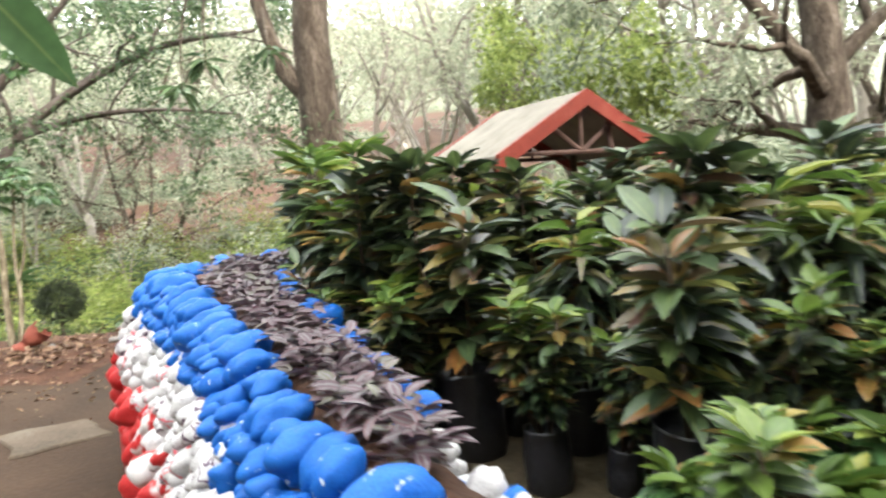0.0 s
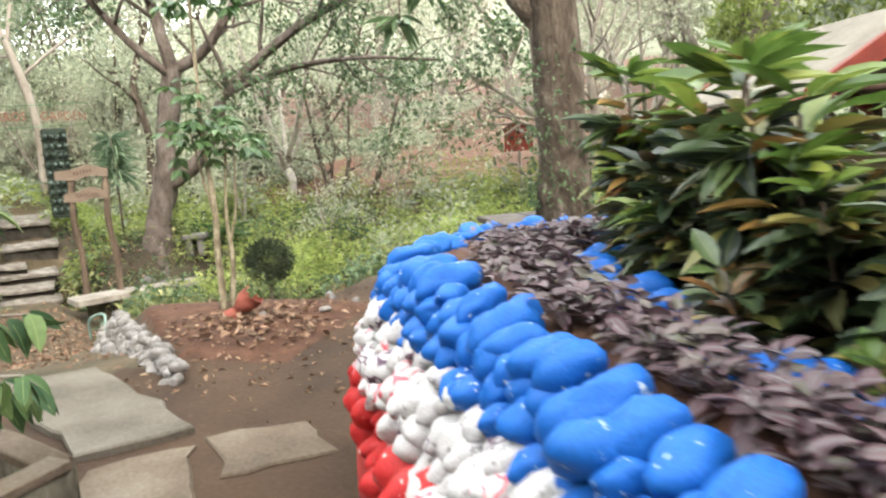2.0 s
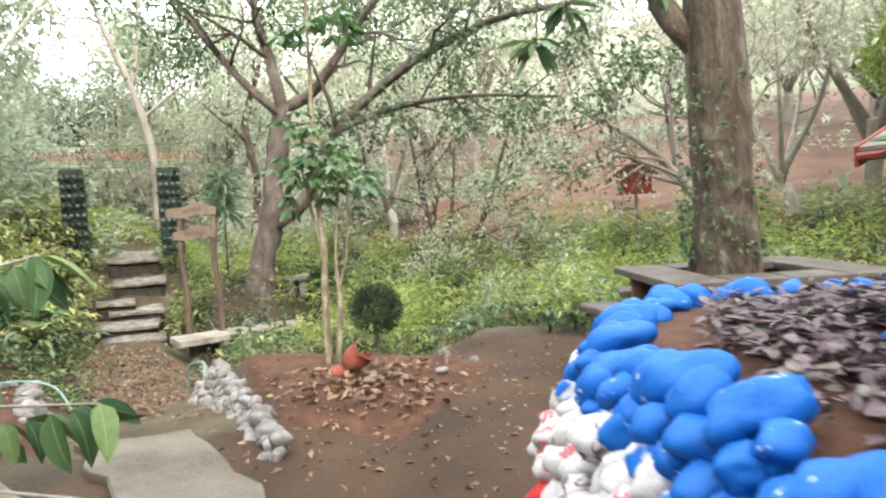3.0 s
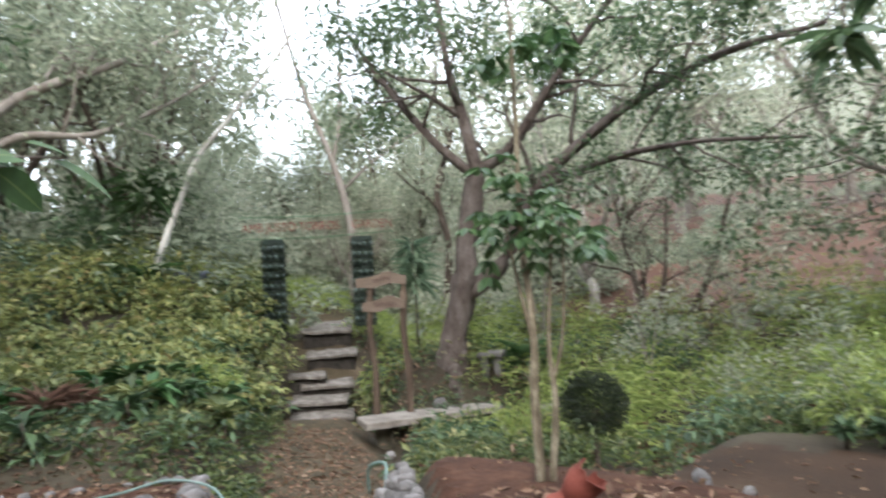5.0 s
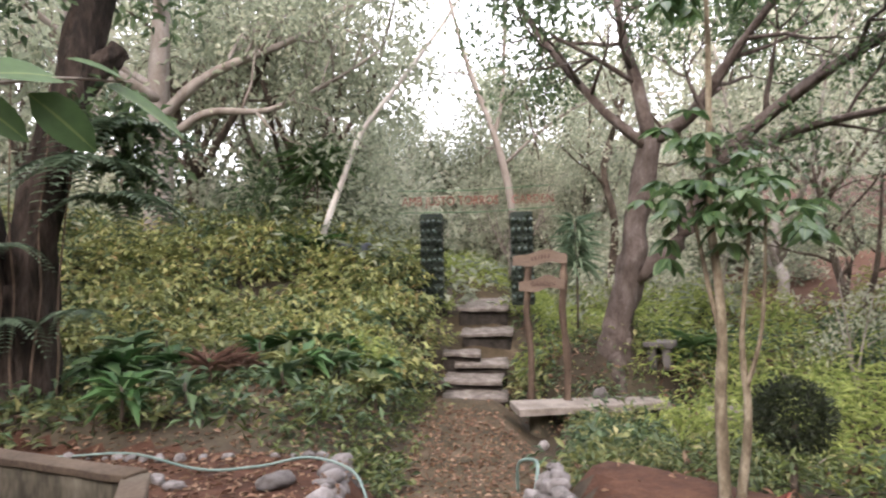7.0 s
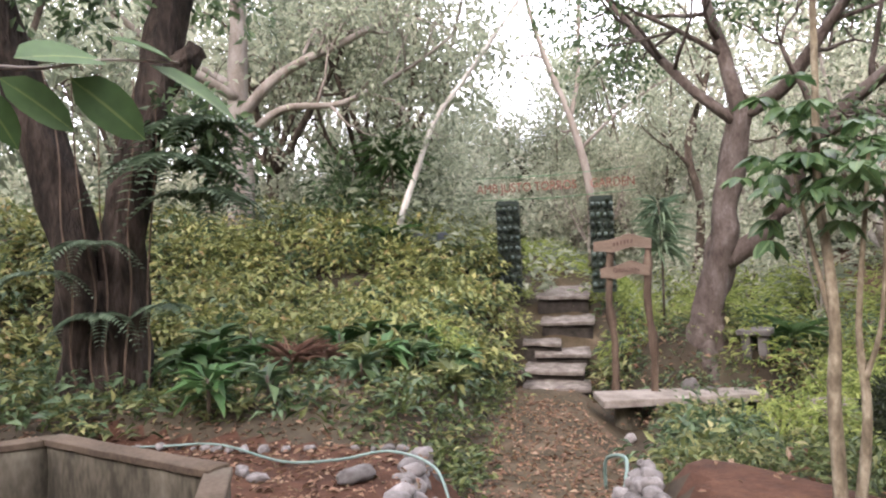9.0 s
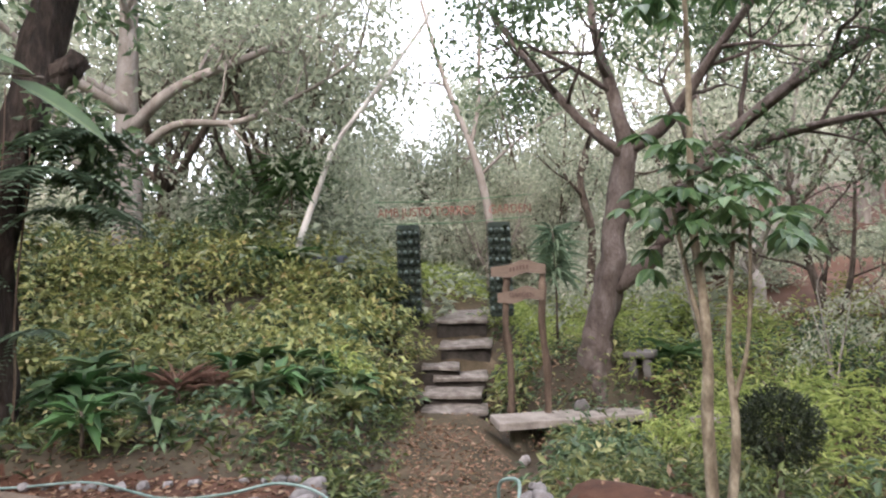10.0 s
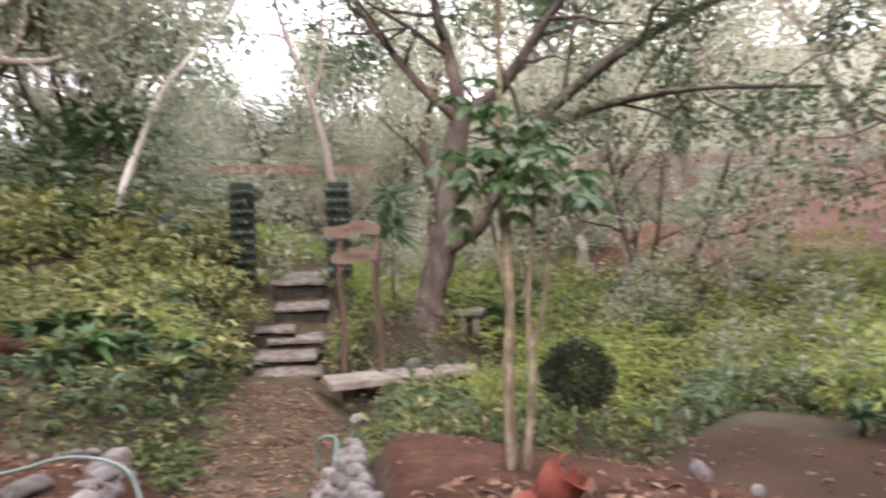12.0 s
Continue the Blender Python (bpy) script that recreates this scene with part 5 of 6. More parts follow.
rng = random.Random(64)
for k in range(22):
    x, y = rng.uniform(-8.4, -0.6), rng.uniform(9.6, 13.6)
    if right_weeds(x, y) < 0.2:
        continue
    m = rng.choice((F_FRESH, F_FRESH, F_FERN, F_TREEPALE, F_WEED, F_TREEDARK))
    one_bush("bush", (x, y), {F_FRESH: "feathery yellow-green bush among weeds", F_FERN: "dusty grey-green bush among weeds", F_TREEPALE: "pale cream-leaved bush among weeds", F_WEED: "light green bush among weeds", F_TREEDARK: "dark green bush among weeds"}[m], m, rng.uniform(0.4, 0.75), rng.uniform(0.5, 1.0), 460, rng.uniform(0.09, 0.13), 0.3, 760 + k)

BIG = [one_bush("tall_bush", (-15.5, 11.0), "tall loose woodland bush with dull green leaves", F_TREE, 1.1, 2.0, 900, 0.2, 0.42, 801), one_bush("tall_bush", (-16.5, 9.0), "tall dark woodland bush", F_TREEDARK, 1.1, 1.9, 900, 0.2, 0.4, 802), one_bush("tall_bush", (-17.0, 13.0), "tall woodland bush, paled in colour for haze", F_TREEPALE, 1.2, 2.1, 700, 0.19, 0.42, 803)]
BIG[1]["label"] = "tall dark green woodland bush under the trees"
rng = random.Random(99)
for i in range(40):
    a, d = 26 + 92 * i / 39 + rng.uniform(-2, 2), rng.uniform(15.8, 20.5)
    if abs(a - 48) < 4:
        d += 4
    x, y = -2.7 - d * math.sin(radians(a)), 3.5 + d * math.cos(radians(a))
    s = rng.uniform(0.7, 1.25)
    copy_thing(BIG[2] if abs(a - 46) < 13 else rng.choice(BIG), pose(x, y, ground_z(x, y) - 0.1, 0, 0, rng.uniform(0, 360)) @ Matrix.Diagonal((s, s, s * rng.uniform(0.8, 1.2), 1)))


for i in range(46):
    a, d = 30 + 92 * i / 45 + rng.uniform(-1.5, 1.5), rng.uniform(22, 30)
    x, y = -2.7 - d * math.sin(radians(a)), 3.5 + d * math.cos(radians(a))
    s = rng.uniform(1.3, 2.0)
    copy_thing(rng.choice((BIG[2], BIG[0], BIG[2])), pose(x, y, ground_z(x, y) - 0.1, 0, 0, rng.uniform(0, 360)) @ Matrix.Diagonal((s, s, s, 1)))

# ---- gate, stair and signs ----
STAIR_SIDE = Vector((STAIR_DIR.y, -STAIR_DIR.x))
stair = thing("stair", (0, 0, 0), "rustic outdoor stair of uneven stone treads", "stair", kind="structure")
angle = math.degrees(math.atan2(STAIR_SIDE.y, STAIR_SIDE.x))
for i, (x, y, z, wdt) in enumerate(((-10.37, 9.74, -0.48, 0.92), (-10.70, 9.97, -0.29, 0.9), (-11.0, 10.4, -0.1, 0.84), (-11.36, 10.28, 0.06, 0.6), (-11.46, 10.94, 0.35, 0.86), (-12.03, 11.35, 0.76, 0.9))):
    depth = (0.52, 0.6, 0.78, 0.4, 0.84, 0.6)[i]
    bm = slab_bm(wdt * 1.08, depth * 1.05, 0.05, 0.0, 0.03, 5, i)
    c = Vector((x, y)) + STAIR_DIR * depth * 0.5
    child("tread", from_bm("tread", bm, M_TREAD, True), stair, at=pose(c.x, c.y, z - 0.05 + depth * 0.045, 5, rng.uniform(-2, 2), angle + rng.uniform(-4, 4)))
    # riser block, coloured dark for the shadow under the tread
    bm = slab_bm(wdt * 1.0, depth * 1.0, 0.3, 0.0, 0.03, 3, i + 9)
    child("riser", from_bm("riser", bm, M_GAPSHADE, True), stair, at=pose(c.x + STAIR_DIR.x * 0.06, c.y + STAIR_DIR.y * 0.06, z - 0.36, 0, 0, angle))
bm = slab_bm(0.95, 2.6, 0.06, 0.0, 0.03, 5, 33)
c = Vector((-12.03, 11.35)) + STAIR_DIR * 1.75
child("landing", from_bm("landing", bm, M_TREAD, True), stair, at=pose(c.x, c.y, 0.72, 2.5, 0, angle))

gate = thing("garden_gate", (-12.22, 11.4, 0.8), "open garden gate of two planted bottle pillars under a wire sign", "gate", turn=math.degrees(math.atan2(1.29, 1.09)))
bottle = bmesh.new()
bmesh.ops.create_cone(bottle, cap_ends=True, segments=10, radius1=0.052, radius2=0.035, depth=0.13)
bottle_me = from_bm("bottle", bottle, M_BOTTLE, True)
r = np.random.RandomState(9)
for s, low, high in ((-0.85, 0.0, 1.76), (0.85, 0.0, 1.76)):
    pillar = child("pillar", from_bm("pillar", slab_bm(0.42, 0.34, high - low, 0.02), M_DARKGREEN), gate, at=pose(s, 0, low))
    for row in range(9):
        z = 0.14 + row * 0.18
        for k in range(4):
            child("bottle", bottle_me, pillar, at=pose(-0.165 + k * 0.11, -0.19, z, rng.uniform(50, 75), 0, rng.uniform(-15, 15)))
    pos, ways = [], []
    for _ in range(700):
        row = r.randint(0, 9)
        pos.append((r.uniform(-0.24, 0.24), r.choice([-0.2, -0.2, 0.2]) * r.uniform(0.8, 1.2), 0.17 + row * 0.18 + r.normal(0, 0.03)))
        ways.append((r.normal(0, 0.7), r.normal(-0.3, 0.6), r.uniform(-0.4, 0.6)))
    child("foliage", leaves("foliage", CHIP, pos, ways, r.uniform(0.05, 0.1, 700), 0.035, F_BALL, 0.5, int(s * 10) + 20), pillar)
for z, drop in ((2.25, 0.0), (1.83, 0.0)):
    v, f = tube([(-1.5, 0, z - 0.03), (0, 0, z - 0.05), (1.5, 0, z + 0.02)], [0.009] * 3, 6)
    child("wire", mesh_of("wire", v, f, M_WIRE, True), gate)
for text, x0, width in (("AMB JUSTO TORROS", -1.42, 1.85), ("GARDEN", 0.68, 0.78)):
    cu = bpy.data.curves.new("letters", "FONT")
    cu.body, cu.size, cu.extrude = text, 0.24, 0.008
    tmp = new("letters_tmp", cu)
    bpy.context.view_layer.update()
    me = bpy.data.meshes.new_from_object(tmp.evaluated_get(bpy.context.evaluated_depsgraph_get()))
    bpy.data.objects.remove(tmp)
    xs = [v.co.x for v in me.vertices]
    k = width / (max(xs) - min(xs))
    me.materials.clear()
    me.materials.append(M_REDLETTER)
    child("letters", me, gate, "red cut-out letters hung on wire", at=pose(x0, -0.02, 1.93, 90, 0, 0) @ Matrix.Diagonal((k, 1, 1, 1)))

sign = thing("wooden_sign", (-8.97, 9.86, -0.4), "rustic log sign with two carved wavy boards", "sign", turn=math.degrees(math.atan2(0.32, 0.44)))
for x, h, base in ((-0.22, 1.9, 0.12), (0.27, 2.02, -0.04)):
    line = smooth_line([(x, 0, base - 0.1), (x + 0.02, 0.01, 0.6), (x - 0.02, 0, 1.2), (x + 0.01, 0.0, h)], 6)
    v, f = tube(line, [0.047 + 0.02 * noise.noise(Vector((i * 0.9, x, 0))) for i in range(len(line))], 12, 0.4, x)
    child("post", mesh_of("post", v, f, M_LOG, True), sign)
for z, lx, cx in ((2.0, 0.37, -0.04), (1.65, 0.31, -0.02)):
    bm = bmesh.new()
    bmesh.ops.create_grid(bm, x_segments=14, y_segments=3, size=1.0)
    for v in bm.verts:
        wave = 0.03 * math.sin(v.co.x * 2.6 + 0.6) + 0.012 * math.sin(v.co.x * 6)
        v.co = Vector((cx + v.co.x * lx, -0.075, z + v.co.y * (0.08 + 0.014 * math.cos(v.co.x * 3)) + wave))
    ret = bmesh.ops.extrude_face_region(bm, geom=bm.faces[:])
    for e in ret["geom"]:
        if isinstance(e, bmesh.types.BMVert):
            e.co.y += 0.035
    bmesh.ops.recalc_face_normals(bm, faces=bm.faces[:])
    board = child("board", from_bm("board", bm, M_BOARD), sign)
    if z < 1.8:
        cu = bpy.data.curves.new("letters", "FONT")
        cu.body, cu.size, cu.extrude = "GARDEN", 0.085, 0.004
        tmp = new("letters_tmp", cu)
        bpy.context.view_layer.update()
        me = bpy.data.meshes.new_from_object(tmp.evaluated_get(bpy.context.evaluated_depsgraph_get()))
        bpy.data.objects.remove(tmp)
        me.materials.clear()
        me.materials.append(M_LEG)
        child("letters", me, board, "dull red carved letters", at=pose(cx - 0.15, -0.081, z - 0.02, 90, 0, 0))
        continue
    for k in range(6):
        x = -0.1 + k * 0.045
        child("carved_mark", from_bm("carved_mark", slab_bm(0.022, 0.006, 0.05, 0.0), M_LEG), board, at=pose(cx + x, -0.077, z - 0.025 + 0.03 * math.sin(x / lx * 2.6 + 0.6), 0, rng.uniform(-6, 6), 0))

# concrete slab bench beside the path and the rocks near the sign
def flag(name, corners, top, thick, material, label, category, seed=0, kind="", rough=0.02):
    """A flat slab with the outline given."""
    bm = bmesh.new()
    line = []
    n = len(corners)
    for i in range(n):
        a, b = Vector(corners[i]), Vector(corners[(i + 1) % n])
        steps = max(2, int((b - a).length / 0.15))
        for k in range(steps):
            p = a.lerp(b, k / steps)
            line.append(p + Vector((noise.noise(Vector((p.x * 3, p.y * 3, seed))), noise.noise(Vector((p.x * 3, p.y * 3, seed + 5))))) * rough)
    low = [bm.verts.new((p.x, p.y, top - thick)) for p in line]
    mid = [bm.verts.new((p.x, p.y, top - 0.012)) for p in line]
    cen = sum(line, Vector((0, 0))) / len(line)
    up = [bm.verts.new((*(p + (cen - p).normalized() * 0.015), top)) for p in line]
    m = len(line)
    for i in range(m):
        j = (i + 1) % m
        bm.faces.new((low[i], low[j], mid[j], mid[i]))
        bm.faces.new((mid[i], mid[j], up[j], up[i]))
    bm.faces.new(up)
    bm.faces.new(low[::-1])
    bmesh.ops.recalc_face_normals(bm, faces=bm.faces[:])
    return tagged(new(name, from_bm(name, bm, material)), label, category, kind=kind)


flag("short_slab", [(-7.3, 10.95), (-6.95, 10.75), (-6.55, 11.45), (-6.9, 11.65)], -0.3, 0.12, M_SLATE, "short grey stone slab half hidden in weeds", "slab", 13)
flag("slab_bench", [(-9.25, 9.42), (-8.72, 9.12), (-7.75, 10.9), (-8.2, 11.22)], -0.31, 0.09, M_SLATE, "long low grey stone slab laid beside the path", "slab", 3)
for x, y in ((-8.85, 9.65), (-8.2, 10.8)):
    tagged(new("slab_support", from_bm("slab_support", slab_bm(0.3, 0.22, 0.4, 0.0, 0.03, 3, 5), M_MOSSCONC, True)), "mossy block under the stone slab", "block").matrix_basis = pose(x, y, -0.84, 0, 0, 30)
rng = random.Random(21)
for x, y, s, lab in ((-8.54, 10.46, 0.13, "upright"), (-8.35, 10.6, 0.09, ""), (-8.5, 9.3, 0.08, ""), (-7.6, 10.6, 0.1, "")):
    ob = new("grey_rock", STONES["grey"][rng.randrange(5)])
    tagged(ob, "small rounded pale grey rock in the weeds", "rock", "rocks by the sign")
    ob.matrix_basis = pose(x, y, ground_z(x, y) + s * 0.7, 0, 70 if lab else 10, rng.uniform(0, 360)) @ Matrix.Diagonal((s, s, s, 1))
stool = thing("stone_stool", (-8.3, 11.5, ground_z(-8.3, 11.5) - 0.03), "small stone stool with a flat cap under the leaning tree", "stool", turn=25)
for x in (-0.1, 0.1):
    child("leg", from_bm("leg", slab_bm(0.11, 0.24, 0.32, 0.0, 0.02, 3, 8 + x), M_STONE, True), stool, at=pose(x, 0, 0))
child("cap", from_bm("cap", slab_bm(0.4, 0.34, 0.08, 0.0, 0.03, 4, 9), M_STONE, True), stool, at=pose(0, 0, 0.32))
ob = new("stone_box", from_bm("stone_box", slab_bm(0.75, 0.5, 0.42, 0.0, 0.05, 4, 18), M_BOX, True))
tagged(ob, "blue-grey boxy boulder on the slope", "boulder").matrix_basis = pose(-14.1, 9.75, ground_z(-14.1, 9.75), 0, 0, 50)

# ---- table, benches and hut ----
TX, TY = Vector((0.43, -0.9)).normalized(), Vector((0.9, 0.43)).normalized()
tang = math.degrees(math.atan2(TX.y, TX.x))
table = thing("garden_table", (-1.22, 7.84, 0), "grey plank-topped garden table built round a tree trunk", "table", turn=tang)
for k in range(4):
    bm = slab_bm(1.5, 0.36, 0.06, 0.0, 0.012, 5, k)
    y = -0.66 + k * 0.44
    if 0 < k < 3:
        for s in (-1, 1):
            child("plank", from_bm("plank", slab_bm(0.41, 0.43, 0.06, 0.008), M_TABLE), table, at=pose(s * 0.54, y, 0.72))
        bm.free()
    else:
        child("plank", from_bm("plank", slab_bm(1.5, 0.43, 0.06, 0.008), M_TABLE), table, at=pose(0, y, 0.72))
for sx in (-0.58, 0.58):
    for sy in (-0.66, 0.66):
        v, f = tube([(sx, sy, 0), (sx, sy, 0.35), (sx, sy, 0.72)], [0.1, 0.092, 0.1], 14, 0.08)
        child("leg", mesh_of("leg", v, f, M_LEG, True), table)
    child("apron", from_bm("apron", slab_bm(0.1, 1.5, 0.07, 0.006), M_LEG), table, at=pose(sx, 0, 0.647))


def bench(at, length, turn, depth=0.34):
    ob = thing("garden_bench", (at[0], at[1], 0), "grey slab bench on round brown cast legs", "bench", "benches round the table", turn=turn)
    child("seat", from_bm("seat", slab_bm(length, depth, 0.06, 0.01), M_TABLE), ob, at=pose(0, 0, 0.42))
    for s in (-1, 1):
        v, f = tube([(s * length * 0.33, 0, 0), (s * length * 0.33, 0, 0.2), (s * length * 0.33, 0, 0.42)], [0.11, 0.1, 0.11], 14, 0.06)
        child("leg", mesh_of("leg", v, f, M_LEG, True), ob)
    return ob


bench((-2.08, 7.42), 1.3, -52)
bench((-1.75, 8.95), 1.3, 12)
bench((-0.35, 8.3), 1.3, tang)
bench((-0.85, 6.7), 1.2, tang + 90)

hut = thing("open_hut", (0, 0, 0), "small open hut with red-trimmed gable roof", "hut")
A, B = Vector((1.68, 7.6, 2.4)), Vector((0.85, 9.3, 2.41))
ridge = (B - A).normalized()
acr = Vector((-ridge.y, ridge.x, 0)) * -1
EAVE, DROP = 1.22, 0.7
for s in (-1, 1):
    out = acr * s
    e0, e1 = A + out * EAVE - Vector((0, 0, DROP)), B + out * EAVE - Vector((0, 0, DROP))
    up = Vector((0, 0, 0.035))
    child("roof_slope", mesh_of("roof_slope", [A, B, e1, e0, A + up, B + up, e1 + up, e0 + up], [(0, 1, 2, 3), (4, 7, 6, 5), (0, 4, 5, 1), (1, 5, 6, 2), (2, 6, 7, 3), (3, 7, 4, 0)], M_ROOF), hut, "dusty grey-brown roofing")
    for end, nrm in ((A, -ridge), (B, ridge)):
        e = end + out * EAVE - Vector((0, 0, DROP))
        t = nrm * 0.03
        dn = Vector((0, 0, -0.14))
        lift = Vector((0, 0, 0.05))
        child("barge_board", mesh_of("barge_board", [end + t * 2 + lift, e + t * 2 + lift, e + t * 2 + dn, end + t * 2 + dn, end + lift, e + lift, e + dn, end + dn], [(0, 1, 2, 3), (7, 6, 5, 4), (0, 4, 5, 1), (1, 5, 6, 2), (2, 6, 7, 3), (3, 7, 4, 0)], M_REDPAINT), hut, "faded red barge board")
    v, f = tube([e0 - Vector((0, 0, 0.05)), e1 - Vector((0, 0, 0.05))], [0.04, 0.04], 6)
    child("eave_beam", mesh_of("eave_beam", v, f, M_REDPAINT), hut)
    for k in (0.12, 0.88):
        p = e0.lerp(e1, k) - out * 0.15
        v, f = tube([(p.x, p.y, 0), (p.x, p.y, 1.0), (p.x, p.y, e0.z + 0.08)], [0.06, 0.055, 0.05], 8)
        child("post", mesh_of("post", v, f, M_LOG, True), hut)
for end in (A - ridge * -0.1, B - ridge * 0.1):
    base = end - Vector((0, 0, DROP - 0.05))
    for p, q in ((base + acr * EAVE * 0.85, base - acr * EAVE * 0.85), (base, end), (base + acr * 0.45, end - Vector((0, 0, 0.3)) + acr * 0.4), (base, end - Vector((0, 0, 0.33)) - acr * 0.45), (base, end - Vector((0, 0, 0.33)) + acr * 0.45)):
        v, f = tube([p, q], [0.03, 0.03], 6)
        child("truss", mesh_of("truss", v, f, M_LEG), hut)
bm = slab_bm(1.2, 1.6, 0.9, 0.02)
child("counter", from_bm("counter", bm, M_LEG), hut, at=pose((A.x + B.x) / 2, (A.y + B.y) / 2, 0, 0, 0, math.degrees(math.atan2(ridge.y, ridge.x))))

bird = thing("birdhouse", (-3.05, 16.4, 0), "red wooden birdhouse on a thin pole", "birdhouse", turn=8)
v, f = tube([(0, 0, ground_z(-3.05, 16.4) - 0.1), (0.02, 0, 0.8), (0, 0, 1.5)], [0.03, 0.028, 0.025], 7)
child("pole", mesh_of("pole", v, f, M_TWIG, True), bird)
child("body", from_bm("body", slab_bm(0.52, 0.4, 0.36, 0.008), M_REDPAINT), bird, at=pose(0, 0, 1.48))
body_top = [(-0.26, -0.2, 1.84), (0.26, -0.2, 1.84), (0, -0.2, 2.0), (-0.26, 0.2, 1.84), (0.26, 0.2, 1.84), (0, 0.2, 2.0)]
child("gable", mesh_of("gable", body_top, [(0, 1, 2), (5, 4, 3), (0, 3, 4, 1), (1, 4, 5, 2), (2, 5, 3, 0)], M_REDPAINT), bird)
for s in (-1, 1):
    child("roof_board", from_bm("roof_board", slab_bm(0.46, 0.52, 0.03, 0.005), M_LEG), bird, at=pose(s * 0.18, 0, 1.905, 0, s * 33, 0))
# near-black discs on the solid front paint the shade inside the holes
for x, z in ((-0.12, 1.7), (0.12, 1.7), (0.0, 1.82)):
    v, f = tube([(x, -0.206, z), (x, -0.19, z)], [0.04, 0.04], 12)
    child("entrance_hole", mesh_of("entrance_hole", v, f, M_DARKHOLE), bird)
child("perch_ledge", from_bm("perch_ledge", slab_bm(0.66, 0.5, 0.03, 0.005), M_REDPAINT), bird, at=pose(0, 0, 1.46))

bird.matrix_basis = bird.matrix_basis @ Matrix.Translation((0, 0, -0.3)) @ Matrix.Diagonal((1.22, 1.22, 1.22, 1))

# ---- yard: paving, trough, beds, pot ----
flag("paving_slab", [(-5.25, 4.75), (-4.65, 5.18), (-3.12, 4.2), (-3.55, 3.85)], 0.05, 0.14, M_CONC, "worn pale concrete slab at the head of the path", "paving", 1, "structure", 0.08)
for i, c in enumerate(([(-3.0, 4.12), (-2.6, 4.42), (-2.2, 4.1), (-2.7, 3.75)], [(-3.45, 3.75), (-3.05, 4.05), (-2.35, 3.2), (-2.75, 2.85)], [(-2.5, 2.7), (-2.05, 3.05), (-1.75, 2.5), (-2.2, 2.15)])):
    flag("flagstone", c, 0.016, 0.1, M_WORN, "flat worn flagstone level with the earth", "paving", 10 + i, "structure", 0.14)

trough = thing("concrete_trough", (0, 0, 0), "old mossy concrete planting trough with chipped rim", "trough")
CORN = [(-2.95, 3.16), (-6.05, 4.08), (-7.35, 3.38), (-7.35, 2.0), (-3.1, 2.0)]
for i in range(5):
    a, b = Vector(CORN[i]), Vector(CORN[(i + 1) % 5])
    mid, d = (a + b) / 2, b - a
    child("wall", from_bm("wall", slab_bm(d.length + 0.05, 0.1, 0.5, 0.0, 0.012, 5, i), M_MOSSCONC, True), trough, at=pose(mid.x, mid.y, -0.03 - (0.07, 0, 0, 0.07, 0.14)[i], 0, (-2.5, 0, 0, 1.9, 0)[i], math.degrees(math.atan2(d.y, d.x))))
for i in range(5):
    a, b = Vector(CORN[i]), Vector(CORN[(i + 1) % 5])
    mid, d = (a + b) / 2, b - a
    child("coping", from_bm("coping", slab_bm(d.length + 0.02, 0.13, 0.035, 0.0, 0.012, 7, i + 4), M_WORN, True), trough, "chipped earth-stained coping", at=pose(mid.x, mid.y, 0.466 + 0.002 * i - (0.07, 0, 0, 0.07, 0.14)[i], 0, (-2.5, 0, 0, 1.9, 0)[i], math.degrees(math.atan2(d.y, d.x))))
sherd = thing("broken_roof_tile", (-5.3, 3.55, 0.16), "dark broken roof tile leaning in the trough", "tile", turn=70)
bm = slab_bm(0.24, 0.02, 0.26, 0.0, 0.035, 4, 77)
child("tile", from_bm("tile", bm, M_SHERD, True), sherd, at=pose(0, 0, -0.02, -22, 6, 0))
child("soil", mesh_of("soil", [(x, y, 0.16) for x, y in CORN], [(0, 1, 2, 3, 4)], M_MOUND), trough, "brown soil in the trough")

# broad-leaved sapling that overhangs the trough
sap = thing("overhanging_sapling", (-3.5, 2.9, 0.16), "broad-leaved green sapling hanging over the trough", "sapling")
r = np.random.RandomState(15)
stems, pos, ways = [tube([(0, 0, 0), (0.03, 0.0, 0.6), (0, 0.02, 1.1), (-0.02, 0.05, 1.5)], [0.016, 0.014, 0.01, 0.006], 7)], [], []
for ex, ey, ez, z in ((0.55, 0.1, 1.2, 1.0), (0.6, 0.2, 0.8, 0.7), (0.45, -0.05, 0.95, 0.75), (0.5, 0.25, 0.5, 0.4), (0.35, -0.2, 1.35, 1.1), (0.7, 0.05, 0.62, 0.5)):
    e = np.array([ex, ey, ez])
    s0 = np.array([0.02, 0.01, z])
    stems.append(tube([s0, e * 0.5 + s0 * 0.5 + [0, 0, 0.05], e], [0.006, 0.005, 0.003], 5))
    a = math.atan2(ey, ex)
    for t in (0.45, 0.7, 0.92, 1.0) if ez > 1.4 else (0.3, 0.42, 0.55, 0.66, 0.77, 0.87, 0.95, 1.0):
        for s in (-1, 1):
            b = a + s * r.uniform(0.3, 1.0)
            pos.append(s0 * (1 - t) + e * t)
            ways.append((math.cos(b), math.sin(b), (-0.8 if ez < 1.4 else -0.25) + r.normal(0, 0.2)))
for k, (v, f) in enumerate(stems):
    child("twig" if k else "stem", mesh_of("stem", v, f, M_TWIG, True), sap)
ln = r.uniform(0.11, 0.17, len(pos))
child("leaves", leaves("leaves", BROAD, pos, ways, ln, ln * 0.4, F_SHADE, 0.3, 15), sap)
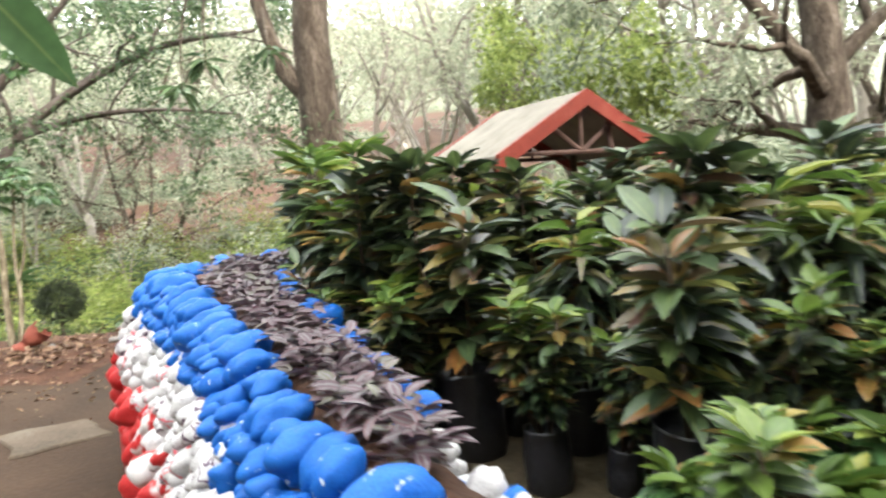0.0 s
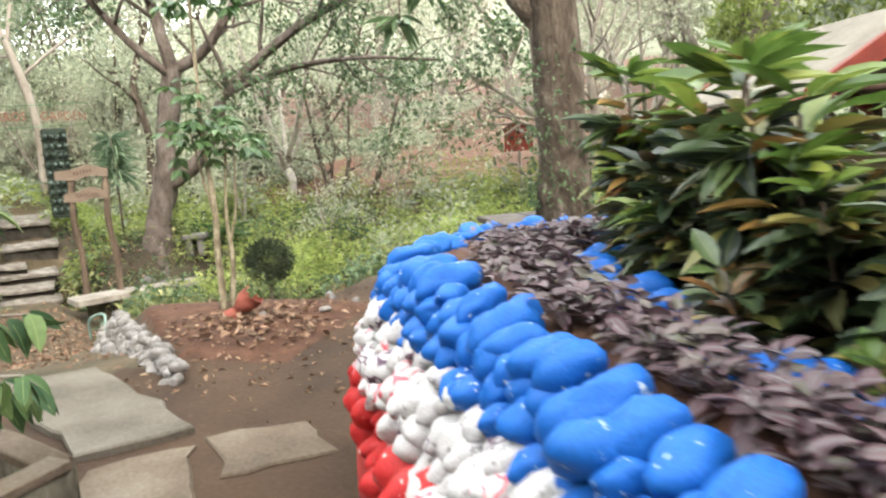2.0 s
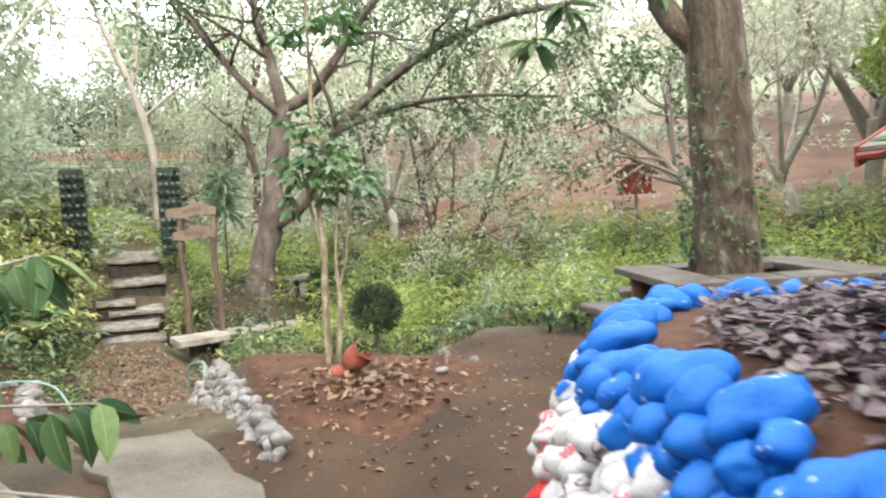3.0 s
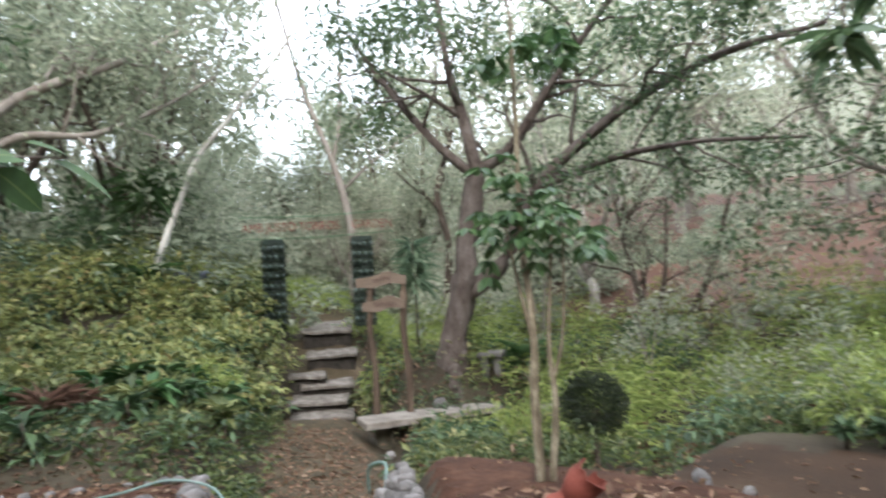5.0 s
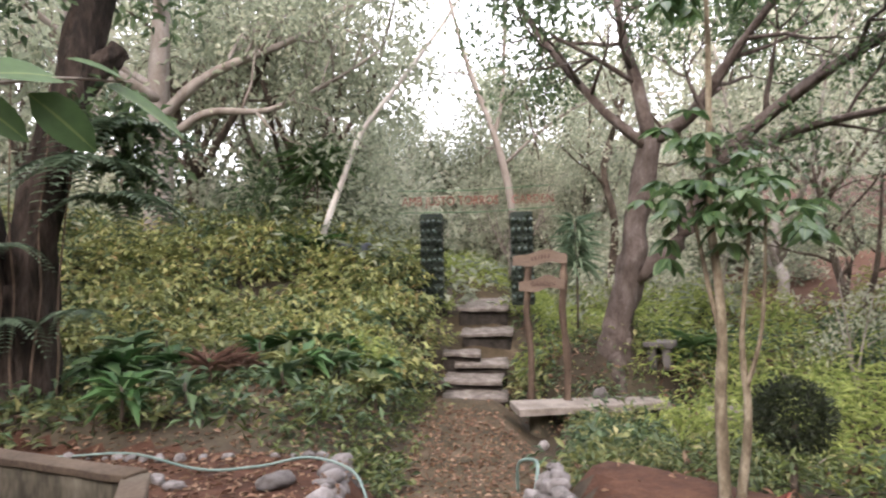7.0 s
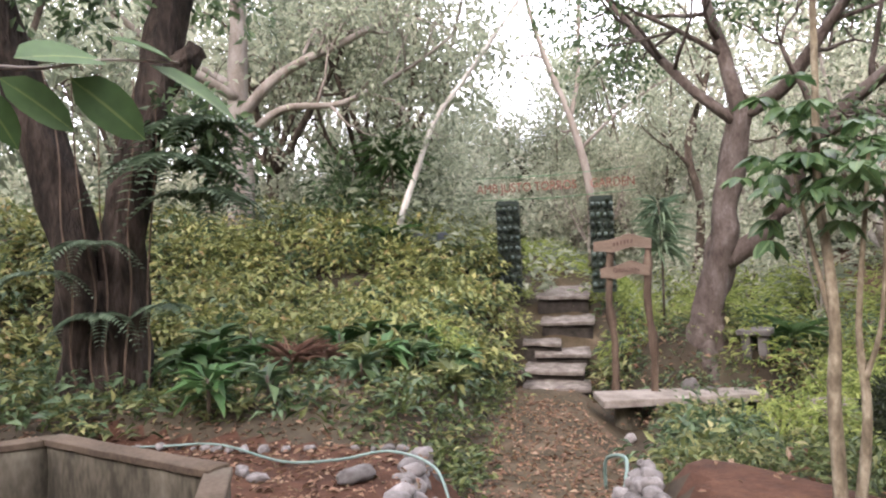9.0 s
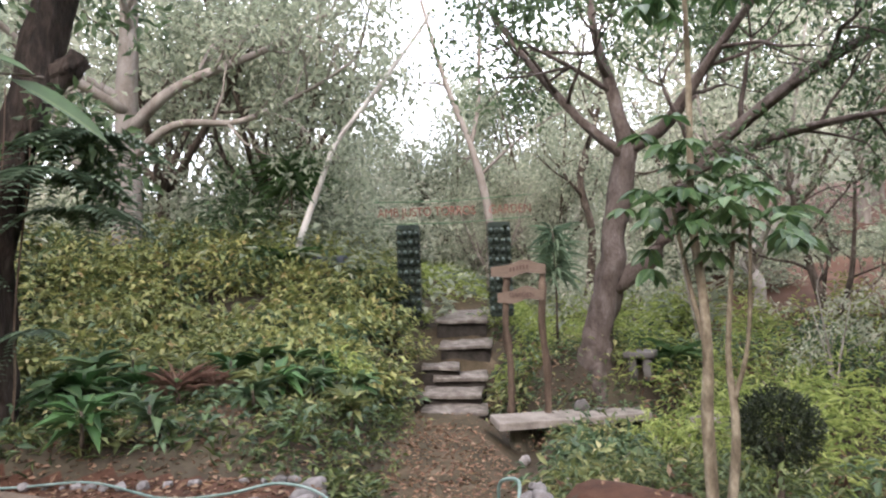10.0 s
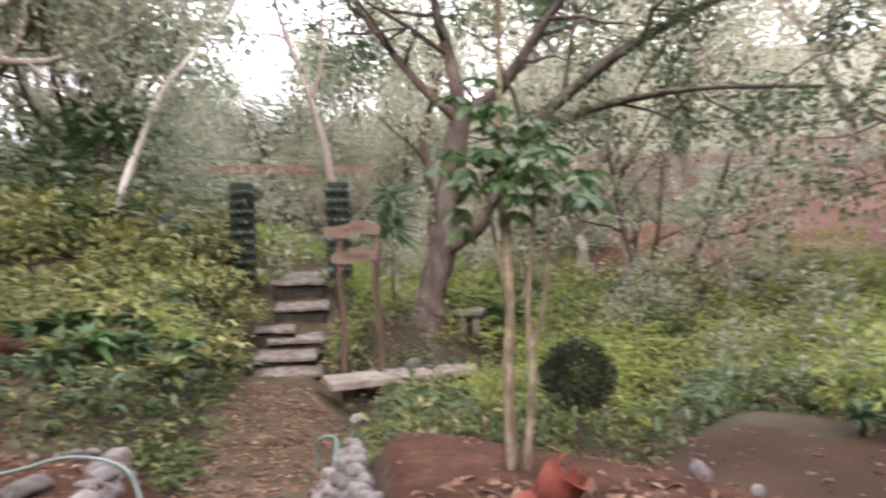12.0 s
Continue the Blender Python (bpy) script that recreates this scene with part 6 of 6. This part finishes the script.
v, f = tube(smooth_line([(-0.02, 0.05, 1.48), (-0.3, 0.3, 1.57), (-0.48, 0.5, 1.615), (-0.47, 0.62, 1.64), (-0.47, 0.74, 1.65)], 5), [0.006 - 0.0002 * i for i in range(21)], 6)
child("twig", mesh_of("twig", v, f, M_TWIG, True), sap)


def big_leaf(owner, base, tip, face, wide, material):
    """One broad leaf from its stalk to its tip, its upper side turned to face."""
    v, f, uv = BROAD
    at = Vector(base)
    size = (Vector(tip) - at).length
    ly = (Vector(tip) - at).normalized()
    lx = ly.cross(Vector(face)).normalized()
    lz = lx.cross(ly)
    m = Matrix(((lx.x, ly.x, lz.x, at.x), (lx.y, ly.y, lz.y, at.y), (lx.z, ly.z, lz.z, at.z), (0, 0, 0, 1)))
    child("leaf", mesh_of("leaf", [(q[0] * wide, q[1] * size, q[2] * size * 0.5) for q in v], f, material, True, uv), owner, at=m)


for base, tip, face, wide in (((-0.49, 0.62, 1.645), (-0.4, 0.5, 1.63), (0.9, 0.1, 1.3), 0.11), ((-0.49, 0.57, 1.61), (-0.5, 0.69, 1.52), (0.6, -0.6, 0.6), 0.085), ((-0.47, 0.73, 1.65), (-0.44, 0.63, 1.685), (0.5, 0.2, 0.9), 0.05), ((-0.47, 0.69, 1.64), (-0.47, 0.85, 1.57), (0.7, 0.3, 0.9), 0.07),
                              ((-0.49, 0.47, 1.6), (-0.5, 0.58, 1.53), (0.7, -0.4, 0.6), 0.07), ((-0.48, 0.44, 1.58), (-0.5, 0.5, 1.49), (0.9, 0.1, 0.5), 0.055), ((-0.44, 0.4, 1.6), (-0.5, 0.35, 1.5), (0.8, 0.2, 0.6), 0.06), ((-0.3, 0.3, 1.57), (-0.32, 0.4, 1.45), (0.8, 0.3, 0.6), 0.06)):
    big_leaf(sap, base, tip, face, wide, F_SHADE)

# stone-edged beds
rng = random.Random(31)


def pile(name, label, a, b, rows, z0, step, size, taper=0.0):
    ob = thing(name, (0, 0, 0), label, "stone wall")
    a, b = Vector(a), Vector(b)
    n = (b - a).normalized()
    out = Vector((-n.y, n.x)) if (Vector((-n.y, n.x)).dot(PATH_A + PATH_DIR * 1.5 - a) > 0) else Vector((n.y, -n.x))
    for row in range(rows):
        k = rng.uniform(0, size) + taper * row / rows * (b - a).length
        while k < (b - a).length:
            s = size * rng.uniform(0.6, 1.5)
            p = a + n * k + out * (0.032 * (rows - row) + rng.uniform(-0.03, 0.03))
            child("stone", STONES["grey"][rng.randrange(5)], ob, at=pose(p.x, p.y, z0 + row * step + rng.uniform(-0.02, 0.02), rng.uniform(-30, 30), rng.uniform(-30, 30), rng.uniform(0, 360)) @ Matrix.Diagonal((s, s, s, 1)))
            k += s * 1.75
    return ob


pile("dry_stone_edge", "dry-laid grey pebble wall holding the soil bed", (-3.78, 5.03), (-5.82, 6.72), 10, -0.36, 0.05, 0.047)
pile("dry_stone_edge", "dry-laid grey pebble wall beside the path", (-5.75, 4.72), (-7.05, 5.66), 5, -0.22, 0.072, 0.06, 0.3)
for k in range(16):
    t = k / 15
    x, y = -7.05 - 1.3 * t, 5.55 - 1.65 * t + 0.08 * math.sin(9 * t)
    s = rng.uniform(0.02, 0.048)
    ob = new("edge_stone", STONES["grey"][rng.randrange(5)])
    tagged(ob, "loose grey stone edging the soil bed", "stone", "bed edging stones")
    ob.matrix_basis = pose(x, y, ground_z(x, y) + s * 0.5, 0, 0, rng.uniform(0, 360)) @ Matrix.Diagonal((s, s, s * 0.8, 1))
for x, y, s in ((-6.6, 5.0, 0.1), (-7.0, 4.5, 0.055), (-3.75, 7.35, 0.085), (-3.45, 7.3, 0.05), (-3.95, 6.35, 0.06), (-3.5, 6.7, 0.05), (-7.2, 4.45, 0.06)):
    ob = new("loose_stone", STONES["grey"][rng.randrange(5)])
    tagged(ob, "pale loose stone lying on turned soil", "stone", "loose stones")
    ob.matrix_basis = pose(x, y, max(ground_z(x, y), 0) + s * 0.45, 0, 0, rng.uniform(0, 360)) @ Matrix.Diagonal((s, s * 0.8, s * 0.7, 1))

hose = smooth_line([(-8.6, 3.6, 0.12), (-8.25, 4.05, 0.13), (-7.95, 4.45, 0.14), (-7.2, 4.72, 0.14), (-6.8, 4.97, 0.2), (-6.6, 5.24, 0.25), (-6.35, 5.42, 0.18), (-6.15, 5.42, 0.0), (-6.08, 5.45, -0.14)], 8)
v, f = tube(hose, [0.0095] * len(hose), 8)
tagged(new("garden_hose", mesh_of("garden_hose", v, f, M_HOSE, True)), "pale green garden hose lying over the soil bed", "hose")
hose = smooth_line([(-6.25, 6.75, -0.2), (-6.2, 6.72, 0.02), (-6.0, 6.7, 0.08), (-5.9, 6.6, -0.02), (-5.85, 6.5, -0.15)], 8)
v, f = tube(hose, [0.013] * len(hose), 8)
tagged(new("garden_hose", mesh_of("garden_hose", v, f, M_HOSE, True)), "loop of pale green hose beside the pebble wall", "hose")

# mound of dead leaves, broken pot and clipped bush
r = np.random.RandomState(19)
mv, mf = [], []
N = 26
for j in range(N):
    for i in range(N):
        u, w_ = i / (N - 1) * 2 - 1, j / (N - 1) * 2 - 1
        x, y = -4.0 + u * 0.9, 6.35 + w_ * 0.75
        q = max(0.0, 1 - u * u - w_ * w_)
        mv.append((x, y, ground_z(x, y) - 0.04 + 0.06 * q ** 0.8 + 0.03 * noise.noise(Vector((x * 7, y * 7, 1))) * (q > 0)))
for j in range(N - 1):
    for i in range(N - 1):
        mf.append((j * N + i, j * N + i + 1, (j + 1) * N + i + 1, (j + 1) * N + i))
tagged(new("soil_mound", mesh_of("soil_mound", mv, mf, M_MOUND, True)), "low heap of red-brown soil", "soil heap", kind="structure")
pos, ways = [], []
while len(pos) < 420:
    x, y = r.normal(-3.85, 0.42), r.normal(6.2, 0.34)
    u, w_ = (x + 4.0) / 0.9, (y - 6.35) / 0.75
    q = max(0.0, 1 - u * u - w_ * w_)
    pos.append((x, y, ground_z(x, y) - 0.03 + 0.06 * q ** 0.8 + 0.015))
    ways.append((r.normal(), r.normal(), r.normal(0.1, 0.2)))
ln = r.uniform(0.04, 0.12, 420)
tagged(new("dead_leaves", leaves("dead_leaves", BLADE, pos, ways, ln, ln * 0.42, F_DEAD, 0.5, 19)), "curled brown dead leaves on the soil heap", "leaf litter", kind="stuff")
pos, ways = [], []
for _ in range(900):
    t, s = r.uniform(0.3, 7.0), r.normal(0, 0.6)
    p = PATH_A + PATH_DIR * t + Vector((-PATH_DIR.y, PATH_DIR.x)) * s
    pos.append((p.x, p.y, ground_z(p.x, p.y) + 0.008))
    ways.append((r.normal(), r.normal(), r.normal(0.05, 0.12)))
for _ in range(11000):
    x, y = r.uniform(-11.5, -6.3), r.uniform(2.5, 9)
    pos.append((x, y, ground_z(x, y) + 0.01))
    ways.append((r.normal(), r.normal(), r.normal(0.05, 0.15)))
for _ in range(1500):
    x, y = r.uniform(-4.6, 0.2), r.uniform(4.3, 9.0)
    if r.rand() > 0.15 + smooth(2.6, 0.6, math.hypot(x + 3.6, y - 6.4)):
        continue
    pos.append((x, y, ground_z(x, y) + 0.006))
    ways.append((r.normal(), r.normal(), r.normal(0.05, 0.12)))
ln = r.uniform(0.025, 0.08, len(pos))
tagged(new("leaf_litter", leaves("leaf_litter", CHIP, pos, ways, ln, ln * 0.5, F_DEAD, 0.4, 29)), "fallen brown leaves scattered on the path", "leaf litter", kind="stuff")

pot = thing("broken_clay_pot", (-4.15, 6.32, 0.15), "broken terracotta vase lying tilted on the soil", "flower pot", turn=27)


def lathe(prof, seg, thick, jag, arc=6.2832):
    """A turned pottery wall along x, with a torn end."""
    verts, faces = [], []
    L, W = len(prof), seg + 1
    for inner in (0, 1):
        for i, (x, rr) in enumerate(prof):
            for k in range(W):
                a = arc * k / seg
                tear = jag * noise.noise(Vector((math.cos(a) * 2, math.sin(a) * 2, 2.5))) if i == L - 1 else 0
                q = rr - thick * inner
                verts.append((x + tear, q * math.cos(a), q * math.sin(a)))
    for inner in (0, 1):
        for i in range(L - 1):
            for k in range(seg):
                q = inner * L * W + i * W + k
                faces.append((q, q + 1, q + W + 1, q + W) if inner == 0 else (q, q + W, q + W + 1, q + 1))
    for k in range(seg):
        for i in (0, L - 1):
            q = i * W + k
            faces.append((q, q + L * W, q + L * W + 1, q + 1))
    return verts, faces


v, f = lathe([(-0.02, 0.05), (0.03, 0.08), (0.09, 0.105), (0.16, 0.1)], 20, 0.013, 0.04, 4.9)
child("body", mesh_of("body", v, f, M_CLAY, True), pot, "jagged terracotta body", at=pose(0, 0, 0.07, 70, -38, 0))
v, f = lathe([(-0.12, 0.074), (-0.1, 0.07), (-0.06, 0.05), (-0.02, 0.05)], 20, 0.013, 0.0)
child("neck", mesh_of("neck", v, f, M_CLAY, True), pot, at=pose(0, 0, 0.07, 0, -38, 0))
v, f = lathe([(-0.122, 0.06), (-0.06, 0.04)], 20, 0.004, 0.0)
child("inside", mesh_of("inside", v, f, M_CLAYIN, True), pot, "pale raw clay inside the neck", at=pose(0, 0, 0.07, 0, -38, 0))

ball = thing("clipped_bush", (-4.92, 8.2, ground_z(-4.92, 8.2) + 0.02), "round clipped dark green bush on a short stem", "bush")
v, f = tube([(0, 0, -0.1), (0, 0, 0.4), (0.02, 0, 0.62)], [0.03, 0.025, 0.03], 7)
child("stem", mesh_of("stem", v, f, M_BARK, True), ball)
r = np.random.RandomState(23)
d = r.normal(0, 1, (5200, 3))
d /= np.linalg.norm(d, axis=1, keepdims=True)
rad = 0.275 * r.uniform(0.55, 1.06, (5200, 1))
ln = r.uniform(0.025, 0.05, 5200)
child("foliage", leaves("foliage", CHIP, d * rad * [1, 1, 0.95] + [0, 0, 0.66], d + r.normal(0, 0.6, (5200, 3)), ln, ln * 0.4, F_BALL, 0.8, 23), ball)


# ---- single plants on the slope ----
def rosette(name, at, label, shape, material, count, length, wide, seed, rise=(0.2, 1.0), stem=0.0, category="plant"):
    r = np.random.RandomState(seed)
    ob = thing(name, at, label, category)
    pos, ways = [], []
    for _ in range(count):
        a = r.rand() * 6.28
        pos.append((0.02 * math.cos(a), 0.02 * math.sin(a), stem * r.uniform(0.6, 1.0)))
        ways.append((math.cos(a), math.sin(a), r.uniform(*rise)))
    ln = length * r.uniform(0.7, 1.2, count)
    child("leaves", leaves("leaves", shape, pos, ways, ln, ln * wide, material, 0.15, seed), ob)
    if stem:
        v, f = tube([(0, 0, -0.05), (0.02, 0, stem * 0.5), (0, 0, stem)], [0.02, 0.017, 0.012], 6)
        child("stem", mesh_of("stem", v, f, M_BARK, True), ob)
    return ob


for x, y, s in ((-9.5, 5.5, 0.46), (-9.75, 5.72, 0.4), (-9.7, 5.95, 0.3)):
    rosette("rusty_rosette", (x, y, ground_z(x, y)), "spiky rust-red rosette plant on the slope", SLIM, F_RUST, 46, s * 0.8, 0.045, int(x * -10), (0.3, 2.2), 0.2)
for i, (x, y, s) in enumerate(((-9.95, 6.6, 0.55), (-9.8, 6.9, 0.5), (-9.7, 7.7, 0.45), (-10.6, 5.0, 0.6), (-10.0, 4.9, 0.5), (-9.6, 4.5, 0.5))):
    rosette("broad_leaf_plant", (x, y, ground_z(x, y)), "leafy green broad-leaved plant on a short stem", BROAD, F_SHADE, 18, s * 0.62, 0.42, 200 + i, (-0.25, 0.9), s * 0.75)
bank = random.Random(45)
for i in range(26):
    x, y = bank.uniform(-10.9, -8.2), bank.uniform(4.2, 8.6)
    if beside_path(x, y)[1] < 1.0:
        continue
    rosette("bank_plant", (x, y, ground_z(x, y)), "leafy green herb on the shaded bank", BROADCHIP, bank.choice((F_BROAD, F_TREEDARK, F_WEED)), 26, bank.uniform(0.2, 0.34), 0.34, 900 + i, (-0.3, 1.2), bank.uniform(0.1, 0.4))
rosette("dracaena", (-9.75, 11.4, ground_z(-9.75, 11.4)), "tall thin dracaena with drooping narrow leaves", SLIM, F_FERN, 150, 0.42, 0.07, 301, (-0.6, 1.0), 1.9)
rosette("dracaena", (-15.3, 9.6, ground_z(-15.3, 9.6)), "tall spiky dracaena on the shelf", SLIM, F_SAP, 110, 0.8, 0.06, 302, (-0.2, 1.6), 1.9)
rosette("yucca", (-8.2, 12.2, ground_z(-8.2, 12.2)), "spiky green yucca beside the leaning tree", SLIM, F_SAP, 60, 0.6, 0.09, 303, (0.0, 1.3), 0.35)
rosette("bromeliad", (-14.6, 9.1, ground_z(-14.6, 9.1)), "dark green strap-leaved clump beside the boulder", SLIM, F_BROAD, 70, 0.7, 0.09, 304, (0.1, 1.2), 0.1)


for i, (x, y) in enumerate(((-3.15, 8.85), (-2.9, 8.95))):
    rosette("dark_potted_shrub", (x, y, 0.0), "small green leafy plant at the edge of the yard", BLADE, F_TREEDARK, 50, 0.12, 0.35, 600 + i, (-0.2, 1.4), 0.18)


def fern(at, label, seed, fronds=9, length=0.7):
    r = np.random.RandomState(seed)
    ob = thing("fern", at, label, "fern", "ferns on the hollow tree")
    pos, ways, ln = [], [], []
    for k in range(fronds):
        a = r.uniform(0, 6.28)
        out = np.array([math.cos(a), math.sin(a), 0.0])
        side = np.array([-math.sin(a), math.cos(a), 0.0])
        L = length * r.uniform(0.7, 1.15)
        for t in np.linspace(0.12, 1.0, 15):
            p = out * L * t + np.array([0, 0, L * (0.4 * t - 0.95 * t * t)])
            for s in (-1, 1):
                pos.append(p)
                ways.append(side * s + out * 0.5 + np.array([0, 0, -0.15]))
                ln.append(0.26 * L * (1.05 - t) ** 0.7 + 0.03)
    ln = np.array(ln)
    child("fronds", leaves("fronds", BLADE, pos, ways, ln, np.maximum(ln * 0.28, 0.02), F_FROND, 0.05, seed), ob)
    return ob


for i, (x, y, z, n, L) in enumerate(((-9.35, 3.7, 1.75, 8, 0.55), (-9.35, 3.75, 1.1, 8, 0.55), (-9.3, 4.4, 2.5, 12, 0.85), (-9.3, 4.6, 2.2, 12, 0.8), (-9.35, 4.3, 1.15, 6, 0.5), (-9.4, 3.3, 1.5, 6, 0.5), (-9.45, 4.7, 2.9, 12, 0.85))):
    fern((x, y, z), "dark feathery fern growing from the bark", 400 + i, n, L)


# ---- hanging sprays from the branches overhead ----
def spray(at, label, seed, count, length, wide, material, end):
    r = np.random.RandomState(seed)
    ob = thing("hanging_branch", at, label, "branch")
    v, f = tube(smooth_line([(0, 0, 0.0), (end[0] * 0.2, end[1] * 0.15, end[2] * 0.35), end], 5), [0.006 + 0.0015 * i for i in range(11)], 6)
    child("twig", mesh_of("twig", v, f, M_BARK, True), ob)
    pos, ways = [], []
    for _ in range(count):
        a = r.rand() * 6.28
        pos.append((0.01 * math.cos(a), 0.01 * math.sin(a), r.uniform(0, 0.12)))
        ways.append((math.cos(a), math.sin(a), r.uniform(-1.2, 0.1)))
    ln = length * r.uniform(0.7, 1.15, count)
    child("leaves", leaves("leaves", BLADE, pos, ways, ln, ln * wide, material, 0.2, seed), ob)
    return ob


spray((-2.7, 7.1, 2.62), "hanging spray of long dark mango leaves", 501, 22, 0.3, 0.24, F_TREEDARK, (0.24, 1.18, 2.6))
spray((-2.5, 7.35, 2.95), "hanging spray of long dark mango leaves", 502, 16, 0.28, 0.24, F_TREEDARK, (0.06, 0.93, 2.3))
spray((-1.75, 7.2, 2.95), "hanging spray of long dark mango leaves", 503, 14, 0.28, 0.24, F_TREEDARK, (-0.22, 0.73, 0.75))

side = thing("roadside_sapling", (-1.95, 0.55, 0), "thin sapling with a broad bright leaf reaching over the walk", "sapling")
v, f = tube(smooth_line([(0, 0, -0.05), (0.03, 0, 1.0), (0.1, 0.05, 1.7), (0.5, 0.25, 1.95), (1.15, 0.5, 1.85)], 5), [0.02 - 0.0008 * i for i in range(21)], 7)
child("stem", mesh_of("stem", v, f, M_TWIG, True), side)
v, f, uv = BROAD
for at, way, face, size in (((1.2, 0.53, 1.82), (0.62, 0.1, -0.78), (0.25, -1, 0.25), 0.24), ((1.0, 0.46, 1.88), (0.2, 0.5, -0.8), (0.4, -1, 0.2), 0.18), ((0.75, 0.38, 1.92), (-0.4, 0.2, -0.8), (0.4, -1, 0.2), 0.18)):
    ly = Vector(way).normalized()
    lx = ly.cross(Vector(face)).normalized()
    lz = lx.cross(ly)
    m = Matrix(((lx.x, ly.x, lz.x, at[0]), (lx.y, ly.y, lz.y, at[1]), (lx.z, ly.z, lz.z, at[2]), (0, 0, 0, 1)))
    child("leaf", mesh_of("leaf", [(q[0] * size * 0.36, q[1] * size, q[2] * size) for q in v], f, F_SAP, True, uv), side, at=m)
